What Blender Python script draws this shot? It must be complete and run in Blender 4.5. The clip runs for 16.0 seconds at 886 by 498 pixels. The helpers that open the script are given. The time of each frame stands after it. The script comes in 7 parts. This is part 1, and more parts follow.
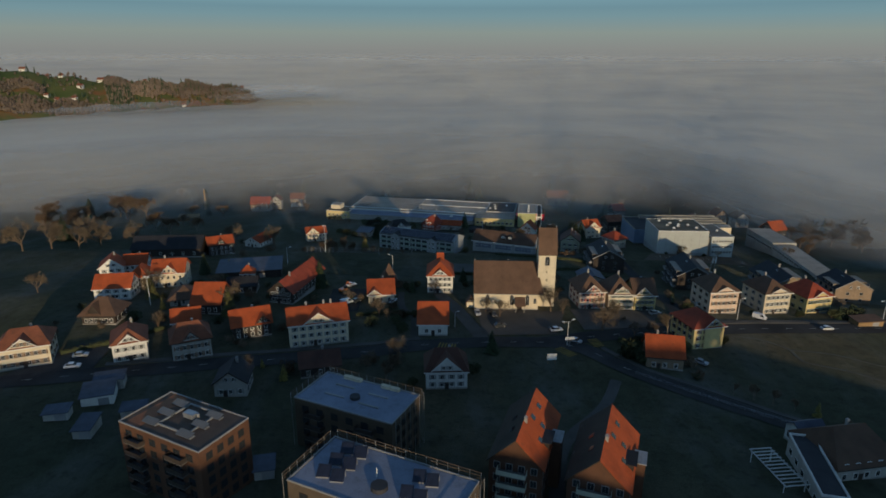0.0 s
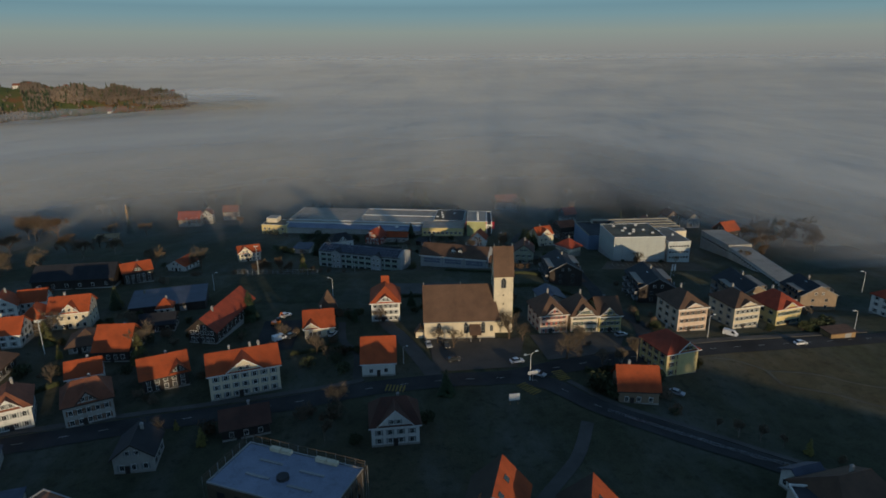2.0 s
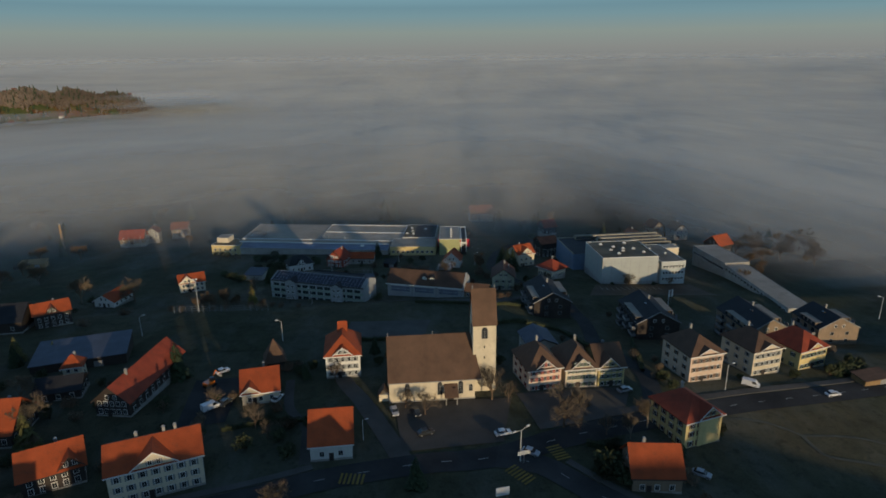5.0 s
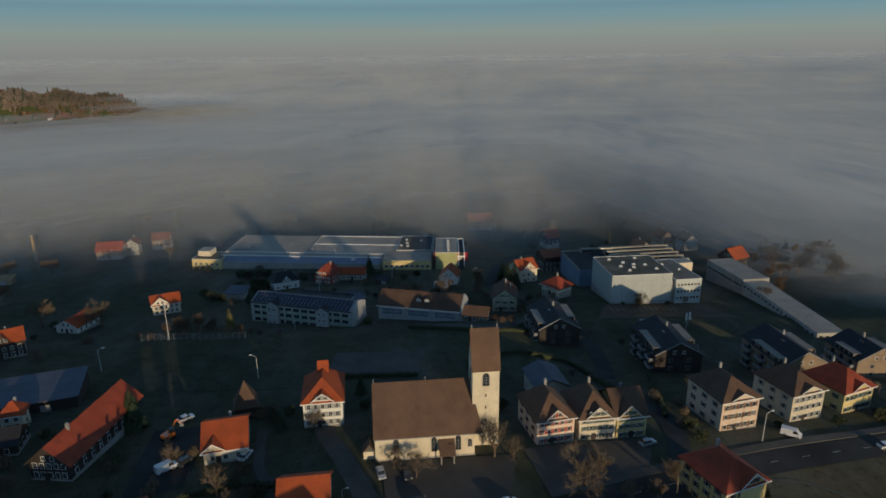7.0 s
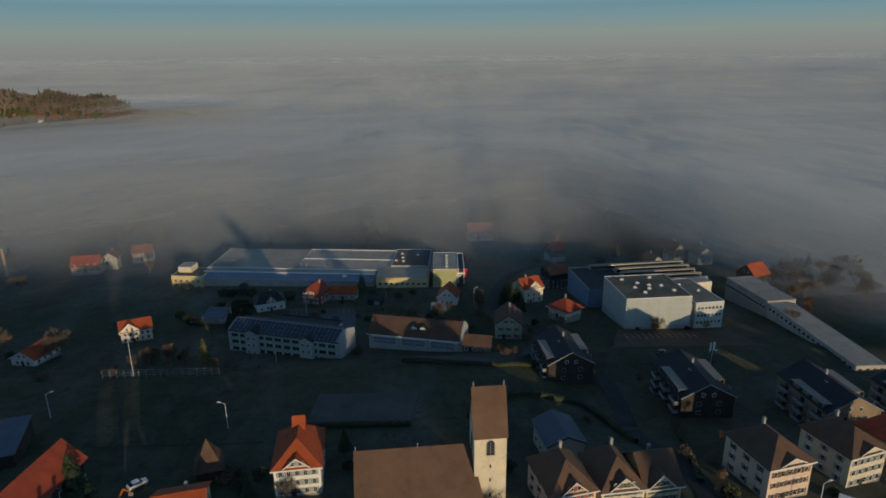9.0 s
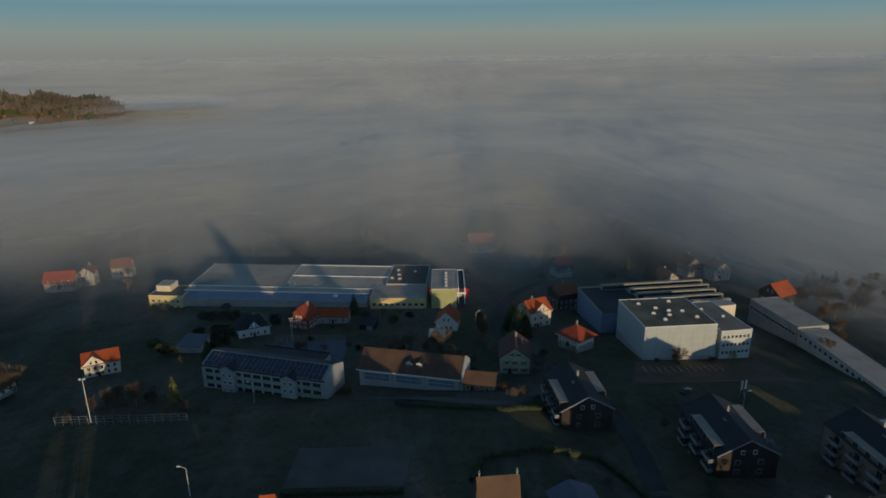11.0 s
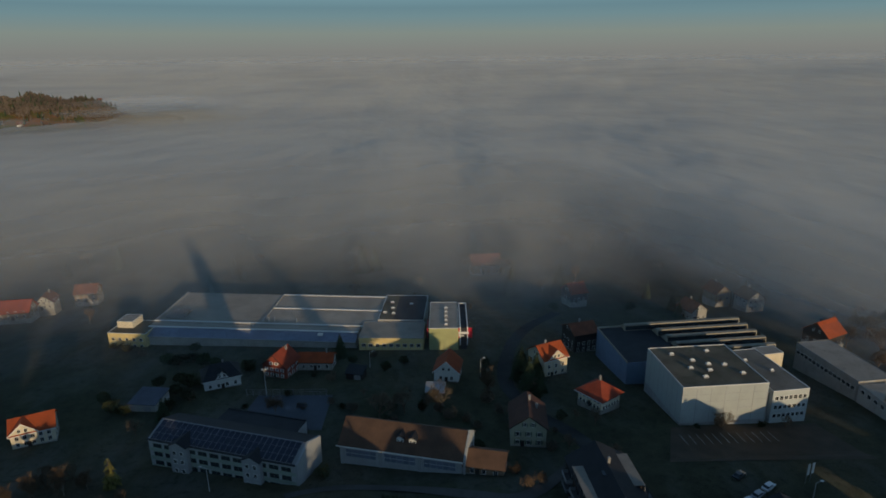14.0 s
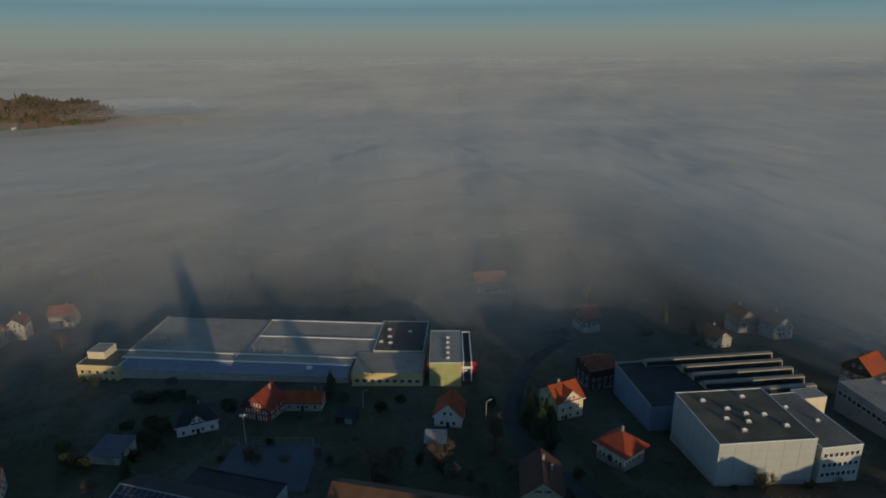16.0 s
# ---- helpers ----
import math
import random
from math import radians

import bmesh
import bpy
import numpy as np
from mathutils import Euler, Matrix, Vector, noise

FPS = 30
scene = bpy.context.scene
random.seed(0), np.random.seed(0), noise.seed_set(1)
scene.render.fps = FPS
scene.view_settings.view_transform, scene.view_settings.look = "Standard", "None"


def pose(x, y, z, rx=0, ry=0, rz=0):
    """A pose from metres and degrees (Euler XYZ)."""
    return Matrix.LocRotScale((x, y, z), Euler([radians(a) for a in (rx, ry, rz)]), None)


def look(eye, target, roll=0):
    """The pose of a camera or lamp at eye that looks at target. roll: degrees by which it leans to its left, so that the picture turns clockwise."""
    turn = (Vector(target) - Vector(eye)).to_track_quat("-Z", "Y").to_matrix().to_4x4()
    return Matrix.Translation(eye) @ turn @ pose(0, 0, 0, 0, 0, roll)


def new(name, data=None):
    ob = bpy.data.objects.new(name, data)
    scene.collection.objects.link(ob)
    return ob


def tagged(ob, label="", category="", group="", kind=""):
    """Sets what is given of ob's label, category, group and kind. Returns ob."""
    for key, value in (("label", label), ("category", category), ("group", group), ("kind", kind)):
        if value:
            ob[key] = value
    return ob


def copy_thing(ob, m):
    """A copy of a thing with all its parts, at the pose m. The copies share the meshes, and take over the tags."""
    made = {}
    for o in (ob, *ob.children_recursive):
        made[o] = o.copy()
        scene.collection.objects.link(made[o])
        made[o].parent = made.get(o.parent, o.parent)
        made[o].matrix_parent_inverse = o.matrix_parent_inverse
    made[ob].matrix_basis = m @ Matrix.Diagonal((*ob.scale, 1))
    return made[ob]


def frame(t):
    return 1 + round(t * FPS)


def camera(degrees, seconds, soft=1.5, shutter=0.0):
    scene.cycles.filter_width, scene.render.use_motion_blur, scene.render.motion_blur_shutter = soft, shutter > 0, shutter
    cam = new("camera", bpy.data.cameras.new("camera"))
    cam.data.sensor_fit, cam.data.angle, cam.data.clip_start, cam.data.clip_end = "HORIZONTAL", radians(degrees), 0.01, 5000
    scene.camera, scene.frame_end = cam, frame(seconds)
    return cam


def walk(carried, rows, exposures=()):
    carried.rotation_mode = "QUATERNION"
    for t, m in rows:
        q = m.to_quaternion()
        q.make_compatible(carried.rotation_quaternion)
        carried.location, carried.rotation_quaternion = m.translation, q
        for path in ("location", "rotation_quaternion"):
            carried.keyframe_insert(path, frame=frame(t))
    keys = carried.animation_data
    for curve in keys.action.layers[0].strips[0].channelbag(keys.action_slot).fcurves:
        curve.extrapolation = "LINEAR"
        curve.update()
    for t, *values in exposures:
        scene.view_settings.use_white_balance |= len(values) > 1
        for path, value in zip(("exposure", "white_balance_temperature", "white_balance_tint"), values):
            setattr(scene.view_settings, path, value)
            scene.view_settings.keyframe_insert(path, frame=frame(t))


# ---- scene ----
cam = camera(70.9, 16.0, soft=1.7)
PATH = [
    (0, (0.027, 0.144, 90.063), (-0.017, 2.05, 89.461), 0.2),
    (0.5, (0.115, 6.408, 90.125), (0.099, 8.315, 89.522), 0.1),
    (1, (0.339, 12.82, 90.193), (0.37, 14.727, 89.59), -0.1),
    (1.5, (0.645, 19.32, 90.262), (0.729, 21.225, 89.659), -0.3),
    (2, (1.025, 25.827, 90.334), (1.147, 27.73, 89.731), -0.4),
    (2.5, (1.613, 32.366, 90.393), (1.765, 34.266, 89.788), -0.5),
    (3, (2.255, 38.796, 90.471), (2.426, 40.695, 89.866), -0.6),
    (3.5, (2.917, 45.123, 90.504), (3.104, 47.02, 89.9), -0.7),
    (4, (3.623, 51.393, 90.505), (3.821, 53.29, 89.902), -0.6),
    (6.5, (7.966, 82.271, 90.764), (8.18, 84.167, 90.162), -0.6),
    (7, (8.896, 88.537, 90.823), (9.111, 90.432, 90.221), -0.6),
    (7.5, (9.846, 94.86, 90.925), (10.063, 96.755, 90.324), -0.6),
    (8, (10.818, 101.211, 91.023), (11.035, 103.106, 90.422), -0.6),
    (8.5, (11.735, 107.62, 91.132), (11.952, 109.515, 90.532), -0.6),
    (9, (12.59, 114.138, 91.2), (12.807, 116.034, 90.599), -0.6),
    (11.5, (16.687, 146.219, 92.376), (16.905, 148.114, 91.774), -0.6),
    (12, (17.53, 152.663, 92.595), (17.747, 154.558, 91.994), -0.6),
    (12.5, (18.46, 159.176, 92.865), (18.677, 161.072, 92.264), -0.6),
    (13, (19.368, 165.733, 93.19), (19.584, 167.629, 92.589), -0.6),
    (13.5, (20.208, 172.248, 93.555), (20.425, 174.144, 92.953), -0.6),
    (14, (21.017, 178.808, 93.951), (21.232, 180.704, 93.35), -0.5),
    (14.5, (21.832, 185.331, 94.372), (22.046, 187.226, 93.772), -0.5),
    (15, (22.639, 191.783, 94.803), (22.85, 193.679, 94.203), -0.5),
    (15.5, (23.414, 198.145, 95.198), (23.625, 200.042, 94.6), -0.5),
    (16, (24.166, 204.468, 95.52), (24.374, 206.365, 94.923), -0.4),
]
walk(cam, [(t, look(eye, target, roll)) for t, eye, target, roll in PATH], exposures=[(0.0, 0.05, 6560, 6), (6.0, 0.05, 6560, 6), (12.0, -0.08, 6680, 6), (16.0, -0.18, 6720, 6)])

# ---------------------------------------------------------------- light
SUN_AZ, SUN_EL = 160.0, 7.7          # clockwise from +y; the sun stands low behind the camera's right shoulder
world = bpy.data.worlds.new("world")
scene.world = world
world.use_nodes = True
wn = world.node_tree
sky = wn.nodes.new("ShaderNodeTexSky")
sky.sky_type = "NISHITA"
sky.sun_disc = False
sky.sun_elevation = radians(SUN_EL)
sky.sun_rotation = radians(SUN_AZ)
sky.altitude = 1200
sky.air_density = 1.0
sky.dust_density = 0.2
sky.ozone_density = 2.4
wn.links.new(sky.outputs[0], wn.nodes["Background"].inputs[0])
wn.nodes["Background"].inputs[1].default_value = 0.155

sun = new("sun", bpy.data.lights.new("sun", "SUN"))
sun.data.energy = 3.0
sun.data.angle = radians(0.5)
sun.data.color = (1.0, 0.77, 0.50)
saz = radians(SUN_AZ)
sdir = Vector((math.sin(saz) * math.cos(radians(SUN_EL)), math.cos(saz) * math.cos(radians(SUN_EL)), math.sin(radians(SUN_EL))))
sun.matrix_world = look(sdir * 400 + Vector((0, 200, 0)), (0, 200, 0))


# ---------------------------------------------------------------- materials
def nodes_of(name):
    m = bpy.data.materials.new(name)
    m.use_nodes = True
    t = m.node_tree
    return m, t, t.nodes["Principled BSDF"]


def mixcol(t, a, b, fac, mode="MIX"):
    n = t.nodes.new("ShaderNodeMix")
    n.data_type, n.blend_type = "RGBA", mode
    for sock, v in ((n.inputs[0], fac), (n.inputs[6], a), (n.inputs[7], b)):
        if isinstance(v, bpy.types.NodeSocket):
            t.links.new(v, sock)
        elif isinstance(v, (int, float)):
            sock.default_value = v
        else:
            sock.default_value = (*v, 1)
    return n.outputs[2]


def noise_at(t, scale, detail=4, rough=0.55, coord="Object", stretch=None):
    tc = t.nodes.new("ShaderNodeTexCoord")
    n = t.nodes.new("ShaderNodeTexNoise")
    n.inputs["Scale"].default_value = scale
    n.inputs["Detail"].default_value = detail
    n.inputs["Roughness"].default_value = rough
    src = tc.outputs[coord]
    if stretch:
        mp = t.nodes.new("ShaderNodeMapping")
        mp.inputs["Scale"].default_value = stretch
        t.links.new(src, mp.inputs[0])
        src = mp.outputs[0]
    t.links.new(src, n.inputs["Vector"])
    return n.outputs[0]


def ramp(t, fac, stops):
    r = t.nodes.new("ShaderNodeValToRGB")
    e = r.color_ramp.elements
    while len(e) < len(stops):
        e.new(0.5)
    for k, (p, c) in enumerate(stops):
        e[k].position = p
        e[k].color = (*c, 1) if not isinstance(c, (int, float)) else (c, c, c, 1)
    t.links.new(fac, r.inputs[0])
    return r.outputs[0]


def wave(t, direction, scale, distort=0.3):
    tc = t.nodes.new("ShaderNodeTexCoord")
    w = t.nodes.new("ShaderNodeTexWave")
    w.bands_direction = direction
    w.wave_profile = "SAW"
    w.inputs["Scale"].default_value = scale
    w.inputs["Distortion"].default_value = distort
    w.inputs["Detail"].default_value = 1
    t.links.new(tc.outputs["Object"], w.inputs["Vector"])
    return w.outputs["Fac"]


def bump(t, bsdf, h, strength, dist):
    b = t.nodes.new("ShaderNodeBump")
    b.inputs["Strength"].default_value = strength
    b.inputs["Distance"].default_value = dist
    t.links.new(h, b.inputs["Height"])
    t.links.new(b.outputs[0], bsdf.inputs["Normal"])


def surface(name, col, rough=0.8, vary=0.3, big=0.25, fine=6.0, rows=None, metal=0.0, relief=0.02, dirt=(0.05, 0.045, 0.04), dirt_amt=0.35, spec=0.3):
    """A weathered surface: colour drift, stains, fine grain and, if asked, courses along an axis."""
    m, t, b = nodes_of(name)
    dark = tuple(c * (1 - vary) for c in col)
    lite = tuple(min(1, c * (1 + vary * 0.6)) for c in col)
    n1 = noise_at(t, big, 5)
    n2 = noise_at(t, fine, 3)
    c = ramp(t, n1, [(0.3, dark), (0.7, lite)])
    c = mixcol(t, c, ramp(t, n2, [(0.25, 0.55), (0.7, 1.0)]), 0.45, "MULTIPLY")
    st = noise_at(t, big * 3.1, 6, 0.7, stretch=(1, 1, 0.35))
    c = mixcol(t, c, dirt, ramp(t, st, [(0.52, 0.0), (0.75, dirt_amt)]))
    oi = t.nodes.new("ShaderNodeObjectInfo")
    c = mixcol(t, c, ramp(t, oi.outputs["Random"], [(0.0, 0.82), (1.0, 1.0)]), 1.0, "MULTIPLY")
    h = n2
    if rows:
        w = wave(t, rows[0], rows[1])
        c = mixcol(t, c, ramp(t, w, [(0.0, 0.6), (0.25, 1.0)]), 0.55, "MULTIPLY")
        h = mixcol(t, n2, w, 0.7)
    t.links.new(c, b.inputs["Base Color"])
    b.inputs["Roughness"].default_value = rough
    b.inputs["Metallic"].default_value = metal
    b.inputs["Specular IOR Level"].default_value = spec
    bump(t, b, h, 0.6, relief)
    return m


WHITE = surface("white_plaster", (0.74, 0.72, 0.66), vary=0.1, dirt_amt=0.2)
CREAM = surface("cream_plaster", (0.72, 0.62, 0.45), vary=0.12, dirt_amt=0.25)
YELLOW = surface("yellow_plaster", (0.66, 0.52, 0.24), vary=0.12, dirt_amt=0.25)
PEACH = surface("peach_plaster", (0.74, 0.56, 0.42), vary=0.1, dirt_amt=0.2)
GREENISH = surface("green_grey_plaster", (0.42, 0.43, 0.32), vary=0.15)
GREYWALL = surface("grey_render", (0.42, 0.40, 0.36), vary=0.15)
TANWALL = surface("tan_timber", (0.30, 0.22, 0.15), vary=0.2, rows=("Z", 1.6))
SHINGLE = surface("white_shingle", (0.70, 0.69, 0.65), vary=0.12, rows=("Z", 2.2), dirt_amt=0.25)
DARKWOOD = surface("dark_timber", (0.055, 0.042, 0.035), vary=0.35, rows=("Z", 1.4))
REDWALL = surface("red_timber", (0.33, 0.075, 0.045), vary=0.2, rows=("Z", 1.8))
BRICK = surface("brick_red", (0.36, 0.15, 0.075), vary=0.25, rows=("Z", 3.0))
DARKBRICK = surface("dark_brown_brick", (0.13, 0.062, 0.036), vary=0.25, rows=("Z", 3.0))
RAWBOARD = surface("weathered_boarding", (0.13, 0.095, 0.065), vary=0.3, rows=("X", 2.0))
BROWNGRAVEL = surface("brown_gravel_roof", (0.115, 0.08, 0.06), vary=0.3, big=0.2, fine=8)
SHEDFROST = surface("thin_frost_roof", (0.085, 0.10, 0.135), vary=0.3, big=0.3, fine=5, dirt_amt=0.5)
SHADETILE = surface("shade_dark_tile", (0.05, 0.04, 0.03), vary=0.3, rows=("Z", 1.3), relief=0.05)
STONE = surface("grey_stone", (0.36, 0.34, 0.31), vary=0.25)
CONCRETE = surface("concrete", (0.36, 0.36, 0.35), vary=0.2)
PANELW = surface("white_cladding", (0.47, 0.50, 0.48), vary=0.06, dirt_amt=0.15, rough=0.6)
ORANGE = surface("orange_roof_tile", (0.41, 0.082, 0.024), vary=0.28, rows=("Z", 1.3), relief=0.05, dirt=(0.10, 0.05, 0.03), dirt_amt=0.45)
REDTILE = surface("red_roof_tile", (0.33, 0.062, 0.03), vary=0.3, rows=("Z", 1.3), relief=0.05, dirt=(0.08, 0.05, 0.03), dirt_amt=0.5)
DARKTILE = surface("dark_red_brown_tile", (0.10, 0.045, 0.032), vary=0.3, rows=("Z", 1.3), relief=0.05, dirt_amt=0.5)
RUST = surface("rust_roof_tile", (0.24, 0.085, 0.045), vary=0.35, rows=("Z", 1.3), relief=0.05, dirt=(0.06, 0.045, 0.03), dirt_amt=0.55)
BROWN = surface("brown_roof_tile", (0.135, 0.078, 0.05), vary=0.25, rows=("Z", 1.3), relief=0.05, dirt=(0.05, 0.04, 0.03), dirt_amt=0.4)
SLATE = surface("dark_slate_roof", (0.028, 0.029, 0.034), vary=0.3, rows=("Z", 1.2), rough=0.75)
BLUEMETAL = surface("blue_grey_sheet", (0.075, 0.085, 0.12), vary=0.25, rows=("X", 0.5), rough=0.7, spec=0.5)
ZINC = surface("zinc_sheet", (0.34, 0.35, 0.36), vary=0.2, rows=("X", 0.4), rough=0.45, spec=0.5)
GRAVEL = surface("gravel_roof", (0.20, 0.18, 0.15), vary=0.3, big=0.12, fine=9, dirt=(0.08, 0.09, 0.04), dirt_amt=0.7)
MOSSROOF = surface("mossy_flat_roof", (0.145, 0.125, 0.088), vary=0.4, big=0.1, fine=7, dirt=(0.05, 0.06, 0.025), dirt_amt=0.8)
SHEETROOF = surface("pale_roof_membrane", (0.37, 0.33, 0.275), vary=0.2, big=0.08, fine=5, dirt_amt=0.4)
FROSTROOF = surface("frosted_roof_membrane", (0.24, 0.27, 0.35), vary=0.2, big=0.15, fine=4, dirt_amt=0.4)
DARKROOF = surface("bitumen_roof", (0.045, 0.045, 0.05), vary=0.3, big=0.2, fine=5)
TRIM = surface("white_trim", (0.78, 0.77, 0.73), vary=0.06, dirt_amt=0.1, rough=0.5)
GREYTRIM = surface("grey_trim", (0.30, 0.30, 0.30), vary=0.1, rough=0.5)
WOODBEAM = surface("raw_timber", (0.36, 0.23, 0.11), vary=0.25, rows=("X", 2.0))
SH_GREEN = surface("green_shutter", (0.06, 0.11, 0.075), vary=0.2, rows=("Z", 4.0))
SH_RED = surface("red_shutter", (0.34, 0.035, 0.03), vary=0.15, rows=("Z", 4.0))
SH_BROWN = surface("brown_shutter", (0.16, 0.08, 0.045), vary=0.2, rows=("Z", 4.0))
SH_GREY = surface("grey_shutter", (0.27, 0.29, 0.29), vary=0.2, rows=("Z", 4.0))
REDPAINT = surface("red_panel", (0.62, 0.03, 0.05), vary=0.1, rough=0.4, dirt_amt=0.1)
OLIVE = surface("olive_panel", (0.42, 0.42, 0.20), vary=0.1, dirt_amt=0.15)
ASPHALT = surface("asphalt", (0.066, 0.065, 0.064), vary=0.35, big=0.1, fine=8, dirt=(0.08, 0.075, 0.065), dirt_amt=0.5, rough=1.0, spec=0.08)
SIDEWALK = surface("pavement_tarmac", (0.11, 0.104, 0.095), vary=0.25, big=0.12, fine=7, rough=1.0, spec=0.1)
PAVING = surface("plaza_paving", (0.10, 0.091, 0.079), vary=0.25, big=0.12, fine=7, rough=0.9)
KERB = surface("kerb_stone", (0.32, 0.31, 0.29), vary=0.15)
LINE = surface("road_paint_white", (0.42, 0.42, 0.40), vary=0.3, dirt_amt=0.8, dirt=(0.1, 0.1, 0.1))
YLINE = surface("road_paint_yellow", (0.26, 0.185, 0.04), vary=0.3, dirt_amt=0.8, dirt=(0.1, 0.1, 0.1))
STEEL = surface("galvanised_steel", (0.45, 0.46, 0.47), vary=0.1, metal=0.6, rough=0.4)
PALEPOLE = surface("pale_pole", (0.62, 0.62, 0.60), vary=0.08, rough=0.5)
TYRE = surface("tyre_rubber", (0.02, 0.02, 0.02), vary=0.2)
BARK = surface("bark", (0.17, 0.115, 0.075), vary=0.35, big=1.5, fine=12)
PALEBARK = surface("pale_bark", (0.25, 0.21, 0.165), vary=0.3, big=1.5, fine=12)
TWIG = surface("winter_twigs", (0.18, 0.135, 0.09), vary=0.4, big=0.8, fine=9, dirt_amt=0.2)
TWIGRED = surface("russet_twigs", (0.15, 0.098, 0.058), vary=0.4, big=0.8, fine=9, dirt_amt=0.2)
LEAFY = surface("yellow_green_leaves", (0.22, 0.19, 0.05), vary=0.4, big=1.2, fine=9, dirt_amt=0.1)
# olive needle tone with low sunlight worked into the colour
LITNEEDLE = surface("sunlit_olive_needles", (0.13, 0.12, 0.04), vary=0.45, big=1.2, fine=9, dirt_amt=0.1)
NEEDLE = surface("conifer_needles", (0.045, 0.065, 0.028), vary=0.45, big=1.2, fine=9, dirt_amt=0.1)
HEDGE = surface("hedge_leaves", (0.055, 0.065, 0.028), vary=0.45, big=1.0, fine=9, dirt_amt=0.1)
EARTH = surface("bare_earth", (0.10, 0.075, 0.05), vary=0.3, big=0.2, fine=6)


def glass_mat(name, col, rough=0.08):
    m, t, b = nodes_of(name)
    n = noise_at(t, 0.8, 2)
    t.links.new(ramp(t, n, [(0.3, tuple(c * 0.6 for c in col)), (0.7, col)]), b.inputs["Base Color"])
    b.inputs["Roughness"].default_value = rough
    b.inputs["Specular IOR Level"].default_value = 0.6
    return m


GLASS = glass_mat("window_glass", (0.035, 0.04, 0.045))
SOLAR = glass_mat("solar_cell", (0.02, 0.025, 0.045), 0.15)


def paint(name, col):
    m, t, b = nodes_of(name)
    n = noise_at(t, 3.0, 3)
    t.links.new(ramp(t, n, [(0.3, tuple(c * 0.85 for c in col)), (0.7, col)]), b.inputs["Base Color"])
    b.inputs["Roughness"].default_value = 0.3
    b.inputs["Coat Weight"].default_value = 0.6
    return m


CARW, CARG, CARD, CARR = paint("white_car_paint", (0.7, 0.7, 0.7)), paint("silver_car_paint", (0.35, 0.36, 0.38)), paint("dark_car_paint", (0.03, 0.035, 0.04)), paint("orange_machine_paint", (0.6, 0.16, 0.02))


def ground_mat():
    m, t, b = nodes_of("meadow")
    n1 = noise_at(t, 0.012, 6, 0.6)
    n2 = noise_at(t, 0.15, 6, 0.65)
    n3 = noise_at(t, 2.5, 4, 0.6)
    c = ramp(t, n1, [(0.35, (0.060, 0.068, 0.040)), (0.5, (0.082, 0.082, 0.050)), (0.65, (0.115, 0.095, 0.058))])
    c = mixcol(t, c, ramp(t, n2, [(0.3, 0.55), (0.7, 1.15)]), 0.7, "MULTIPLY")
    c = mixcol(t, c, ramp(t, n3, [(0.3, 0.55), (0.75, 1.1)]), 0.6, "MULTIPLY")
    n4 = noise_at(t, 0.05, 6, 0.7, stretch=(1.0, 0.4, 1.0))
    c = mixcol(t, c, (0.14, 0.145, 0.135), ramp(t, n4, [(0.46, 0.0), (0.72, 0.5)]))
    n5 = noise_at(t, 0.4, 5, 0.7)
    c = mixcol(t, c, (0.03, 0.03, 0.018), ramp(t, n5, [(0.52, 0.0), (0.68, 0.6)]))
    # the far hill carries greener pasture with russet bracken
    far = t.nodes.new("ShaderNodeSeparateXYZ")
    t.links.new(t.nodes.new("ShaderNodeTexCoord").outputs["Object"], far.inputs[0])
    hill = t.nodes.new("ShaderNodeMapRange")
    hill.inputs[1].default_value, hill.inputs[2].default_value = 900.0, 1000.0
    t.links.new(far.outputs[1], hill.inputs[0])
    c = mixcol(t, c, ramp(t, noise_at(t, 0.009, 5, 0.6), [(0.42, (0.075, 0.10, 0.03)), (0.54, (0.11, 0.11, 0.04)), (0.62, (0.20, 0.09, 0.04))]), hill.outputs[0])
    t.links.new(c, b.inputs["Base Color"])
    b.inputs["Roughness"].default_value = 0.95
    b.inputs["Specular IOR Level"].default_value = 0.1
    bump(t, b, mixcol(t, n3, n5, 0.5), 1.0, 0.5)
    # normals tilt towards the sun, as upright blades would, to brighten lit grass
    lean = t.nodes.new("ShaderNodeVectorMath")
    lean.operation = "ADD"
    lean.inputs[1].default_value = (sdir.x * 0.10, sdir.y * 0.10, 0.0)
    t.links.new(b.inputs["Normal"].links[0].from_socket, lean.inputs[0])
    t.links.new(lean.outputs[0], b.inputs["Normal"])
    return m


GRASS = ground_mat()
FIELD = GRASS.copy()
FIELD.name = "mown_turf"
# the pitch's normals tilt further sunwards, so its lit turf shows brighter
for node in FIELD.node_tree.nodes:
    if node.type == "VECT_MATH":
        node.inputs[1].default_value = (sdir.x * 0.30, sdir.y * 0.30, 0.0)
GARDEN = surface("garden_soil", (0.065, 0.06, 0.035), vary=0.4, big=0.3, fine=3)
COURT = surface("pale_blue_court", (0.085, 0.10, 0.13), vary=0.15, big=0.1, fine=3)


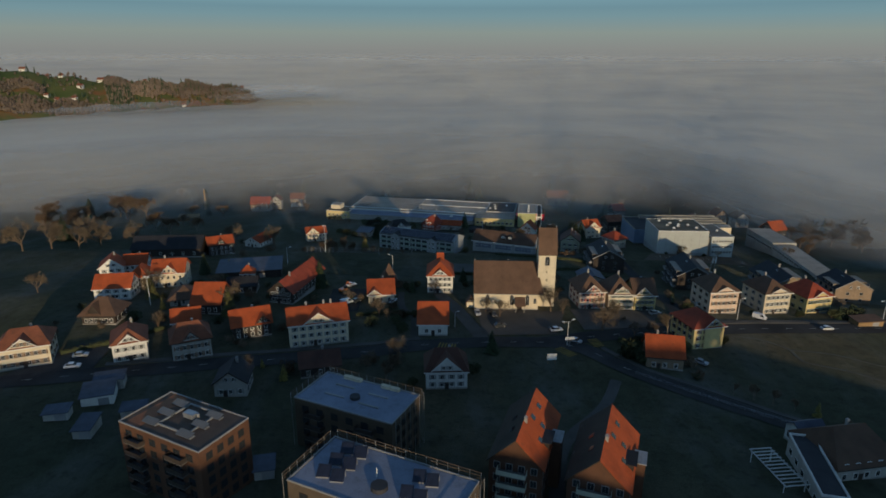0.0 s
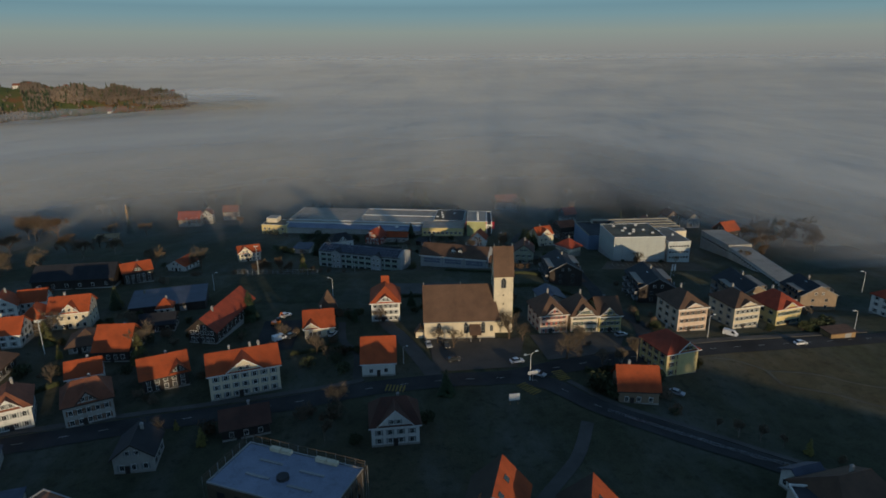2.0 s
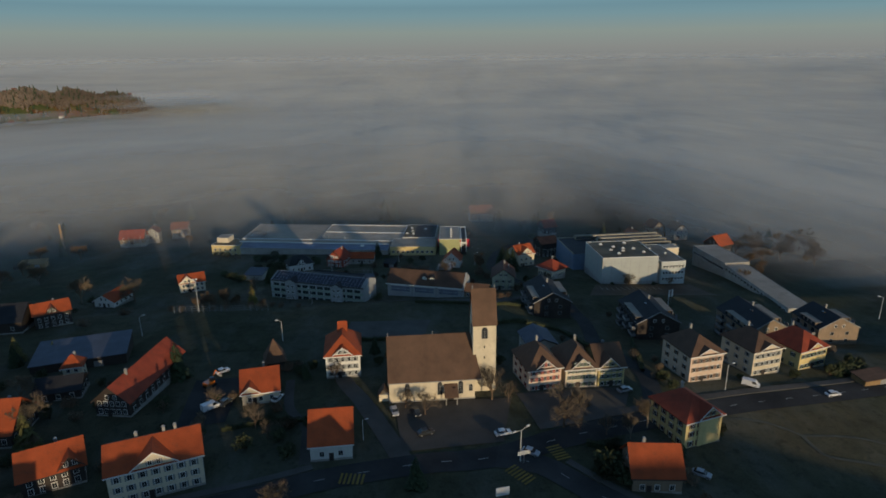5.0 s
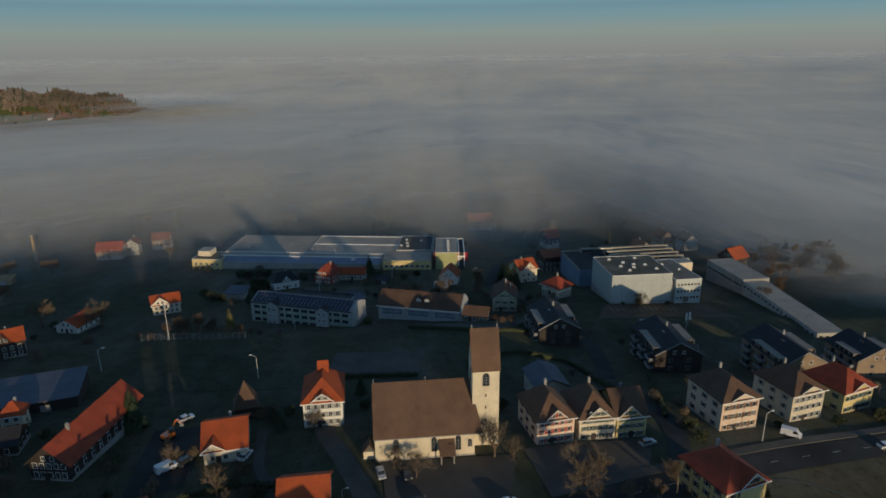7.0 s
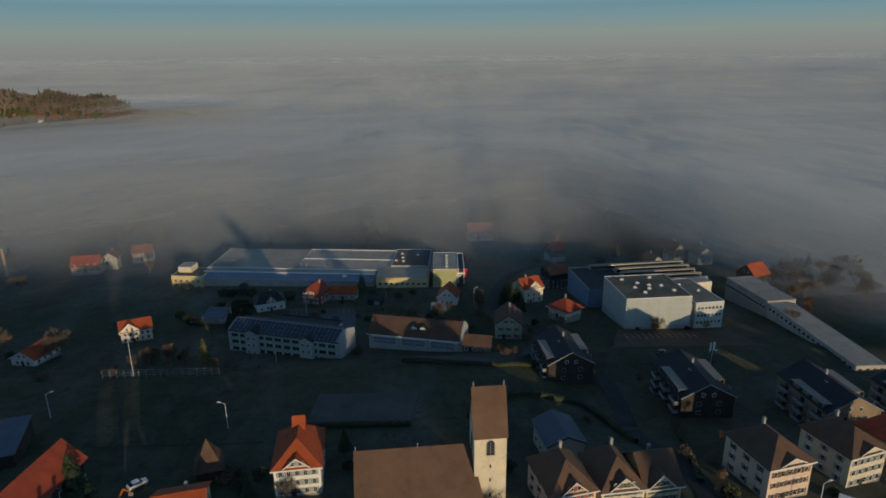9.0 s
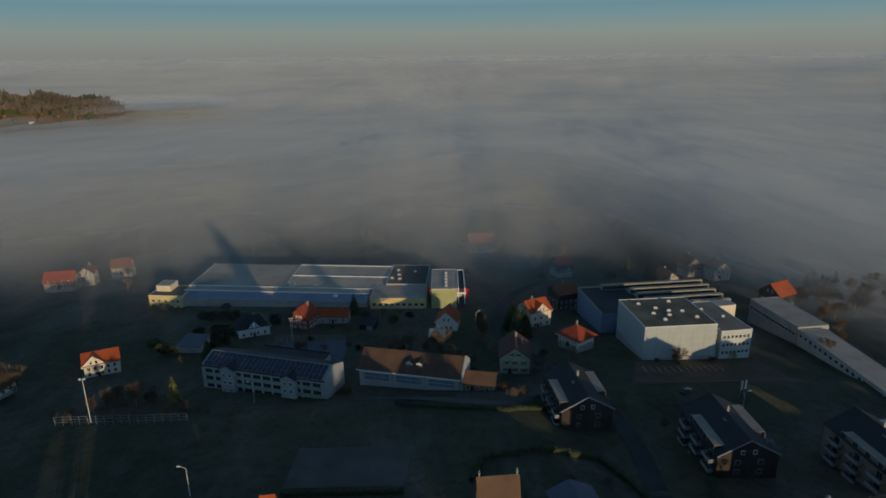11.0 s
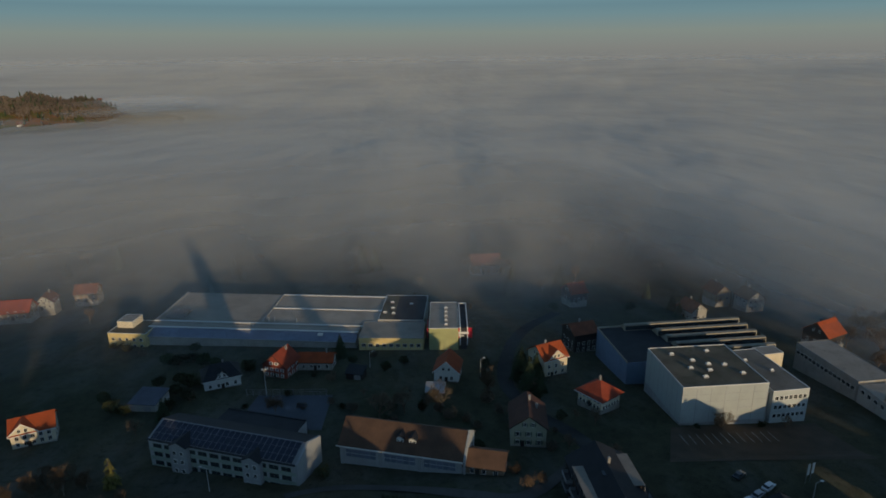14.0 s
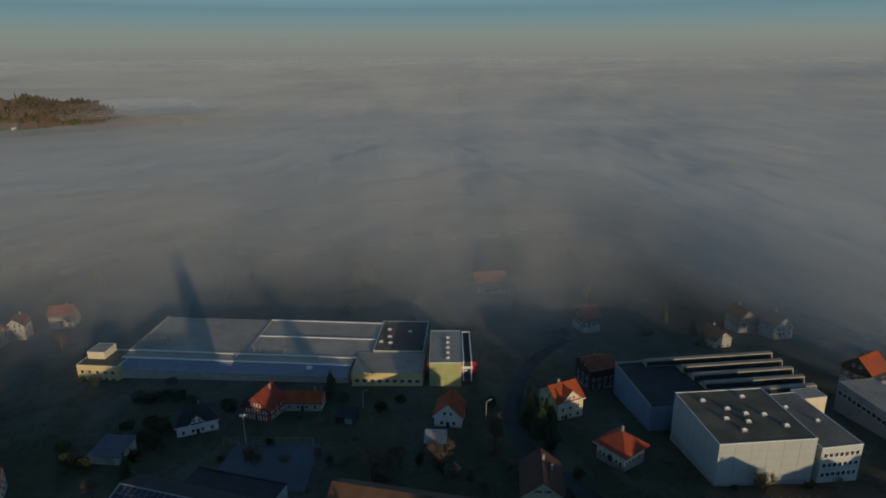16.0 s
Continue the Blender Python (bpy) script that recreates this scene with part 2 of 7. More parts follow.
# ---------------------------------------------------------------- mesh tools
class Shape:
    def __init__(self):
        self.v, self.f = [], []

    def poly(self, *pts):
        i = len(self.v)
        self.v += [tuple(p) for p in pts]
        self.f.append(tuple(range(i, i + len(pts))))
        return self

    def box(self, x0, x1, y0, y1, z0, z1):
        i = len(self.v)
        self.v += [(x, y, z) for z in (z0, z1) for x, y in ((x0, y0), (x1, y0), (x1, y1), (x0, y1))]
        self.f += [tuple(i + k for k in q) for q in ((3, 2, 1, 0), (4, 5, 6, 7), (0, 1, 5, 4), (1, 2, 6, 5), (2, 3, 7, 6), (3, 0, 4, 7))]
        return self

    def prism(self, axis, lo, hi, sec):
        """A section, given as (a, z) points, drawn out along x or y."""
        i, n = len(self.v), len(sec)
        for e in (lo, hi):
            self.v += [(e, a, z) if axis == "x" else (a, e, z) for a, z in sec]
        self.f.append(tuple(range(i, i + n)))
        self.f.append(tuple(range(i + 2 * n - 1, i + n - 1, -1)))
        self.f += [(i + k, i + n + k, i + n + (k + 1) % n, i + (k + 1) % n) for k in range(n)]
        return self

    def tube(self, p0, p1, r0, r1, n=6, cap=True):
        p0, p1 = Vector(p0), Vector(p1)
        d = (p1 - p0).normalized()
        a = d.orthogonal().normalized()
        b = d.cross(a)
        i = len(self.v)
        for p, r in ((p0, r0), (p1, r1)):
            self.v += [tuple(p + (a * math.cos(k * 2 * math.pi / n) + b * math.sin(k * 2 * math.pi / n)) * r) for k in range(n)]
        self.f += [(i + k, i + (k + 1) % n, i + n + (k + 1) % n, i + n + k) for k in range(n)]
        if cap:
            self.f += [tuple(range(i + n - 1, i - 1, -1)), tuple(range(i + n, i + 2 * n))]
        return self

    def mesh(self, name, mat):
        me = bpy.data.meshes.new(name)
        me.from_pydata(self.v, [], self.f)
        me.materials.append(mat)
        me.update()
        return me


def part(name, shape, mat, parent, label="", loc=(0, 0, 0), rz=0.0):
    me = shape.mesh(name, mat) if isinstance(shape, Shape) else shape
    ob = new(name, me)
    ob.parent = parent
    ob.location = loc
    ob.rotation_euler = (0, 0, radians(rz))
    if label:
        ob["label"] = label
    return ob


def thing(name, x, y, z, rz, label, category, group="", kind=""):
    ob = new(name)
    ob.empty_display_size = 0.5
    ob.matrix_world = pose(x, y, z, 0, 0, rz)
    return tagged(ob, label, category, group, kind)


# ---------------------------------------------------------------- ground
YS = (-2000, -400, -150, -60, 60, 110, 150, 190, 215, 232, 270, 308, 319, 340, 392, 440, 470, 520, 650, 900, 2000, 9000)
ZS = (144, 78.4, 48.8, 30.6, 6, 2, -1, -1, -0.4, -1.6, -5, -9.3, -13.2, -15.5, -22, -26, -31, -36, -47, -75, -110, -110)
# Offsets of the unseen rim behind the camera, fitted to shade the village.
RIM_X = (-400, -12, 0, 10, 18, 26, 36, 48, 76, 105, 118, 152, 176, 188, 197, 236, 290, 440, 490, 700)
RIM_Z = (0, -1, -1.5, -1.5, -2.0, -1, 0.4, -0.2, -0.6, 1.6, -2, -2.5, 2.6, 2.4, -8, -13, -13, -9, 0, 3)
HILL_A = (5, 14, 16, 18.1, 20.2, 25.1, 31.9, 38.4, 60, 90)
HILL_Z = (-110, -110, -85, -42, 2, 16, 25, 52, 70, 70)


def gz(x, y):
    """The height of the ground."""
    x, y = np.asarray(x, float), np.asarray(y, float)
    z = np.interp(y, YS, ZS)
    z = z - np.clip(x - 45, 0, 160) * 0.055 * np.interp(y, (60, 160, 400, 900), (0, 1, 0.7, 0))
    z = z + np.clip(-x - 60, 0, 60) * 0.05 * np.interp(y, (60, 120, 190, 260), (0, 1, 1, 0))
    z = z - 4.0 * np.interp(y, (240, 258, 296, 316), (0, 1, 1, 0)) * np.interp(x, (56, 72, 180, 230), (0, 1, 1, 0))
    rim = np.interp(y, (-160, -60, 40), (1, 1, 0))
    z = z + rim * (np.interp(x, RIM_X, RIM_Z) + 0.7 * np.sin(x * 0.31) + 0.5 * np.sin(x * 0.83 + 2))
    r = np.hypot(x - 10, y - 110)
    a = np.degrees(np.arctan2(-(x - 10), y - 110))
    crest = np.interp(a, HILL_A, HILL_Z) + 5 * np.sin(a * 2.1) * np.clip((a - 20) / 6, 0, 1)
    hill = crest - 0.34 * (np.sqrt((r - 1600) ** 2 + 70.0 ** 2) - 70.0)
    return np.where((y > 700) & (hill > z), hill, z)


def g(x, y):
    return float(gz(x, y))


def axis(lo, near0, near1, hi, step):
    far = [near1 + step * (k + 1) + 0.06 * k ** 2.25 for k in range(240)]
    far0 = [near0 - step * (k + 1) - 0.06 * k ** 2.25 for k in range(240)]
    return np.array(sorted([v for v in far0 if v > lo] + [lo] + list(np.arange(near0, near1 + 0.1, step)) + [v for v in far if v < hi] + [hi]))


def sheet(name, xs, ys, height, mat):
    X, Y = np.meshgrid(xs, ys)
    Z = height(X, Y)
    nx, ny = len(xs), len(ys)
    me = bpy.data.meshes.new(name)
    idx = np.arange(nx * ny).reshape(ny, nx)
    quads = np.stack([idx[:-1, :-1], idx[:-1, 1:], idx[1:, 1:], idx[1:, :-1]], -1).reshape(-1, 4)
    me.from_pydata(np.stack([X, Y, Z], -1).reshape(-1, 3).tolist(), [], quads.tolist())
    me.materials.append(mat)
    me.polygons.foreach_set("use_smooth", [True] * len(me.polygons))
    me.update()
    return new(name, me)


ground = sheet("ground", axis(-4800, -260, 300, 4800, 5.0), axis(-1800, -120, 640, 4950, 5.0), gz, GRASS)
tagged(ground, "sloping winter meadow falling away into the fog", "ground", kind="structure")


def strip(name, pts, width, mat, lift, label, cat="road", thick=0.0):
    """A paved band laid on the ground along a line of points."""
    P = [Vector((*p, 0)) for p in pts]
    line = []
    for k in range(len(P) - 1):
        p0, p1, p2, p3 = P[max(k - 1, 0)], P[k], P[k + 1], P[min(k + 2, len(P) - 1)]
        n = max(2, int((p2 - p1).length / 3))
        for j in range(n):
            u = j / n
            line.append(0.5 * ((2 * p1) + (p2 - p0) * u + (2 * p0 - 5 * p1 + 4 * p2 - p3) * u * u + (3 * p1 - p0 - 3 * p2 + p3) * u ** 3))
    line.append(P[-1])
    sh = Shape()
    nc = 4
    for k, p in enumerate(line):
        d = (line[min(k + 1, len(line) - 1)] - line[max(k - 1, 0)]).normalized()
        s = Vector((d.y, -d.x, 0))
        for j in range(nc + 1):
            q = p + s * width * (j / nc - 0.5)
            sh.v.append((q.x, q.y, g(q.x, q.y) + lift))
        if thick:
            for j in (0, nc):
                q = p + s * width * (j / nc - 0.5)
                sh.v.append((q.x, q.y, g(q.x, q.y) - 0.1))
    m = nc + 1 + (2 if thick else 0)
    for k in range(len(line) - 1):
        a, b = k * m, (k + 1) * m
        sh.f += [(a + j, a + j + 1, b + j + 1, b + j) for j in range(nc)]
        if thick:
            sh.f += [(a, b, b + nc + 1, a + nc + 1), (a + nc, a + nc + 2, b + nc + 2, b + nc)]
    return tagged(new(name, sh.mesh(name, mat)), label, cat, kind="structure"), line


def patch(name, corners, mat, lift, label, cat, n=12, kind="structure"):
    a, b, c, d = [Vector((*p, 0)) for p in corners]
    sh = Shape()
    for i in range(n + 1):
        for j in range(n + 1):
            u, v = i / n, j / n
            p = (a * (1 - u) + b * u) * (1 - v) + (d * (1 - u) + c * u) * v
            sh.v.append((p.x, p.y, g(p.x, p.y) + lift))
    sh.f = [(i * (n + 1) + j, (i + 1) * (n + 1) + j, (i + 1) * (n + 1) + j + 1, i * (n + 1) + j + 1) for i in range(n) for j in range(n)]
    return tagged(new(name, sh.mesh(name, mat)), label, cat, kind=kind)


main_road, main_line = strip("road", [(-190, 130), (-135, 148), (-104, 158), (-87, 163.5), (-63, 171), (-29, 178.5), (-10, 184), (12.9, 187), (31, 187.5), (52, 194), (76, 200), (105, 206), (138, 210.5), (167, 215), (230, 226), (330, 240)], 7.5, ASPHALT, 0.16, "dark asphalt village main road with dashed centre line")
side_road, side_line = strip("road", [(31, 187), (41, 183), (52, 170.6), (67, 159), (81, 149), (94, 138), (120, 118), (150, 92)], 7.0, ASPHALT, 0.20, "dark asphalt side road curving downhill between meadows")
strip("road", [(9, 189), (4.4, 202), (-2.1, 219), (-6, 229), (-10, 250)], 5.0, PAVING, 0.13, "narrow paved lane beside the church")
strip("road", [(78, 205), (84, 225), (80, 250), (86, 290), (80, 330), (70, 352), (66, 375), (72, 402), (85, 430), (110, 460)], 5.5, ASPHALT, 0.14, "asphalt road winding down towards the works")
strip("pavement", [(44, 198), (56, 200.5), (76, 205.5), (105, 211.5), (137, 216), (166, 221)], 2.4, SIDEWALK, 0.28, "raised pavement beside the main road", "pavement", 1)
strip("pavement", [(-104, 163.8), (-87, 169.3), (-63, 176.8), (-29, 184), (-12, 189)], 1.9, SIDEWALK, 0.28, "raised pavement beside the main road", "pavement", 1)
strip("pavement", [(47.5, 184), (58, 171), (72, 161.5), (86, 151), (100, 139)], 1.8, SIDEWALK, 0.30, "raised pavement beside the side road", "pavement", 1)
strip("path", [(47, 163), (40, 148), (27, 130), (22, 112), (18, 90)], 3.2, SIDEWALK, 0.12, "pale gravel footpath between the apartment houses", "path")
strip("path", [(-4, 311), (8, 314), (24, 310), (42, 304), (54, 302), (66, 312), (76, 326)], 3.4, SIDEWALK, 0.12, "pale service path in front of the school hall", "path")
strip("path", [(-14, 190), (-15, 206), (-20, 214), (-22, 232)], 2.6, SIDEWALK, 0.11, "narrow garden lane between the houses", "path")
TRACK = surface("frosted_track", (0.115, 0.108, 0.075), vary=0.4, big=0.2, fine=4)
strip("path", [(96, 199), (104, 198), (112, 191), (112, 183), (124, 178), (135, 170), (150, 160)], 1.1, TRACK, 0.10, "pale trodden track across the lit meadow", "path")
strip("path", [(112, 191), (126, 189.5), (138, 183), (156, 178)], 0.9, TRACK, 0.09, "pale trodden track across the lit meadow", "path")
patch("pavement", [(9, 192), (34, 193), (40, 212), (8, 213)], PAVING, 0.22, "paved church forecourt in low sunlight", "pavement")
patch("pavement", [(44, 199), (70, 205), (76, 216.5), (42, 214)], PAVING, 0.12, "paved square before the village houses", "pavement")
patch("field", [(-80, 262), (-18, 256), (-24, 300), (-74, 306)], FIELD, 0.10, "mown sports pitch in long morning shadow", "field")
patch("court", [(-8, 265), (20, 262), (24, 280), (-6, 283)], SIDEWALK, 0.12, "pale hard court beside the pitch", "court")
patch("court", [(-26, 352), (2, 348), (4, 374), (-22, 378)], COURT, 0.12, "pale blue schoolyard court behind the school", "court")
patch("pavement", [(100, 318), (160, 314), (158, 337), (110, 338)], EARTH, 0.13, "brown gravel car park in front of the sports hall", "car park")
bays = thing("parking_bays", 0, 0, 0, 0, "faded white parking bay lines before the sports hall", "road marking", kind="structure")
for k in range(12):
    bx = 110 + k * 2.6
    part("bay_line", Shape().poly(*[(px, py, g(px, py) + 0.17) for px, py in ((bx, 327), (bx + 0.18, 327), (bx + 0.6, 333), (bx + 0.42, 333))]), LINE, bays)
patch("pavement", [(-131, 150), (-106, 159), (-108, 174), (-118, 176)], ASPHALT, 0.15, "asphalt yard between the roadside houses", "yard")
patch("pavement", [(-48, 208), (-36, 210), (-36, 236), (-50, 236)], ASPHALT, 0.12, "asphalt parking yard behind the houses", "yard")


def marks(line, step, length, width, mat, name, label, lift):
    root = thing(name, 0, 0, 0, 0, label, "road marking", kind="structure")
    run = 0.0
    for k in range(len(line) - 1):
        run += (line[k + 1] - line[k]).length
        if run > step:
            run = 0.0
            p, d = line[k], (line[k + 1] - line[k]).normalized()
            s = Shape()
            n = Vector((d.y, -d.x, 0)) * width / 2
            pts = [p + d * length / 2 + n, p - d * length / 2 + n, p - d * length / 2 - n, p + d * length / 2 - n]
            s.poly(*[(q.x, q.y, g(q.x, q.y) + lift) for q in pts])
            part("dash", s, mat, root)


marks(main_line, 8, 2.4, 0.18, LINE, "centre_line", "dashed white centre line on the main road", 0.185)
marks(side_line, 8, 2.4, 0.18, LINE, "centre_line", "dashed white centre line on the side road", 0.225)


def crossing(x, y, rz, n):
    root = thing("zebra_crossing", x, y, g(x, y) + 0.26, rz, "worn yellow zebra crossing on the asphalt", "crossing", kind="structure")
    for k in range(n):
        part("stripe", Shape().box(-1.8, 1.8, k * 1.0 - n / 2, k * 1.0 - n / 2 + 0.5, 0, 0.01), YLINE, root)


crossing(35, 180.5, 35, 7)
crossing(46, 187.5, 15, 6)
crossing(-3, 183.5, 80, 6)


# ---------------------------------------------------------------- houses
WIN = {}


def window_meshes(w, h, frame_mat, shutter_mat):
    key = (round(w, 2), round(h, 2), frame_mat.name, shutter_mat.name if shutter_mat else "")
    if key not in WIN:
        f = Shape()
        b = 0.09
        f.box(-w / 2 - b, w / 2 + b, -0.06, 0.04, -b, h + b)
        p = Shape().box(-w / 4 + 0.025, w / 4 - 0.025, -0.075, 0.0, 0.03, h - 0.03)
        s = None
        if shutter_mat:
            sw = w * 0.4
            s = Shape().box(-sw / 2, sw / 2, -0.11, -0.03, -0.04, h + 0.04)
            s = s.mesh("shutter", shutter_mat)
        WIN[key] = (f.mesh("window", frame_mat), p.mesh("pane", GLASS), s)
    return WIN[key]


def add_window(root, x, y, z, rz, w=0.95, h=1.35, frame_mat=None, shutter=None):
    f, p, s = window_meshes(w, h, frame_mat or TRIM, shutter)
    win = part("window", f, None, root, "", (x, y, z), rz)
    part("pane", p, None, win, "", (-w / 4, 0, 0))
    part("pane", p, None, win, "", (w / 4, 0, 0))
    if s:
        part("shutter", s, None, win, "", (-w * 0.80, 0, 0))
        part("shutter", s, None, win, "", (w * 0.80, 0, 0))
    return win


def window_rows(root, side, W, D, rows, n, w=0.95, h=1.35, shutter=None, lo=None, hi=None, frame_mat=None, skip=()):
    """Rows of windows on one side of a body W wide and D deep: f front, r right, l left."""
    L = W if side in "fb" else D
    lo, hi = (-L / 2 if lo is None else lo), (L / 2 if hi is None else hi)
    for z in rows:
        for k in range(n):
            if (z, k) in skip:
                continue
            a = lo + (hi - lo) * (k + 0.5) / n
            if side == "f":
                add_window(root, a, -D / 2, z, 0, w, h, frame_mat, shutter)
            elif side == "r":
                add_window(root, W / 2, a, z, 90, w, h, frame_mat, shutter)
            elif side == "l":
                add_window(root, -W / 2, -a, z, -90, w, h, frame_mat, shutter)


def gable_roof(sh, ax, lo, hi, half, eave, ridge, over, th=0.28, centre=0.0):
    """A saddle roof: ax is the ridge's axis, half the half width of the walls."""
    slope = (ridge - eave) / half
    e = eave - over * slope
    c = centre
    sh.prism(ax, lo, hi, [(c - half - over, e), (c, ridge), (c + half + over, e), (c + half + over, e + th), (c, ridge + th * 1.15), (c - half - over, e + th)])


def hip_roof(sh, W, D, eave, ridge, over, hip, th=0.28):
    """A hipped roof with its ridge along the longer side; hip is how far the ridge stops short of the ends."""
    hx, hy = W / 2 + over, D / 2 + over
    e = eave - over * (ridge - eave) / (min(W, D) / 2)
    for dz, flip in ((th, 0), (0, 1)):
        A, B, C, E = (-hx, -hy, e + dz), (hx, -hy, e + dz), (hx, hy, e + dz), (-hx, hy, e + dz)
        if D > W:
            r = max(D / 2 - hip, 0.05)
            R0, R1 = (0, -r, ridge + dz), (0, r, ridge + dz)
            faces = ((A, B, R0), (B, C, R1, R0), (C, E, R1), (E, A, R0, R1))
        else:
            r = max(W / 2 - hip, 0.05)
            R0, R1 = (-r, 0, ridge + dz), (r, 0, ridge + dz)
            faces = ((A, B, R1, R0), (C, E, R0, R1), (B, C, R1), (E, A, R0))
        for q in faces:
            sh.poly(*(q[::-1] if flip else q))
    for a, b in (((-hx, -hy), (hx, -hy)), ((hx, -hy), (hx, hy)), ((hx, hy), (-hx, hy)), ((-hx, hy), (-hx, -hy))):
        sh.poly((*a, e), (*b, e), (*b, e + th), (*a, e + th))


def chimney(root, x, y, z, h=1.6, w=0.6, mat=None):
    c = part("chimney", Shape().box(-w / 2, w / 2, -w / 2, w / 2, -1.2, h), mat or STONE, root, "", (x, y, z))
    part("cap", Shape().box(-w * 0.65, w * 0.65, -w * 0.65, w * 0.65, h, h + 0.12).box(-w * 0.3, w * 0.3, -w * 0.3, w * 0.3, h + 0.12, h + 0.4), GREYTRIM, c)


def cross_gable(root, W, D, eave, peak, gw, wall_mat, roof_mat, ridge_h, ridge_y, over=0.5, x=0.0, shutter=None, n=2, drop=0.0, proud=0.25, wh=1.1):
    """A gable that rises from the front wall through the roof."""
    y0 = -D / 2 - proud
    t = thing_part = part("gable", Shape().prism("y", y0, ridge_y, [(-gw / 2, drop if drop else eave - 0.6), (gw / 2, drop if drop else eave - 0.6), (gw / 2, eave + 0.3), (0, peak - 0.12), (-gw / 2, eave + 0.3)]), wall_mat, root, "", (x, 0, 0))
    r = Shape()
    gable_roof(r, "y", y0 - over, ridge_y, gw / 2, eave + 0.3, peak, over, 0.2)
    part("gable_roof", r, roof_mat, root, "", (x, 0, 0.05))
    tr = Shape()
    sl = (peak - eave - 0.3) / (gw / 2)
    for s in (-1, 1):
        a, b = s * (gw / 2 + over), 0
        za, zb = eave + 0.3 - over * sl, peak
        tr.prism("y", y0 - over - 0.1, y0 - over - 0.01, [(a, za - 0.06), (a, za + 0.2), (b, zb + 0.2), (b, zb - 0.06)])
    part("barge_board", tr, TRIM if wall_mat in (WHITE, CREAM, SHINGLE, PEACH, YELLOW) else DARKWOOD, root, "", (x, 0, 0.05))
    for k in range(n):
        add_window(root, x + (k - (n - 1) / 2) * 1.7, y0, eave + 0.45, 0, 0.8, wh, None, shutter)


def house(FL, FR, D, eave, ridge, wall, roof, label, form="x", hip=0.0, over=0.6, rows=(1.0, 3.8), cols=4, side="r", side_cols=3, shutter=None, gab=None, gab_peak=None, chim=((0.2, 0.5),),
          name="house", sink=4.0, z=None, ww=0.95, wh=1.35, group="village houses", sockel=True, gab_n=2, trim=True, gab_x=0.0, gab_drop=0.0, category="house", overside=None):
    """A house whose front wall runs from FL to FR, D deep; eave and ridge are heights above its base."""
    dx, dy = FR[0] - FL[0], FR[1] - FL[1]
    W = math.hypot(dx, dy)
    rz = math.degrees(math.atan2(dy, dx))
    mx, my = (FL[0] + FR[0]) / 2 - dy / W * D / 2, (FL[1] + FR[1]) / 2 + dx / W * D / 2
    if z is None:
        z = min(g(*FL), g(*FR))
    root = thing(name, mx, my, z, rz, label, category, group)
    root["base"] = z
    w, r = Shape(), Shape()
    hw, hd = W / 2, D / 2
    os_ = over if overside is None else overside
    if hip:
        w.box(-hw, hw, -hd, hd, -sink, eave)
        hip_roof(r, W, D, eave, ridge, over, hip)
    elif form == "x":
        w.prism("x", -hw, hw, [(-hd, -sink), (hd, -sink), (hd, eave), (0, ridge - 0.02), (-hd, eave)])
        gable_roof(r, "x", -hw - os_, hw + os_, hd, eave, ridge, over)
    else:
        w.prism("y", -hd, hd, [(-hw, -sink), (hw, -sink), (hw, eave), (0, ridge - 0.02), (-hw, eave)])
        gable_roof(r, "y", -hd - os_, hd + os_, hw, eave, ridge, over)
    part("wall", w, wall, root)
    part("roof", r, roof, root)
    if sockel:
        s = Shape()
        s.box(-hw - 0.06, hw + 0.06, -hd - 0.06, hd + 0.06, -sink - 0.1, 0.55)
        part("plinth", s, STONE, root)
    if trim:
        tr = Shape()
        sl = (ridge - eave) / (min(hw, hd) if hip else hd if form == "x" else hw)
        e = eave - over * sl
        if form == "x" or hip:
            tr.box(-hw - os_, hw + os_, -hd - over - 0.08, -hd - over - 0.01, e - 0.02, e + 0.26)
            tr.box(-hw - 0.02, hw + 0.02, -hd - over * 0.9, -hd - 0.003, e + 0.0, e + 0.03)
        else:
            for sgn in (-1, 1):
                tr.prism("y", -hd - os_ - 0.09, -hd - os_ - 0.01, [(sgn * (hw + over), e - 0.05), (sgn * (hw + over), e + 0.3), (0, ridge + 0.32), (0, ridge - 0.05)])
        pale = wall in (WHITE, CREAM, SHINGLE, PEACH, YELLOW)
        part("eaves_board", tr, TRIM if pale else DARKWOOD, root, "white eaves board" if pale else "")
    for zz in rows:
        gaps = ()
        window_rows(root, "f", W, D, (zz,), cols, ww, wh, shutter, -hw + 0.5, hw - 0.5)
        if side and side_cols:
            for sd in side:
                window_rows(root, sd, W, D, (zz,), side_cols, ww, wh, shutter, -hd + 0.6, hd - 0.6)
    if form == "y" and not hip and ridge - eave > 2.2:
        window_rows(root, "f", W, D, (eave + 0.4,), 2, 0.8, 1.1, shutter, -hw * 0.45, hw * 0.45)
    if form == "x" and not hip and ridge - eave > 2.6:
        for sd in side or "":
            window_rows(root, sd, W, D, (eave + 0.5,), 2, 0.8, 1.1, shutter, -hd * 0.45, hd * 0.45)
    if gab:
        pk = gab_peak or ridge - 0.3
        slope = (ridge - eave) / (hip if hip and D > W else hd)
        ry = min(-hd + (pk - eave) / max(slope, 0.2) + 0.4, 0.0)
        cross_gable(root, W, D, eave, pk, gab, wall, roof, ridge, ry, 0.45, gab_x * W, shutter, gab_n, gab_drop)
    for cx, cy in chim:
        px, py = cx * hw, cy * hd
        top = ridge - abs(py) * (ridge - eave) / hd if (form == "x" and not hip) or (hip and D <= W) else ridge - abs(px) * (ridge - eave) / hw
        chimney(root, px, py, top)
    door = Shape().box(-0.55, 0.55, -0.06, 0.02, 0, 2.1)
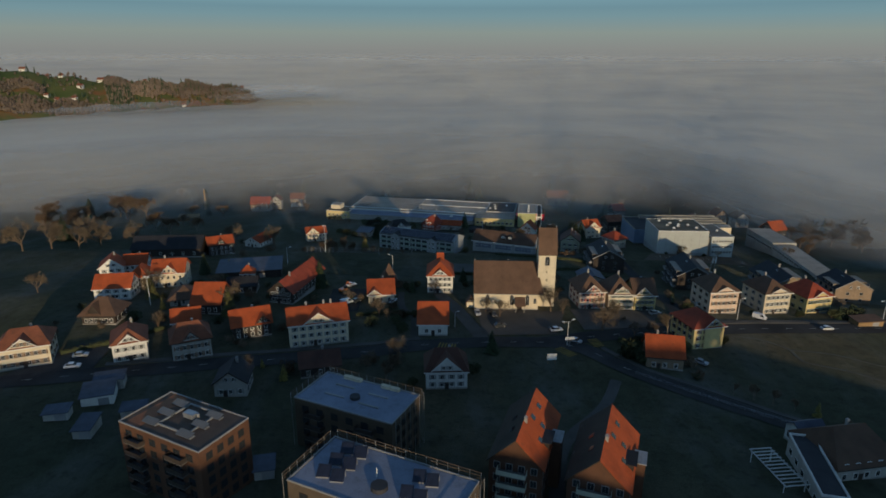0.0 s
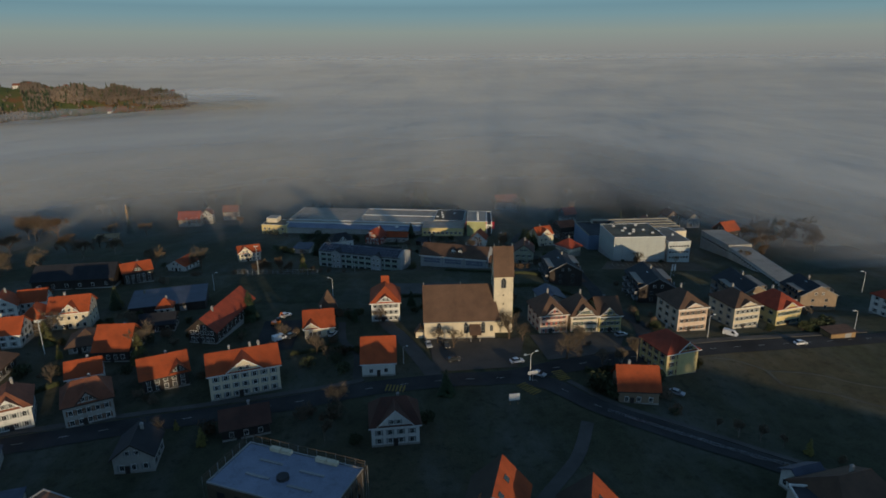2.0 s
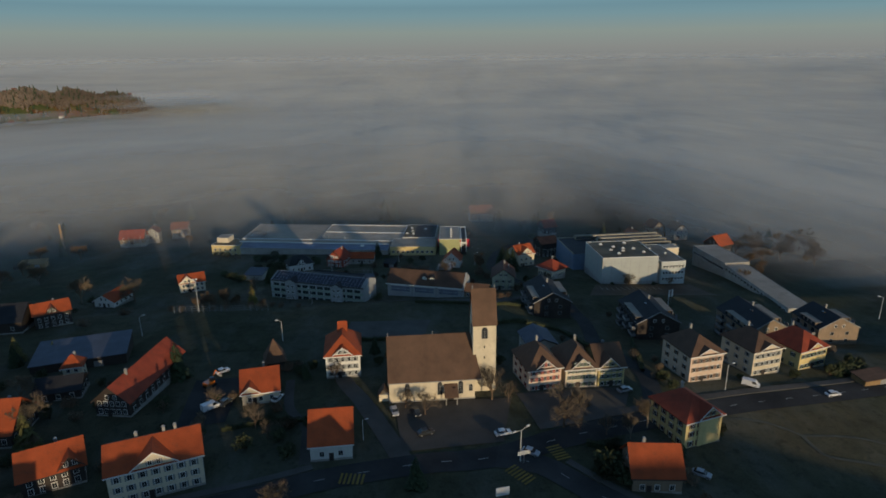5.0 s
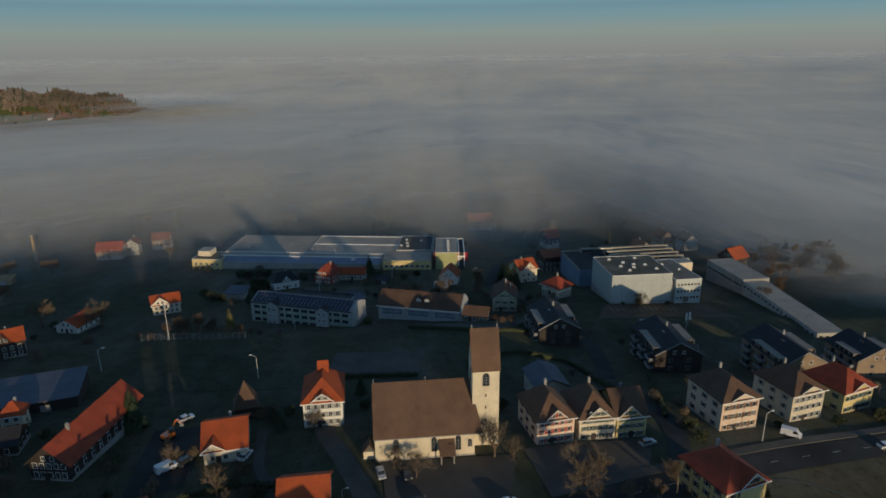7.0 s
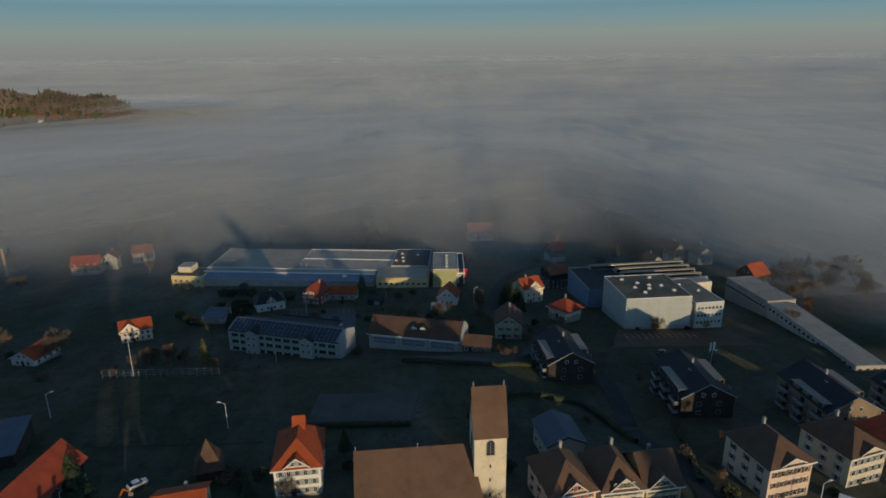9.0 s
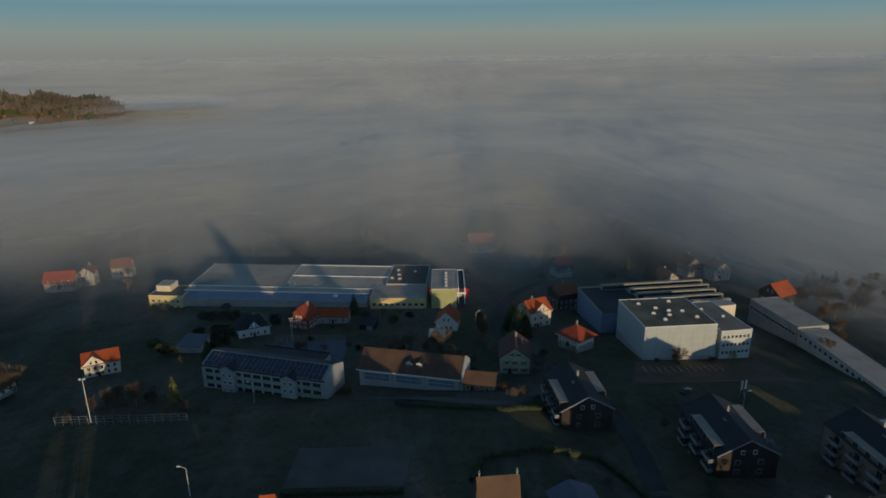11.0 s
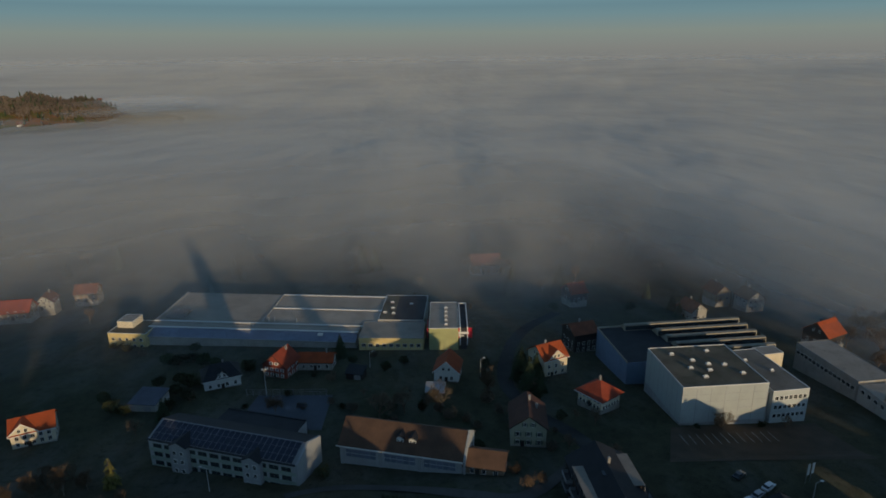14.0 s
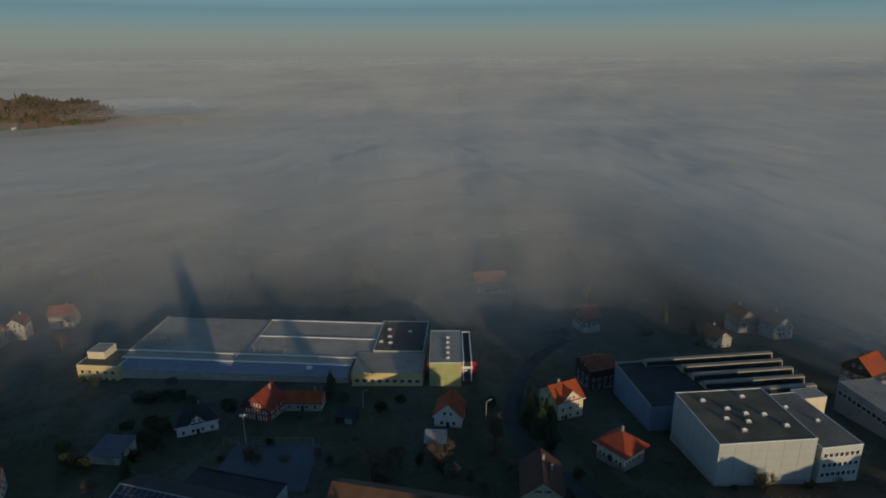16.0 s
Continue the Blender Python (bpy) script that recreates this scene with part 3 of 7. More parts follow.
    part("door", door, DARKWOOD, root, "", (0.0 if cols % 2 == 0 else -W * 0.5 / max(cols, 1), -hd - 0.07, 0.0))
    return root


# houses along the lower edge of the village, west
house((-131, 157), (-119, 162.5), 12, 6.6, 10.2, CREAM, RUST, "cream three-storey village house with a rust tile hipped roof", hip=3.0, cols=6, rows=(0.9, 3.6), side="r", shutter=SH_BROWN, gab=6.5, gab_peak=9.3, gab_n=3)
house((-102, 164.8), (-93.5, 169.0), 11, 6.4, 9.8, SHINGLE, RUST, "white shingled house with a rust hipped roof and front gable", hip=2.6, cols=4, rows=(0.9, 3.7), side="r", shutter=SH_GREY, gab=5.2, gab_peak=9.0)
house((-85.5, 168.0), (-75.5, 173.0), 11, 6.6, 10.4, GREYWALL, RUST, "grey shaded house with a rust hipped roof and cream gable", hip=2.6, cols=5, rows=(0.9, 3.7), side="r", shutter=SH_BROWN, gab=4.6, gab_peak=9.4)
house((-92.5, 184), (-84.5, 187), 8, 5.6, 8.6, WHITE, ORANGE, "small white house with a bright orange tile roof", cols=3, rows=(1.0, 3.2), side="r", side_cols=2)
house((-66.2, 150), (-57.6, 151.1), 9, 4.4, 7.6, GREYWALL, SLATE, "pale grey timber cottage with a dark slate gable roof", form="y", cols=3, rows=(1.0,), side="r", shutter=SH_GREY)
house((-45, 161), (-34, 164), 9, 3.4, 6.2, DARKWOOD, DARKTILE, "low dark timber cottage with a weathered tile roof", cols=3, rows=(1.0,), side="r", side_cols=2)
house((-53.2, 180.4), (-35.2, 186), 12.5, 7.9, 11.4, CREAM, ORANGE, "long cream guesthouse with an orange roof and central gable", cols=7, rows=(0.7, 3.2, 5.7), side="r", side_cols=3, shutter=SH_GREY, gab=8.8, gab_peak=11.3, gab_n=2, chim=((-0.35, 0.2), (0.25, 0.1), (0.5, 0.1)))
house((-12.5, 191), (-2.8, 191.2), 15, 4.4, 9.2, WHITE, ORANGE, "white house with a broad bright orange tile roof", cols=2, rows=(1.2,), side="l", side_cols=3, ww=1.1, chim=())
house((-8.2, 156.2), (3.4, 157.0), 10.5, 5.8, 10.2, SHINGLE, DARKTILE, "shaded white shingle house with a wide front gable", hip=2.6, cols=4, rows=(0.9, 3.2), side="r", shutter=SH_GREY, gab=8.0, gab_peak=9.9, gab_n=2)
house((-33, 217.6), (-23.4, 219.0), 14, 3.6, 7.2, CREAM, ORANGE, "low cream house with an orange tile roof", cols=3, rows=(1.0,), side="r", side_cols=3, gab=4.6, gab_peak=5.6, gab_x=-0.27, gab_n=0)
tall_house = house((-11.4, 231.4), (-1.4, 231.6), 14, 7.6, 11.9, WHITE, ORANGE, "tall white house with a steep orange roof and front gable", hip=4.2, cols=5, rows=(0.8, 3.0, 5.4), side="r", shutter=SH_GREY, gab=5.0, gab_peak=9.9, gab_n=2, ww=0.85)
rear = Shape()
gable_roof(rear, "x", -1.5, 1.5, 1.8, 11.0, 13.4, 0.25, centre=3.6)
part("rear_gable", Shape().prism("x", -1.4, 1.4, [(1.8, 8.6), (5.4, 8.6), (5.4, 11.0), (3.6, 13.3), (1.8, 11.0)]), ORANGE, tall_house, "tile-hung rear gable")
part("rear_roof", rear, ORANGE, tall_house)
house((-70.4, 217), (-61.2, 215.2), 29, 4.8, 8.8, DARKWOOD, REDTILE, "long dark timber farmhouse with a red tile roof", form="y", cols=5, rows=(0.9, 3.2), side="r", side_cols=9, over=0.8, chim=((0.1, -0.5),))
house((-73, 185), (-62, 190), 10.5, 5.0, 8.7, DARKWOOD, ORANGE, "dark timber farmhouse with an orange roof and lit gable", cols=5, rows=(0.9, 3.0), side="r", gab=4.5, gab_peak=7.6, gab_x=0.3, over=0.8)
house((-94, 203.4), (-84.4, 203.6), 13, 4.4, 9.8, DARKWOOD, ORANGE, "barn-like house under a big orange tile roof", cols=4, rows=(1.2,), side="r", side_cols=4, over=0.9)
house((-104.5, 208.5), (-95.5, 211), 10, 3.2, 6.4, GREYWALL, BROWN, "small pavilion with a brown tent roof", hip=4.3, cols=3, rows=(0.9,), side="r", side_cols=3, over=0.9, chim=())
house((-121.5, 230.5), (-109.4, 233), 11.5, 6.4, 10.4, CREAM, ORANGE, "cream villa with an orange roof, balcony and gable", cols=5, rows=(0.9, 3.7), side="r", gab=5.4, gab_peak=9.4, gab_x=0.05, gab_n=3, chim=((-0.3, 0.1),))
house((-130, 228.5), (-122.5, 230), 9.5, 5.0, 8.4, CREAM, ORANGE, "cream house wing with an orange hipped roof", hip=2.6, cols=3, rows=(0.9, 3.0), side="l", chim=())
house((-150, 243), (-141.5, 246.5), 10, 5.4, 9.0, WHITE, ORANGE, "white gabled house with an orange tile roof", form="y", cols=3, rows=(0.9, 3.2), side="r", shutter=SH_GREY)
house((-144.5, 252), (-135.5, 254.2), 9, 5.0, 8.4, SHINGLE, ORANGE, "shaded white house with an orange tile roof", cols=4, rows=(0.9, 3.0), side="r")
house((-134, 211.5), (-121.5, 213.8), 10.5, 4.8, 8.6, SHINGLE, ORANGE, "white gabled house with orange tiles and long windows", form="x", cols=4, rows=(0.9, 3.0), side="r", shutter=SH_GREY)
house((-126, 190), (-115, 190.6), 10, 4.2, 8.2, DARKWOOD, BROWN, "dark timber house under a brown hipped roof", hip=4, cols=6, rows=(1.0,), side="r", over=1.0, gab=4, gab_peak=7.4, gab_n=0, gab_x=-0.1)
house((-90, 226), (-79, 228), 9, 3.0, 5.4, DARKWOOD, SLATE, "low dark outbuilding with a slate roof", cols=3, rows=(0.8,), side="r", chim=())
house((-89, 240), (-84, 241), 5, 5.0, 7.4, CREAM, ORANGE, "small turret house with an orange tile roof", hip=2.2, cols=2, rows=(0.9, 3.0), side="r", side_cols=1)
house((-160, 288), (-127, 291), 15, 4.6, 9.2, DARKWOOD, SLATE, "long dark barn with a slate roof", cols=6, rows=(1.4,), side="", chim=(), name="barn", category="barn")
house((-124.2, 294.6), (-113.6, 300.4), 9.5, 6.0, 9.0, DARKWOOD, ORANGE, "dark shingled house with rows of pale windows", form="x", cols=5, rows=(0.9, 3.2), side="r", gab=4, gab_peak=8.6)
house((-88, 350), (-77.5, 354), 9, 5.0, 8.0, CREAM, ORANGE, "white house with an orange roof and cream gable", cols=5, rows=(0.9, 3.0), side="r", gab=7.0, gab_peak=8.3, gab_n=2, gab_x=-0.2, chim=())
house((-119, 332), (-110, 329.5), 13, 3.0, 5.6, WHITE, ORANGE, "low white shed with a red tile roof", form="y", cols=2, rows=(0.8,), side="r", side_cols=4, name="shed", category="shed", chim=())

# east of the church
house((45.7, 215.2), (55.3, 216.4), 13, 7.2, 11.6, PEACH, BROWN, "peach house with red shutters and a brown hipped roof", hip=4.6, cols=5, rows=(0.7, 3.2, 5.3), side="l", side_cols=3, shutter=SH_RED, gab=4.8, gab_peak=9.7, gab_n=2, ww=0.8, wh=1.2)
house((56.8, 216.8), (66.1, 217.0), 13, 6.6, 11.2, CREAM, BROWN, "cream house with green shutters and a brown roof", hip=4.4, cols=5, rows=(0.6, 2.9, 4.9), side="l", side_cols=0, shutter=SH_GREEN, gab=5.4, gab_peak=9.4, gab_n=3, ww=0.8, wh=1.2)
house((66.5, 217.1), (74.4, 217.5), 12, 6.4, 10.8, YELLOW, BROWN, "yellow house with green shutters below a brown gable", cols=4, rows=(0.6, 2.9, 4.8), side="r", side_cols=3, shutter=SH_GREEN, gab=5.4, gab_peak=9.4, gab_n=2, gab_x=-0.1, ww=0.8, wh=1.2)
house((51, 236), (60, 236.5), 11, 5.6, 7.6, GREYWALL, BLUEMETAL, "grey outbuilding with a frosted sheet roof", form="y", cols=2, rows=(1.0,), side="l", chim=(), name="shed", category="shed")
house((95, 218.6), (106, 220.2), 14, 9.2, 13.2, PEACH, BROWN, "tall peach house with brown shutters and hipped roof", hip=4.8, cols=5, rows=(0.9, 3.8, 6.5), side="l", side_cols=3, shutter=SH_BROWN, gab=5.6, gab_peak=10.9, gab_n=0)
house((117, 222), (127.6, 224.2), 13.5, 8.8, 12.6, CREAM, BROWN, "tall cream house with grey shutters and brown roof", hip=4.6, cols=5, rows=(0.9, 3.6, 6.2), side="l", side_cols=3, shutter=SH_GREY, gab=6.0, gab_peak=10.6, gab_n=0)
house((135, 225.5), (146.2, 228.6), 13, 7.2, 11.4, YELLOW, REDTILE, "yellow house with green shutters and a red roof", hip=4.6, cols=6, rows=(1.0, 4.4), side="l", side_cols=3, shutter=SH_GREEN, gab=5.4, gab_peak=9.2, gab_n=0)
house((58.6, 173), (69.2, 171.4), 10, 4.4, 9.2, TANWALL, ORANGE, "timber house with a plain bright orange tile roof", cols=3, rows=(0.9,), side="l", side_cols=2, chim=((-0.4, 0.1),))
house((77.8, 187.3), (88.6, 190.2), 13, 8.0, 11.6, YELLOW, REDTILE, "yellow corner villa with a red hipped roof and gable", hip=4.6, cols=4, rows=(0.9, 3.6, 5.9), side="l", side_cols=4, shutter=SH_BROWN, gab=6.2, gab_peak=10.8, gab_n=2, gab_x=0.12, gab_drop=0.4)
house((188, 232), (200, 235), 12, 8.0, 12.0, WHITE, REDTILE, "white house with a red hipped roof beside the road", hip=4.2, cols=4, rows=(0.9, 3.6, 6.0), side="l", side_cols=3, shutter=SH_GREY)
house((57.5, 331), (67.5, 329), 13, 6.4, 10.2, GREENISH, DARKTILE, "old green-grey house with a dark red-brown roof", form="y", cols=3, rows=(0.9, 3.6), side="r", shutter=SH_GREEN, chim=((0.1, 0.4), (0.5, 0.1)))
house((81.6, 381), (91.4, 384.4), 11, 7.4, 11.2, CREAM, ORANGE, "cream house with crossing orange tile gables", cols=3, rows=(1.0, 3.8), side="l", gab=7.0, gab_peak=11.0, chim=((-0.2, 0.1),))
house((86.2, 356.4), (91.2, 348.2), 9.6, 4.4, 7.8, CREAM, REDTILE, "pavilion house with a red pyramid roof and window band", hip=4.6, cols=6, rows=(0.4, 2.6), side="r", side_cols=6, over=1.0, ww=0.8, wh=1.2, chim=((0, 0),), z=-17.4)
house((40.2, 380.5), (48.8, 378.2), 10, 4.2, 8.2, WHITE, ORANGE, "small white house with an orange roof and dark gable", form="y", cols=2, rows=(1.0,), side="r", chim=())
house((-23.2, 396.2), (-14.2, 392.0), 9.5, 5.2, 9.6, REDWALL, REDTILE, "red shingled house with white windows and red roof", form="y", cols=4, rows=(0.9, 3.1), side="r", shutter=TRIM, ww=0.7, wh=1.2, z=-22.6)
house((-10.5, 399.5), (2.4, 397.5), 7, 3.6, 5.8, GREYWALL, ORANGE, "narrow grey house with a strip of orange roof", cols=4, rows=(1.0,), side="r", chim=((0.6, 0),))
house((-42, 385), (-30, 389), 10, 4.4, 7.8, SHINGLE, SLATE, "shaded white house with a dark hipped roof", hip=3, cols=4, rows=(1.0,), side="r", gab=4, gab_peak=7.0)
house((101, 404.5), (111.5, 406.5), 11, 8.4, 11.2, DARKWOOD, RUST, "tall dark timber house with a rust roof", cols=4, rows=(1.0, 3.6), side="l")
house((204.5, 392), (215, 396), 11, 5.4, 10.0, DARKWOOD, ORANGE, "house with a large plain orange roof at the fog edge", cols=4, rows=(1.0,), side="l", z=-24.5)
# houses half lost in the fog
house((197, 464), (206, 465.5), 10, 5, 8.8, TANWALL, RUST, "house with a red roof half hidden in fog", form="y", cols=3, rows=(1.0, 3.6), side="l", z=-32.5)
house((207, 452), (217, 453), 10, 6, 9.6, GREYWALL, BROWN, "grey-white gabled house half hidden in fog", form="y", cols=3, rows=(1.0, 3.6), side="l", z=-32.5)
house((172, 442), (181, 444), 10, 5, 8.6, GREYWALL, RUST, "pale grey house between dark trees at the fog edge", form="y", cols=3, rows=(1.0,), side="l", z=-32)
house((-166, 484), (-151, 485), 10, 4, 8.6, TANWALL, REDTILE, "house with a red roof veiled by fog", cols=4, rows=(1.0, 3.2), side="r", z=-30.5)
house((-153, 496), (-145, 497), 9, 4.4, 7.6, GREYWALL, RUST, "grey-white house veiled by fog", form="y", cols=3, rows=(1.0, 3.4), side="r", z=-30.5)
house((-141, 511), (-130, 512), 10, 5, 8.6, TANWALL, RUST, "house with a rust roof deep in the fog", cols=4, rows=(1.0, 3.4), side="r", z=-33)
house((121, 470), (130, 472), 10, 5, 9, DARKWOOD, REDTILE, "grey house with a dull red roof in the fog", cols=3, rows=(1.0,), side="l", z=-31)
house((80, 540), (98, 540), 12, 6, 11, TANWALL, RUST, "large house with a rust roof deep in fog", trim=False, cols=5, rows=(1.0, 3.4), side="l", z=-38)


# ---------------------------------------------------------------- church
def church():
    rz, z0 = -0.8, -0.5
    root = thing("church", 19.3, 221.4, z0, rz, "cream village church with a brown tile roof and square tower", "church")
    W, D, eave, ridge = 25.0, 16.0, 6.5, 16.0
    part("nave_wall", Shape().prism("x", -W / 2, W / 2 - 1.6, [(-D / 2, -2), (D / 2, -2), (D / 2, eave), (0, ridge - 0.05), (-D / 2, eave)]), CREAM, root)
    r = Shape()
    hx0, hx1, e = -W / 2 - 0.3, W / 2 + 0.3, eave - 0.35
    for dz in (0.3, 0.0):
        A, B, C, E = (hx0, -D / 2 - 0.5, e + dz), (hx1, -D / 2 - 0.5, e + dz), (hx1, D / 2 + 0.5, e + dz), (hx0, D / 2 + 0.5, e + dz)
        R0, R1 = (hx0, 0, ridge + dz), (hx1 - 2.2, 0, ridge + dz)
        r.poly(A, B, R1, R0).poly(C, E, R0, R1).poly(B, C, R1)
    r.poly((hx0, -D / 2 - 0.5, e), (hx1, -D / 2 - 0.5, e), (hx1, -D / 2 - 0.5, e + 0.3), (hx0, -D / 2 - 0.5, e + 0.3))
    part("nave_roof", r, BROWN, root)
    part("gutter", Shape().box(hx0, hx1, -D / 2 - 0.62, -D / 2 - 0.5, e - 0.05, e + 0.12), GREYTRIM, root)
    part("plinth", Shape().box(-W / 2 - 0.08, W / 2 - 1.5, -D / 2 - 0.08, D / 2, -2.2, 0.5), STONE, root)
    for x in (-W / 2 + 0.1, 0.0):
        part("roof_finial", Shape().tube((0, 0, 0), (0, 0, 1.1), 0.07, 0.04).box(-0.12, 0.12, -0.12, 0.12, 0.7, 0.95), GREYTRIM, root, "", (x, 0, ridge + 0.2))

    def arched(w, h, parent, loc, rzz):
        pts = [(-w / 2, 0), (w / 2, 0)] + [(math.cos(a) * w / 2, h - w / 2 + math.sin(a) * w * 0.7) for a in [math.pi * k / 8 for k in range(9)]]
        big = [(x * 1.22, z * 1.06 - 0.1) for x, z in pts]
        fr = part("window", Shape().prism("y", -0.06, 0.02, big), STONE, parent, "arched stone window surround", loc, rzz)
        part("pane", Shape().prism("y", -0.09, -0.055, pts), GLASS, fr)
        b = Shape().box(-0.04, 0.04, -0.12, -0.08, 0, h)
        for k in range(1, 4):
            b.box(-w / 2, w / 2, -0.12, -0.08, h * k / 4.4, h * k / 4.4 + 0.06)
        part("bars", b, GREYTRIM, fr)

    for x in (-7.6, 1.3, 7.0, 9.6):
        if x != 9.6:
            arched(1.2, 3.6, root, (x, -D / 2, 1.9), 0)
    arched(0.9, 1.8, root, (9.8, -D / 2, 2.6), 0)
    porch = part("porch", Shape().box(-1.6, -1.35, -3.0, -2.75, -1, 2.6).box(1.35, 1.6, -3.0, -2.75, -1, 2.6).box(-1.6, 1.6, -3.0, -2.7, 2.5, 2.75), STONE, root, "", (4.2, -D / 2, 0))
    pr = Shape().prism("x", -1.9, 1.9, [(-3.4, 2.6), (0, 4.9), (0, 5.1), (-3.4, 2.8)])
    part("porch_roof", pr, BROWN, porch)
    part("door", Shape().box(-0.9, 0.9, -0.1, 0.02, 0, 2.4), DARKWOOD, root, "", (4.2, -D / 2, 0))
    # small shelter at the west end
    sh = part("shelter", Shape().box(-1.5, -1.25, -1.2, -0.95, -1, 2.2).box(-1.5, -1.25, 1.0, 1.25, -1, 2.2).box(-1.3, 1.2, -1.2, 1.25, -1, 2.1), CREAM, root, "", (-W / 2 - 1.3, -D / 2 + 2.4, 0))
    rr = Shape()
    gable_roof(rr, "y", -1.7, 1.7, 1.5, 2.2, 4.2, 0.4, 0.2)
    part("shelter_roof", rr, BROWN, sh)
    # tower
    T = 6.4
    tx, ty = 14.1, -1.0
    tower = part("tower_wall", Shape().prism("x", -T / 2, T / 2, [(-T / 2, -2), (T / 2, -2), (T / 2, 20.8), (0, 29.3), (-T / 2, 20.8)]), CREAM, root, "", (tx, ty, 0))
    tr = Shape()
    gable_roof(tr, "x", -T / 2 - 0.25, T / 2 + 0.25, T / 2, 20.8, 29.4, 0.3, 0.25)
    part("tower_roof", tr, BROWN, tower)
    arched(1.5, 3.0, tower, (0.0, -T / 2, 16.2), 0)
    arched(1.5, 3.0, tower, (-T / 2, 0, 16.2), -90)
    arched(1.5, 3.0, tower, (T / 2, 0, 16.2), 90)
    for z in (13.2, 10.0, 6.5):
        part("slit", Shape().box(-0.16, 0.16, -0.03, 0.02, 0, 0.8), GLASS, tower, "", (0, -T / 2, z))
    for s in (-1, 1):
        fin = part("finial", Shape().tube((0, 0, 0), (0, 0, 1.3), 0.09, 0.05).tube((0, 0, 0.5), (0, 0, 0.85), 0.2, 0.2), GREYTRIM, tower, "", (s * (T / 2 - 0.2), 0, 29.6))


church()


# ---------------------------------------------------------------- flat-roofed and large buildings
def frame_of(FL, FR, D):
    dx, dy = FR[0] - FL[0], FR[1] - FL[1]
    W = math.hypot(dx, dy)
    return W, math.degrees(math.atan2(dy, dx)), (FL[0] + FR[0]) / 2 - dy / W * D / 2, (FL[1] + FR[1]) / 2 + dx / W * D / 2


def flat_building(FL, FR, D, top, base, wall, roof, label, name="building", rows=(), cols=8, side="r", side_cols=5, parapet=0.5, ww=1.6, wh=1.4, trim=TRIM, category="building", frame_mat=None):
    W, rz, mx, my = frame_of(FL, FR, D)
    root = thing(name, mx, my, base, rz, label, category)
    H = top - base
    hw, hd = W / 2, D / 2
    part("wall", Shape().box(-hw, hw, -hd, hd, -5, H), wall, root)
    part("roof", Shape().box(-hw + 0.3, hw - 0.3, -hd + 0.3, hd - 0.3, H + 0.005, H + 0.12), roof, root)
    p = Shape().box(-hw - 0.06, hw + 0.06, -hd - 0.06, -hd + 0.16, H, H + parapet * 0.6).box(-hw - 0.06, hw + 0.06, hd - 0.16, hd + 0.06, H, H + parapet * 0.6)
    p.box(-hw - 0.06, -hw + 0.16, -hd + 0.16, hd - 0.16, H, H + parapet * 0.6).box(hw - 0.16, hw + 0.06, -hd + 0.16, hd - 0.16, H, H + parapet * 0.6)
    part("parapet", p, trim, root)
    for zz in rows:
        window_rows(root, "f", W, D, (zz,), cols, ww, wh, None, -hw + 0.6, hw - 0.6, frame_mat)
        for sd in side:
            window_rows(root, sd, W, D, (zz,), side_cols, ww, wh, None, -hd + 0.8, hd - 0.8, frame_mat)
    return root, W, H


def skylight(root, x, y, z, s=0.9):
    k = part("skylight", Shape().box(-s, s, -s * 0.7, s * 0.7, 0, 0.5), GREYTRIM, root, "", (x, y, z))
    d = Shape()
    d.poly((-s, -s * 0.7, 0.5), (s, -s * 0.7, 0.5), (s * 0.5, 0, 0.95), (-s * 0.5, 0, 0.95)).poly((s, s * 0.7, 0.5), (-s, s * 0.7, 0.5), (-s * 0.5, 0, 0.95), (s * 0.5, 0, 0.95))
    d.poly((s, -s * 0.7, 0.5), (s, s * 0.7, 0.5), (s * 0.5, 0, 0.95)).poly((-s, s * 0.7, 0.5), (-s, -s * 0.7, 0.5), (-s * 0.5, 0, 0.95))
    part("dome", d, TRIM, k, "white plastic dome")


def collector(root, x, y, z, rz=0, w=2.6, h=2.0):
    """A tilted solar collector on a stand."""
    c = part("collector", Shape().prism("x", -w / 2, w / 2, [(-h * 0.45, 0.25), (h * 0.45, 1.35), (h * 0.45, 1.45), (-h * 0.45, 0.35)]), SOLAR, root, "tilted dark solar collector", (x, y, z), rz)
    s = Shape().box(-w / 2, -w / 2 + 0.1, h * 0.35, h * 0.45, 0, 1.3).box(w / 2 - 0.1, w / 2, h * 0.35, h * 0.45, 0, 1.3)
    s.box(-w / 2, w / 2, -h * 0.45, -h * 0.4, 0, 0.25)
    part("stand", s, STEEL, c)


DARKSLAB = surface("dark_concrete_slab", (0.15, 0.145, 0.14), vary=0.2)


def balcony(root, x, y, z, w, depth=1.6, rz=0, mat=None):
    b = part("balcony", Shape().box(-w / 2, w / 2, -depth, 0, -0.15, 0.08), DARKSLAB, root, "", (x, y, z), rz)
    s = Shape().box(-w / 2, w / 2, -depth - 0.05, -depth + 0.03, 0.08, 1.05).box(-w / 2, -w / 2 + 0.08, -depth, 0, 0.08, 1.05).box(w / 2 - 0.08, w / 2, -depth, 0, 0.08, 1.05)
    part("railing", s, mat or GREYTRIM, b)


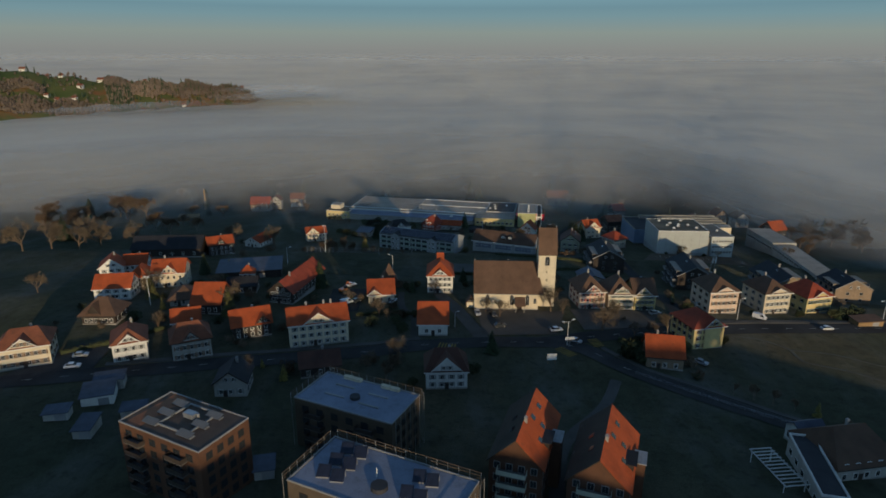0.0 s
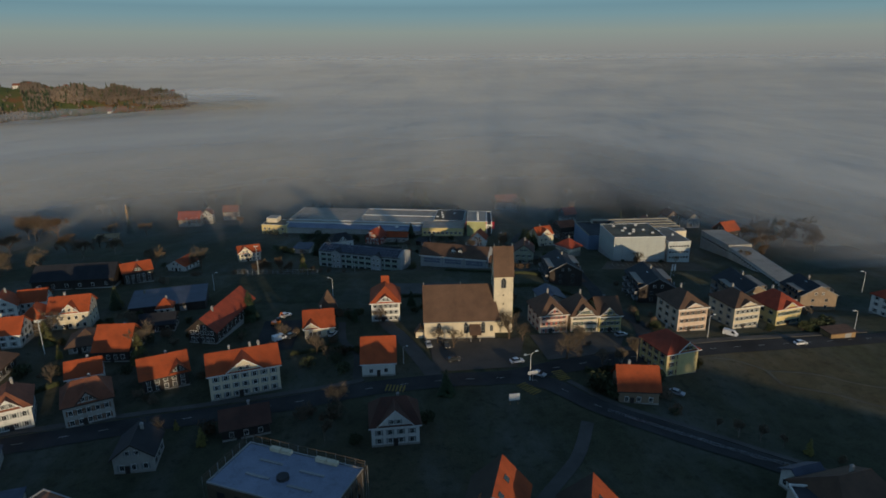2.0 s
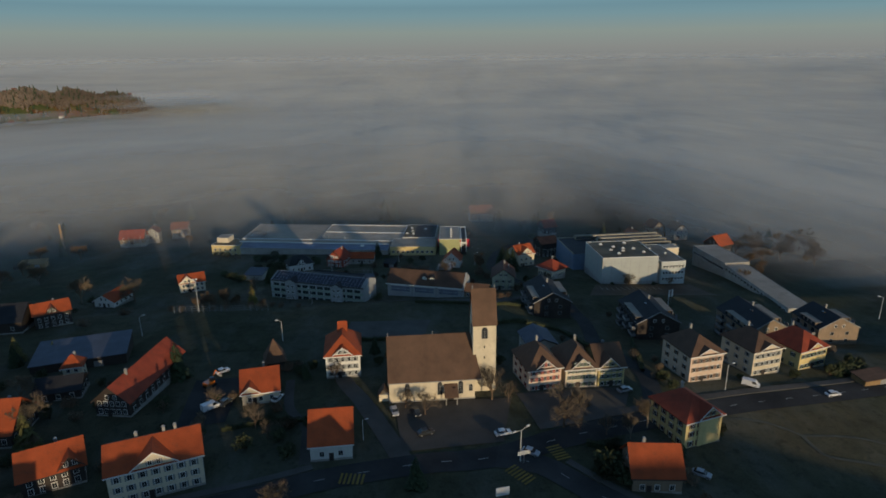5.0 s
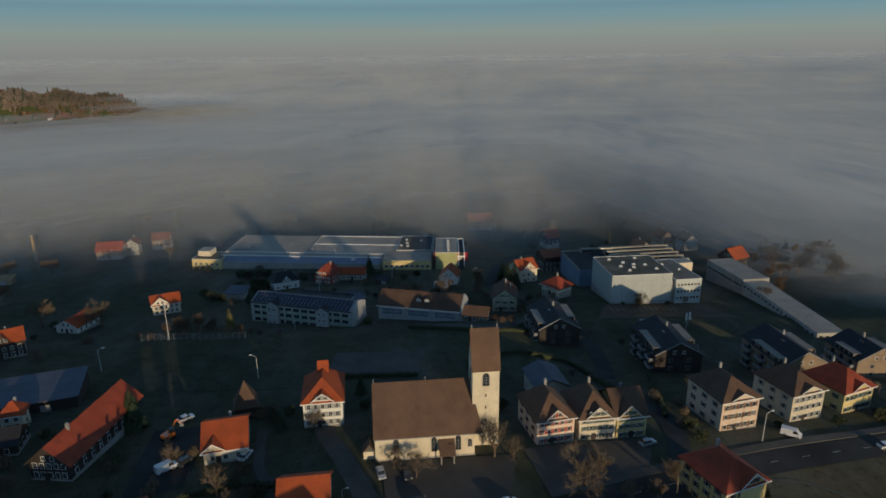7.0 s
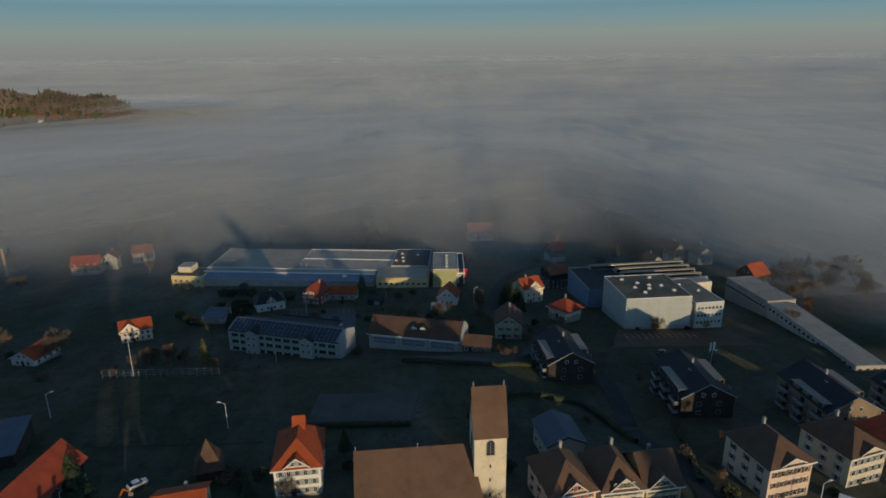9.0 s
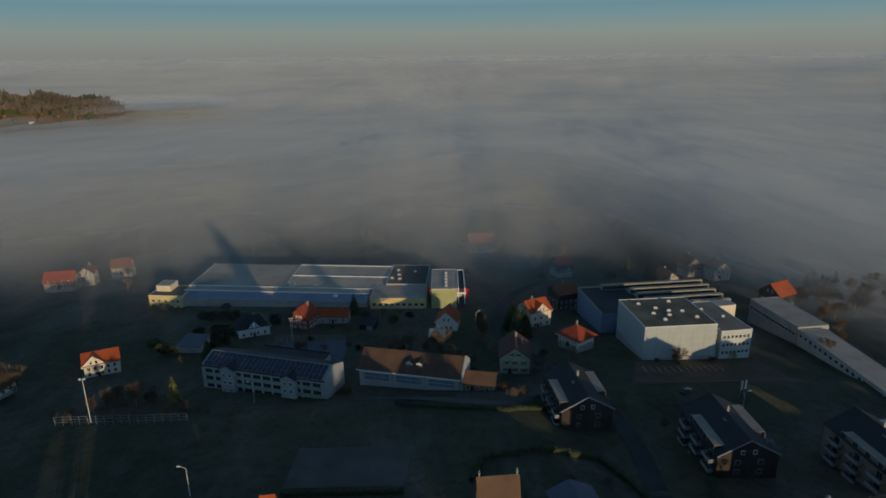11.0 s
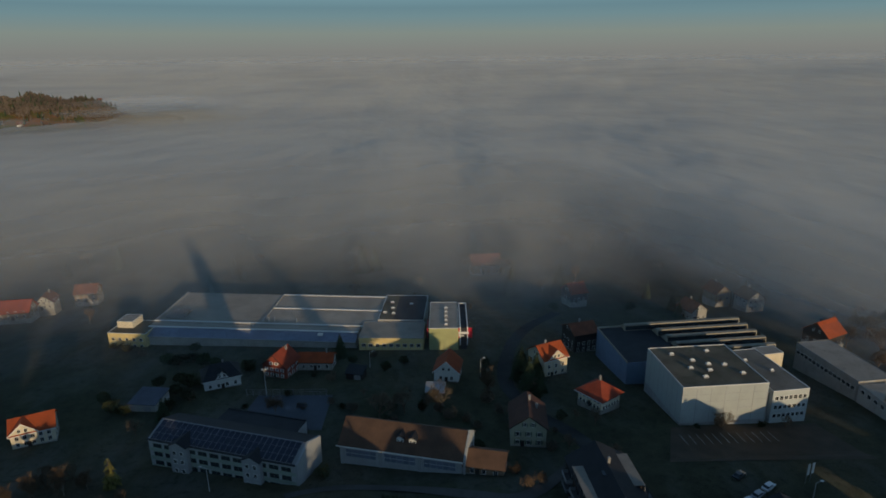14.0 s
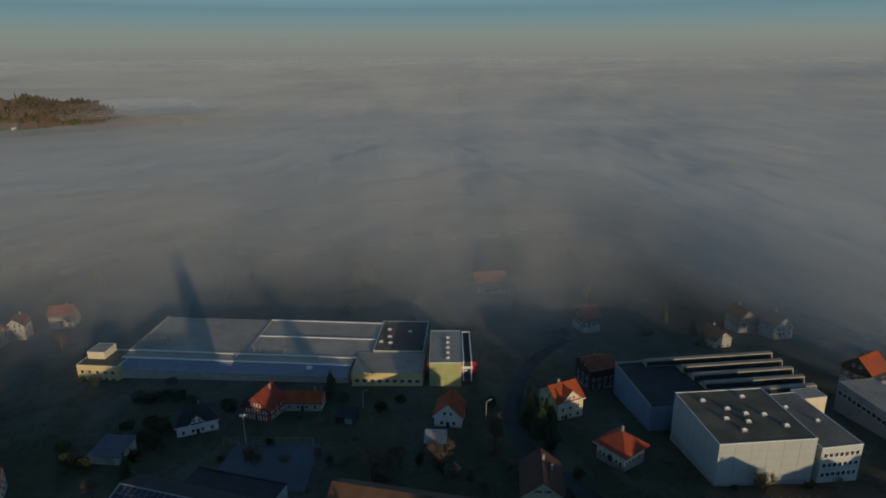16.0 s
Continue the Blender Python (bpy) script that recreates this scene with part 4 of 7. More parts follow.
# sports hall and its office wing
hall, W, H = flat_building((113.4, 339.2), (141.3, 338.6), 27, -5.2, -18.4, PANELW, MOSSROOF, "white clad sports hall with a mossy flat roof", "sports_hall", category="hall")
for k in range(1, 6):
    part("joint", Shape().box(-0.05, 0.05, -0.03, 0.005, 0.3, H), GREYTRIM, hall, "", (-W / 2 + W * k / 6, -13.5, 0))
for k in range(1, 8):
    part("joint", Shape().box(-0.03, 0.005, -0.05, 0.05, 0.3, H), GREYTRIM, hall, "", (-W / 2, -13.5 + 27 * k / 8, 0))
for k in range(1, 5):
    part("band", Shape().box(-W / 2, W / 2, -0.02, 0.003, 0, 0.05), GREYTRIM, hall, "", (0, -13.5, H * k / 5))
part("plinth", Shape().box(-W / 2 - 0.05, W / 2 + 0.05, -13.58, 13.5, -5, 0.7), CONCRETE, hall)
for x, y in ((-8, 8), (-3, 3), (-6, -2), (1, 0), (-4, -8), (5, 9), (6, -1), (9, -7), (-0.5, -4)):
    skylight(hall, x, y, H + 0.12, 0.8)
wing, W2, H2 = flat_building((143.2, 338.5), (155.8, 339.0), 28, -8.3, -18.6, PANELW, GRAVEL, "white office wing with rows of small windows", "office_wing", rows=(0.9, 4.0, 7.2), cols=7, side="", ww=1.1, wh=1.3, parapet=0.35)
skylight(wing, -3, 6, H2 + 0.12, 0.7)
skylight(wing, 1.5, -2, H2 + 0.12, 0.6)
link, _, _ = flat_building((141.4, 340.2), (143.1, 340.2), 20, -9.4, -18.6, GREYWALL, DARKROOF, "narrow grey glazed link between hall and office wing", "link_building", parapet=0.2)


BLUECLAD = surface("blue_grey_cladding", (0.18, 0.24, 0.34), vary=0.1, rough=0.6, dirt_amt=0.2)
BEIGESTRIP = surface("beige_roof_sheet", (0.36, 0.32, 0.25), vary=0.2, dirt_amt=0.4)


def sawtooth():
    W, rz, mx, my = frame_of((109.5, 372), (167.5, 372.5), 30)
    root = thing("works_hall", mx, my, -24.5, rz, "long works hall with north-light shed roofs", "factory hall")
    H = 11.0
    part("wall", Shape().box(-W / 2, W / 2, -15, 15, -4, H), BLUECLAD, root)
    part("roof", Shape().box(-W / 2 + 0.3, W / 2 - 0.3, -14.7, 14.7, H + 0.004, H + 0.1), DARKROOF, root)
    part("parapet", Shape().box(-W / 2 - 0.1, W / 2 + 0.1, 14.6, 15.1, H, H + 0.7).box(-W / 2 - 0.1, -W / 2 + 0.3, -15.1, 14.6, H, H + 0.5), BEIGESTRIP, root)
    for k in range(5):
        y = -13 + k * 6.0
        x0 = -W / 2 + (10 if k == 4 else 24 - k * 1.0)
        part("shed_roof", Shape().prism("x", x0, W / 2 + 1.2, [(y, H + 0.1), (y + 0.5, H + 2.2), (y + 1.9, H + 2.3), (y + 5.4, H + 0.1)]), BEIGESTRIP, root)
        part("glazing", Shape().prism("x", x0 + 0.3, W / 2 + 0.8, [(y - 0.02, H + 0.35), (y + 0.36, H + 1.9), (y + 0.3, H + 1.92), (y - 0.09, H + 0.35)]), GLASS, root)
        part("ridge_strip", Shape().box(x0, W / 2 + 1.25, y + 0.3, y + 2.0, H + 2.3, H + 2.45), BEIGESTRIP, root)


sawtooth()
flat_building((157.5, 366), (166, 366.6), 6, -10.4, -20, CREAM, SHEETROOF, "small pale stair block behind the office wing", "stair_block", parapet=0.2)
lg1, _, _ = flat_building((184.5, 352), (198.5, 352.5), 31, -15.4, -24, GREYWALL, SHEETROOF, "long low grey workshop with a pale flat roof", "workshop", rows=(4.6,), cols=5, side="l", side_cols=14, parapet=0.35, trim=CONCRETE)
lg2, _, _ = flat_building((179.8, 293.5), (191.4, 292.6), 58, -16.0, -22, GREYWALL, SHEETROOF, "very long low shed with a pale sheet roof", "long_shed", rows=(3.6,), cols=4, side="l", side_cols=18, parapet=0.25, trim=CONCRETE)


def factory():
    FL, FR = (-77, 429.5), (22, 409.5)
    W, rz, mx, my = frame_of(FL, FR, 47)
    base = -27.0
    root = thing("factory", mx, my, base, rz, "wide low factory with pale membrane roof fields", "factory")
    H = 8.0
    x0, x1, xm, xf = -W / 2 - 4.8, W / 2 - 6.0, -W / 2 + 43.8, W / 2 - 12.5
    part("wall", Shape().box(x0 + 0.3, xf, -16.4, -6.2, -5, H - 2.7), GREYWALL, root)
    part("upper_wall", Shape().box(x0 + 0.3, x1 - 0.2, -6.1, 25.2, -5, H - 0.5), GREYWALL, root)
    for xa, xb, ya, yb, z in ((x0, xm - 0.3, -6.0, 25.4, 0.0), (xm + 0.3, x1, 10.2, 25.4, 0.5), (xm + 0.3, x1, -5.0, 9.6, 0.1)):
        rise = (yb - ya) * 0.035
        part("roof_field", Shape().prism("x", xa, xb, [(ya, H + z - 0.3), (yb, H + z - 0.3), (yb, H + z + rise), (ya, H + z)]), SHEETROOF, root)
    part("front_roof", Shape().prism("x", x0, xf, [(-11.4, H - 0.65), (-6.1, H - 0.55), (-6.1, H - 0.1), (-11.4, H - 0.4)]), SHEETROOF, root)
    part("front_roof", Shape().prism("x", x0, xf, [(-17.2, H - 2.5), (-11.5, H - 0.85), (-11.5, H - 0.55), (-17.2, H - 2.2)]), FROSTROOF, root, "sloping blue-grey front roof strip")
    part("gutter", Shape().box(x0, xf, -17.45, -17.2, H - 2.55, H - 2.2), CONCRETE, root)
    for y, xa, xb, z in ((-6.0, x0, x1 - 0.5, H + 0.05), (-11.4, x0, xf, H - 0.42), (9.9, xm, x1, H + 0.62), (25.2, xm, x1, H + 1.1)):
        part("roof_edge", Shape().box(xa, xb, y - 0.42, y + 0.42, z, z + 0.34), TRIM, root, "pale roof edge strip")
    for x in (x0, xm - 0.25, x1 - 0.5):
        part("roof_edge", Shape().prism("x", x, x + 0.6, [(-6.0, H), (25.4, H + 0.9), (25.4, H + 1.5), (-6.0, H + 0.4)]), CONCRETE, root)
    for k in range(3):
        grid = Shape()
        for j in range(5):
            grid.box(j * 2.0, j * 2.0 + 0.3, 0, 2.4, 0.2, 0.8)
        grid.box(0, 8.4, 0, 0.3, 0.2, 0.8).box(0, 8.4, 2.1, 2.4, 0.2, 0.8)
        part("roof_grid", grid, GREYTRIM, root, "", (x0 + 3.5, -3.2 + k * 3.2, H + 0.1 + k * 0.1))
    for x, y, h in ((-3.5, -4.5, 2.6), (-1.2, -3.6, 2.0), (-5.0, -2.4, 1.8), (9, -4.4, 2.2), (-9, -9, 1.0), (24, -8, 1.0)):
        part("vent", Shape().tube((0, 0, 0), (0, 0, h), 0.25, 0.25).tube((0, 0, h), (0, 0, h + 0.3), 0.42, 0.1), STEEL, root, "", (x, y, H - 0.3))
    part("roof_light", Shape().box(-1, 1, -0.8, 0.8, 0, 0.8), TRIM, root, "", (22, -13.5, H - 1.2))


factory()
fx, _, _ = flat_building((12.4, 416.3), (39, 412.4), 16.5, -18.5, -25, YELLOW, SHEETROOF, "ochre factory wing with a pale shed roof", "factory_wing", rows=(2.6,), cols=9, side="", parapet=0.3, trim=CONCRETE)
gr, _, _ = flat_building((20.8, 432.4), (40.6, 429.2), 29, -17.9, -26, GREYWALL, DARKROOF, "flat-roofed works block with moss and roof lights", "works_block", parapet=0.35)
for x, y in ((-6, 5), (-5, -2), (-8, -7), (-4, -8), (3, 3)):
    skylight(gr, x, y, 8.25, 0.8)
part("moss_strip", Shape().box(-9.6, -3.4, -14.0, 14.0, 8.22, 8.27), MOSSROOF, gr, "mossy strip of flat roof")
rb, _, Hb = flat_building((41.4, 412), (53.4, 410.6), 28, -14.0, -25, OLIVE, SHEETROOF, "olive office block with red sign panels", "office_block", rows=(), parapet=0.4, trim=TRIM)
for k in range(5):
    skylight(rb, 1.0, -11 + k * 4.4, Hb + 0.12, 0.7)
part("sign_panel", Shape().box(-4, 4, -0.35, 0, -5.0, -0.4), REDPAINT, rb, "red fascia sign panel", (7.8, -12.2, Hb))
part("sign_bar", Shape().box(-3, 2.6, -0.45, -0.34, -3.2, -2.2).box(-3, 0.5, -0.45, -0.34, -4.2, -3.7), TRIM, rb, "white bars of unreadable lettering", (7.8, -12.2, Hb))
part("sign_panel", Shape().box(-0.3, 0, -5, 4, -4.5, -0.3), REDPAINT, rb, "red fascia sign panel", (-6.6, -8, Hb))
part("frame_arch", Shape().box(6.6, 7.0, -13, 13, -8, 0.3).box(9.6, 10.0, -13, 13, -8, 0.3).box(6.6, 10, 12.6, 13, -0.1, 0.3), TRIM, rb, "", (0, 0, Hb))
part("side_wing", Shape().box(7.0, 9.6, -12.6, 12.6, -11, -0.4), DARKROOF, rb, "", (0, 0, Hb))

yt, _, _ = flat_building((-95, 438), (-78.5, 434.5), 14, -19.6, -27, YELLOW, MOSSROOF, "ochre factory gatehouse with a flat roof", "gatehouse", rows=(1.0, 4.0), cols=5, side="", ww=1.2, parapet=0.3)
flat_building((-92.5, 443), (-85.5, 441.6), 8, -16.6, -20, CREAM, SHEETROOF, "small cream roof block on the gatehouse", "roof_block", parapet=0.25)


DULLWHITE = surface("dull_white_render", (0.38, 0.39, 0.39), vary=0.1, dirt_amt=0.25)
PALEGREEN = surface("pale_green_panel", (0.30, 0.37, 0.31), vary=0.12, dirt_amt=0.2)
FROSTGLASS = surface("frosted_blue_pane", (0.17, 0.20, 0.26), vary=0.15, rough=0.4, dirt_amt=0.1)


def school():
    """The long school with solar panels on its roof."""
    FL, FR = (-43.4, 334.8), (-1.8, 317.8)
    D = 13
    W, rz, mx, my = frame_of(FL, FR, D)
    base = -15.6
    root = thing("school_building", mx, my, base, rz, "long white school with solar panels covering its roof", "school")
    eave, ridge = 9.0, 11.3
    hw, hd = W / 2, D / 2
    part("wall", Shape().prism("x", -hw, hw, [(-hd, -4), (hd, -4), (hd, eave), (0, ridge - 0.1), (-hd, eave)]), DULLWHITE, root)
    r = Shape()
    gable_roof(r, "x", -hw - 0.3, hw + 0.1, hd, eave, ridge, 0.4, 0.22)
    part("roof", r, SLATE, root)
    part("end_wall", Shape().prism("x", hw + 0.1, hw + 0.7, [(-hd - 0.3, -4), (hd, -4), (hd, eave + 0.5), (0, ridge + 0.6), (-hd - 0.3, eave + 0.4)]), DULLWHITE, root, "white gable end wall")
    sl = (ridge - eave) / hd
    n = 26
    for k in range(n):
        x = -hw + 0.6 + k * (W - 1.6) / n
        for j in range(3):
            y0 = -hd + 0.1 + j * 2.05
            z0, z1 = eave + (y0 + hd) * sl + 0.3, eave + (y0 + 1.9 + hd) * sl + 0.3
            s = Shape().prism("x", 0.09, (W - 1.6) / n - 0.09, [(y0, z0), (y0 + 1.9, z1), (y0 + 1.9, z1 + 0.07), (y0, z0 + 0.07)])
            part("solar_panel", s, SOLAR, root, "", (x, 0, 0))
    part("roof_rail", Shape().prism("x", -hw, hw, [(-hd, eave + 0.24), (0, ridge + 0.24), (0, ridge + 0.29), (-hd, eave + 0.29)]), GREYTRIM, root)
    for zz, h in ((1.2, 1.6), (4.0, 1.6), (6.7, 1.5)):
        window_rows(root, "f", W, D, (zz,), 12, 2.7, h - 0.2, None, -hw + 1, hw - 1, PALEGREEN)
        part("sill_band", Shape().box(-hw, hw, -0.1, 0.0, 0, 0.95), PALEGREEN, root, "pale green parapet panel", (0, -hd, zz - 1.1))
    for x, zt in ((-11.9, 10.6), (10.3, 10.2)):
        b = part("stair_tower", Shape().prism("y", -hd - 1.6, -hd + 3, [(x - 2.6, -4), (x + 2.6, -4), (x + 2.6, zt - 1.2), (x, zt), (x - 2.6, zt - 1.2)]), DULLWHITE, root)
        rr = Shape()
        gable_roof(rr, "y", -hd - 1.9, -hd + 4.2, 2.6, zt - 1.2, zt + 0.1, 0.3, 0.18, x)
        part("stair_roof", rr, SLATE, b)
        for zz in (1.4, 4.2, 6.8):
            for s in (-1.1, 1.1):
                add_window(root, x + s, -hd - 1.6, zz, 0, 0.9, 1.1)
    fl = part("rear_wing", Shape().box(-12, 14, hd, hd + 9, -4, 6.8), DULLWHITE, root)
    part("rear_roof", Shape().box(-12, 14, hd + 0.1, hd + 9, 6.82, 7.0).box(-12, 14, hd + 8.7, hd + 9.1, 7.0, 7.3), DARKROOF, fl)


school()


def school_hall():
    W, rz, mx, my = frame_of((9.0, 327.9), (41.2, 316.4), 13.0)
    base = -15.2
    root = thing("school_hall", mx, my, base, rz, "long white hall with a brown tile roof and dormers", "hall")
    eave, ridge = 7.6, 11.7
    hw, hd = W / 2, 6.5
    part("wall", Shape().prism("x", -hw, hw, [(-hd, -4), (hd, -4), (hd, eave), (0, ridge - 0.1), (-hd, eave)]), DULLWHITE, root)
    r = Shape()
    gable_roof(r, "x", -hw - 0.4, hw + 0.4, hd, eave, ridge, 0.9, 0.28)
    part("roof", r, BROWN, root)
    part("end_wall", Shape().prism("x", hw + 0.4, hw + 0.9, [(-hd - 0.6, -2), (hd, -2), (hd, eave + 0.4), (0, ridge + 0.6), (-hd - 0.6, eave + 0.2)]), DULLWHITE, root, "white gable end wall")
    part("gutter", Shape().box(-hw - 0.8, hw + 0.4, -hd - 1.05, -hd - 0.9, eave - 0.6, eave - 0.35), TRIM, root)
    for x in (-0.4, 3.1):
        d = part("dormer", Shape().box(-1.0, 1.0, -4.6, -1.5, 8.2, 10.2), WHITE, root, "", (x, 0, 0))
        dr = Shape()
        gable_roof(dr, "y", -4.9, -1.0, 1.0, 10.2, 11.0, 0.25, 0.15)
        part("dormer_roof", dr, SLATE, d)
        add_window(root, x - 0.45, -4.6, 8.8, 0, 0.6, 0.9)
        add_window(root, x + 0.45, -4.6, 8.8, 0, 0.6, 0.9)
    bay = (W - 1) / 3
    for k in range(3):
        x0 = -hw + 0.5 + k * bay
        part("pier", Shape().box(-0.5, 0.5, -0.25, 0.0, -3, 7.2), DULLWHITE, root, "", (x0, -hd, 0))
        for j in range(5):
            pane = part("window", Shape().box(0, (bay - 2.4) / 5 - 0.12, -0.07, 0.0, 0, 2.3), FROSTGLASS, root, "", (x0 + 1.2 + j * (bay - 2.4) / 5, -hd, 3.6))
            part("frame", Shape().box(-0.06, (bay - 2.4) / 5 - 0.06, -0.1, -0.02, 1.1, 1.22), PALEPOLE, pane)
    part("band", Shape().box(-hw, hw, -0.12, 0.0, 0, 0.4), TRIM, root, "", (0, -hd, 6.2))
    window_rows(root, "r", W + 1.7, 13, (2.0, 5.0), 2, 0.9, 1.2)


school_hall()
house((41.8, 316.5), (51.6, 313.2), 8, 3.0, 5.2, TANWALL, BROWN, "low annex with a brown tile roof", cols=3, rows=(0.8,), side="r", side_cols=2, name="annex", category="annex", chim=(), z=-12.4)


DORMERSHEET = surface("tan_dormer_sheet", (0.27, 0.235, 0.19), vary=0.15, rough=0.6)


def dark_apartment(near, far, half, eave, ridge, base, label, wall=DARKWOOD):
    """A modern dark apartment house, its ridge running away from the road."""
    L = math.hypot(far[0] - near[0], far[1] - near[1])
    rz = math.degrees(math.atan2(far[1] - near[1], far[0] - near[0])) - 90
    root = thing("apartment_house", (near[0] + far[0]) / 2, (near[1] + far[1]) / 2, base, rz, label, "apartment house", "dark apartment houses")
    hd = L / 2
    E, R = eave - base, ridge - base
    part("wall", Shape().prism("y", -hd, hd, [(-half, -5), (half, -5), (half, E), (0, R - 0.1), (-half, E)]), wall, root)
    r = Shape()
    gable_roof(r, "y", -hd - 0.3, hd + 0.3, half, E, R, 0.4, 0.2)
    part("roof", r, SLATE, root)
    tr = Shape()
    sl = (R - E) / half
    for s in (-1, 1):
        tr.prism("y", -hd - 0.42, -hd - 0.31, [(s * (half + 0.4), E - 0.4 * sl), (s * (half + 0.4), E - 0.4 * sl + 0.35), (0, R + 0.35), (0, R)])
    part("verge_board", tr, GREYTRIM, root)
    for s in (-1, 1):
        d = part("dormer", Shape().box(min(s * half * 0.66, s * half * 0.98), max(s * half * 0.66, s * half * 0.98), -hd + (2.6 if s < 0 else L * 0.34), hd - (L * 0.3 if s < 0 else 2.6), E - 0.5, E + 1.5), wall, root, "", (0, 0, 0))
        part("dormer_roof", Shape().box(min(s * half * 0.6, s * half * 1.02), max(s * half * 0.6, s * half * 1.02), -hd + (2.2 if s < 0 else L * 0.34 - 0.4), hd - (L * 0.3 - 0.4 if s < 0 else 2.2), E + 1.5, E + 1.62), DORMERSHEET, d, "tan sheet dormer roof")
        part("dormer_edge", Shape().box(min(s * half * 0.59, s * half * 0.62), max(s * half * 0.59, s * half * 0.62), -hd + (2.1 if s < 0 else L * 0.34 - 0.5), hd - (L * 0.3 - 0.5 if s < 0 else 2.1), E + 1.5, E + 1.75), PALEPOLE, d)
        for k in range(4):
            a = -hd + 3.5 + k * (L - 8) / 3.5
            add_window(root, s * half * 0.99, a, E + 0.1, 90 * s, 1.6, 1.3, GREYTRIM)
    for k in range(3):
        z = E - 2.6 - k * 2.8
        for j in range(3):
            a = -hd + 3.2 + j * (L - 6) / 2.3
            add_window(root, -half, a, z, -90, 1.8, 1.8, GREYTRIM)
            balcony(root, -half, a, z - 0.2, 4.2, 1.6, -90, GREYTRIM)
        if k < 2:
            window_rows(root, "f", half * 2, L, (z,), 2, 1.2, 1.2, None, -half * 0.7, half * 0.8, GREYTRIM)
    window_rows(root, "f", half * 2, L, (E + 0.3,), 2, 0.9, 1.1, None, -half * 0.4, half * 0.4, TRIM)
    chimney(root, 0.6, hd * 0.2, R, 1.2)
    part("roof_window", Shape().box(-0.6, 0.6, -0.9, 0.9, 0, 0.1), GLASS, root, "", (-half * 0.2, -hd * 0.1, R - half * 0.2 * sl + 0.25))


dark_apartment((74.2, 289.6), (74.9, 311), 7.5, -5.6, -1.5, -14.5, "dark timber apartment house with balconies and pale dormers")
dark_apartment((106.4, 262.8), (108.2, 285.4), 7.8, -4.6, -0.4, -14, "dark timber apartment house with balconies and pale dormers")
dark_apartment((141.4, 249.4), (141.8, 272), 7.8, -3.9, 0.5, -13, "dark apartment house with a tan timber gable and dormers", TANWALL)
dark_apartment((170.2, 252.8), (170.8, 268.6), 7.6, -6.0, -1.9, -15, "tan timber apartment house with a dark slate roof", TANWALL)


def flat_apartments(FL, FR, D, top, wall, roof, label, floors=5, scaffold=False, trim=TRIM):
    W, rz, mx, my = frame_of(FL, FR, D)
    base = min(g(*FL), g(*FR))
    root, _, H = flat_building(FL, FR, D, top, base, wall, roof, label, "apartment_building", parapet=0.55, trim=trim, category="apartment building")
    hw, hd = W / 2, D / 2
    step = (H - 0.6) / floors
    for k in range(floors):
        z = 0.6 + k * step
        window_rows(root, "f", W, D, (z,), 6, 1.7, 1.6, None, -hw + 1, hw - 1, DARKWOOD)
        window_rows(root, "r", W, D, (z,), 4, 1.5, 1.6, None, -hd + 1, hd - 1, DARKWOOD)
        for x in (-hw * 0.55, hw * 0.5):
            balcony(root, x, -hd, z - 0.2, 4.6, 1.6, 0, DARKWOOD)
    return root, W, H


p1, W, H = flat_apartments((-69.6, 110.6), (-48.9, 100.6), 13.2, 16.9, DARKBRICK, BROWNGRAVEL, "dark brick apartment block with a brown gravel roof", 5, trim=GREYTRIM)
part("roof_curb", Shape().box(-4, 4.5, -4.2, -3.9, 0, 0.35).box(-4, 4.5, 4.2, 4.5, 0, 0.35).box(-4, -3.7, -3.9, 4.2, 0, 0.35).box(4.2, 4.5, -3.9, 4.2, 0, 0.35), GREYTRIM, p1, "", (0.5, 0.5, H + 0.12))
PALEPANEL = surface("pale_collector_panel", (0.15, 0.16, 0.17), vary=0.15, rough=0.4)
for x in (-5.2, 4.8):
    for y in (-3.8, 0.0, 3.8):
        low = part("collector", Shape().prism("x", -1.9, 1.9, [(-0.8, 0.2), (0.8, 0.7), (0.8, 0.78), (-0.8, 0.28)]), PALEPANEL, p1, "low pale collector panel", (x, y, H + 0.12))
        part("stand", Shape().box(-2.0, -1.8, -0.6, 0.6, 0, 0.3).box(1.8, 2.0, -0.6, 0.6, 0, 0.3), STEEL, low)
part("roof_unit", Shape().box(-1.4, 1.4, -0.8, 0.8, 0, 1.1).tube((2.2, 0, 0), (2.2, 0, 1.4), 0.3, 0.3), STEEL, p1, "", (0.5, 1.5, H + 0.12))
# brick-red strip stands in for sunlight on the left end of the roof
part("roof_terrace", Shape().box(-2, 2, -6.6, 6.6, 0, 0.03), BRICK, p1, "brick-red strip for the sunlit end of the roof", (-8.0, 0, H + 0.125))

p2, W, H = flat_apartments((-37.4, 127), (-13.6, 116.6), 13.4, 13.3, RAWBOARD, FROSTROOF, "unfinished apartment block with a frosted flat roof", 4, trim=GREYTRIM)
for x, y in ((-5, 2.5), (-5, -2), (4.5, 2), (4.5, -2.5)):
    part("roof_slab", Shape().box(-2.6, 2.6, -0.25, 0.25, 0, 0.25), GREYTRIM, p2, "", (x, y, H + 0.12))
part("roof_hatch", Shape().tube((0, 0, 0), (0, 0, 0.7), 1.2, 1.2, 12), DARKROOF, p2, "", (0, -1, H + 0.12))
for x in (-5, 5.5):
    part("material_pallet", Shape().box(-2.4, -0.1, -0.5, 0.5, 0, 0.8).box(0.1, 2.4, -0.5, 0.5, 0, 0.75), CREAM, p2, "pale stacked building boards", (x, 6.0, H + 0.12))

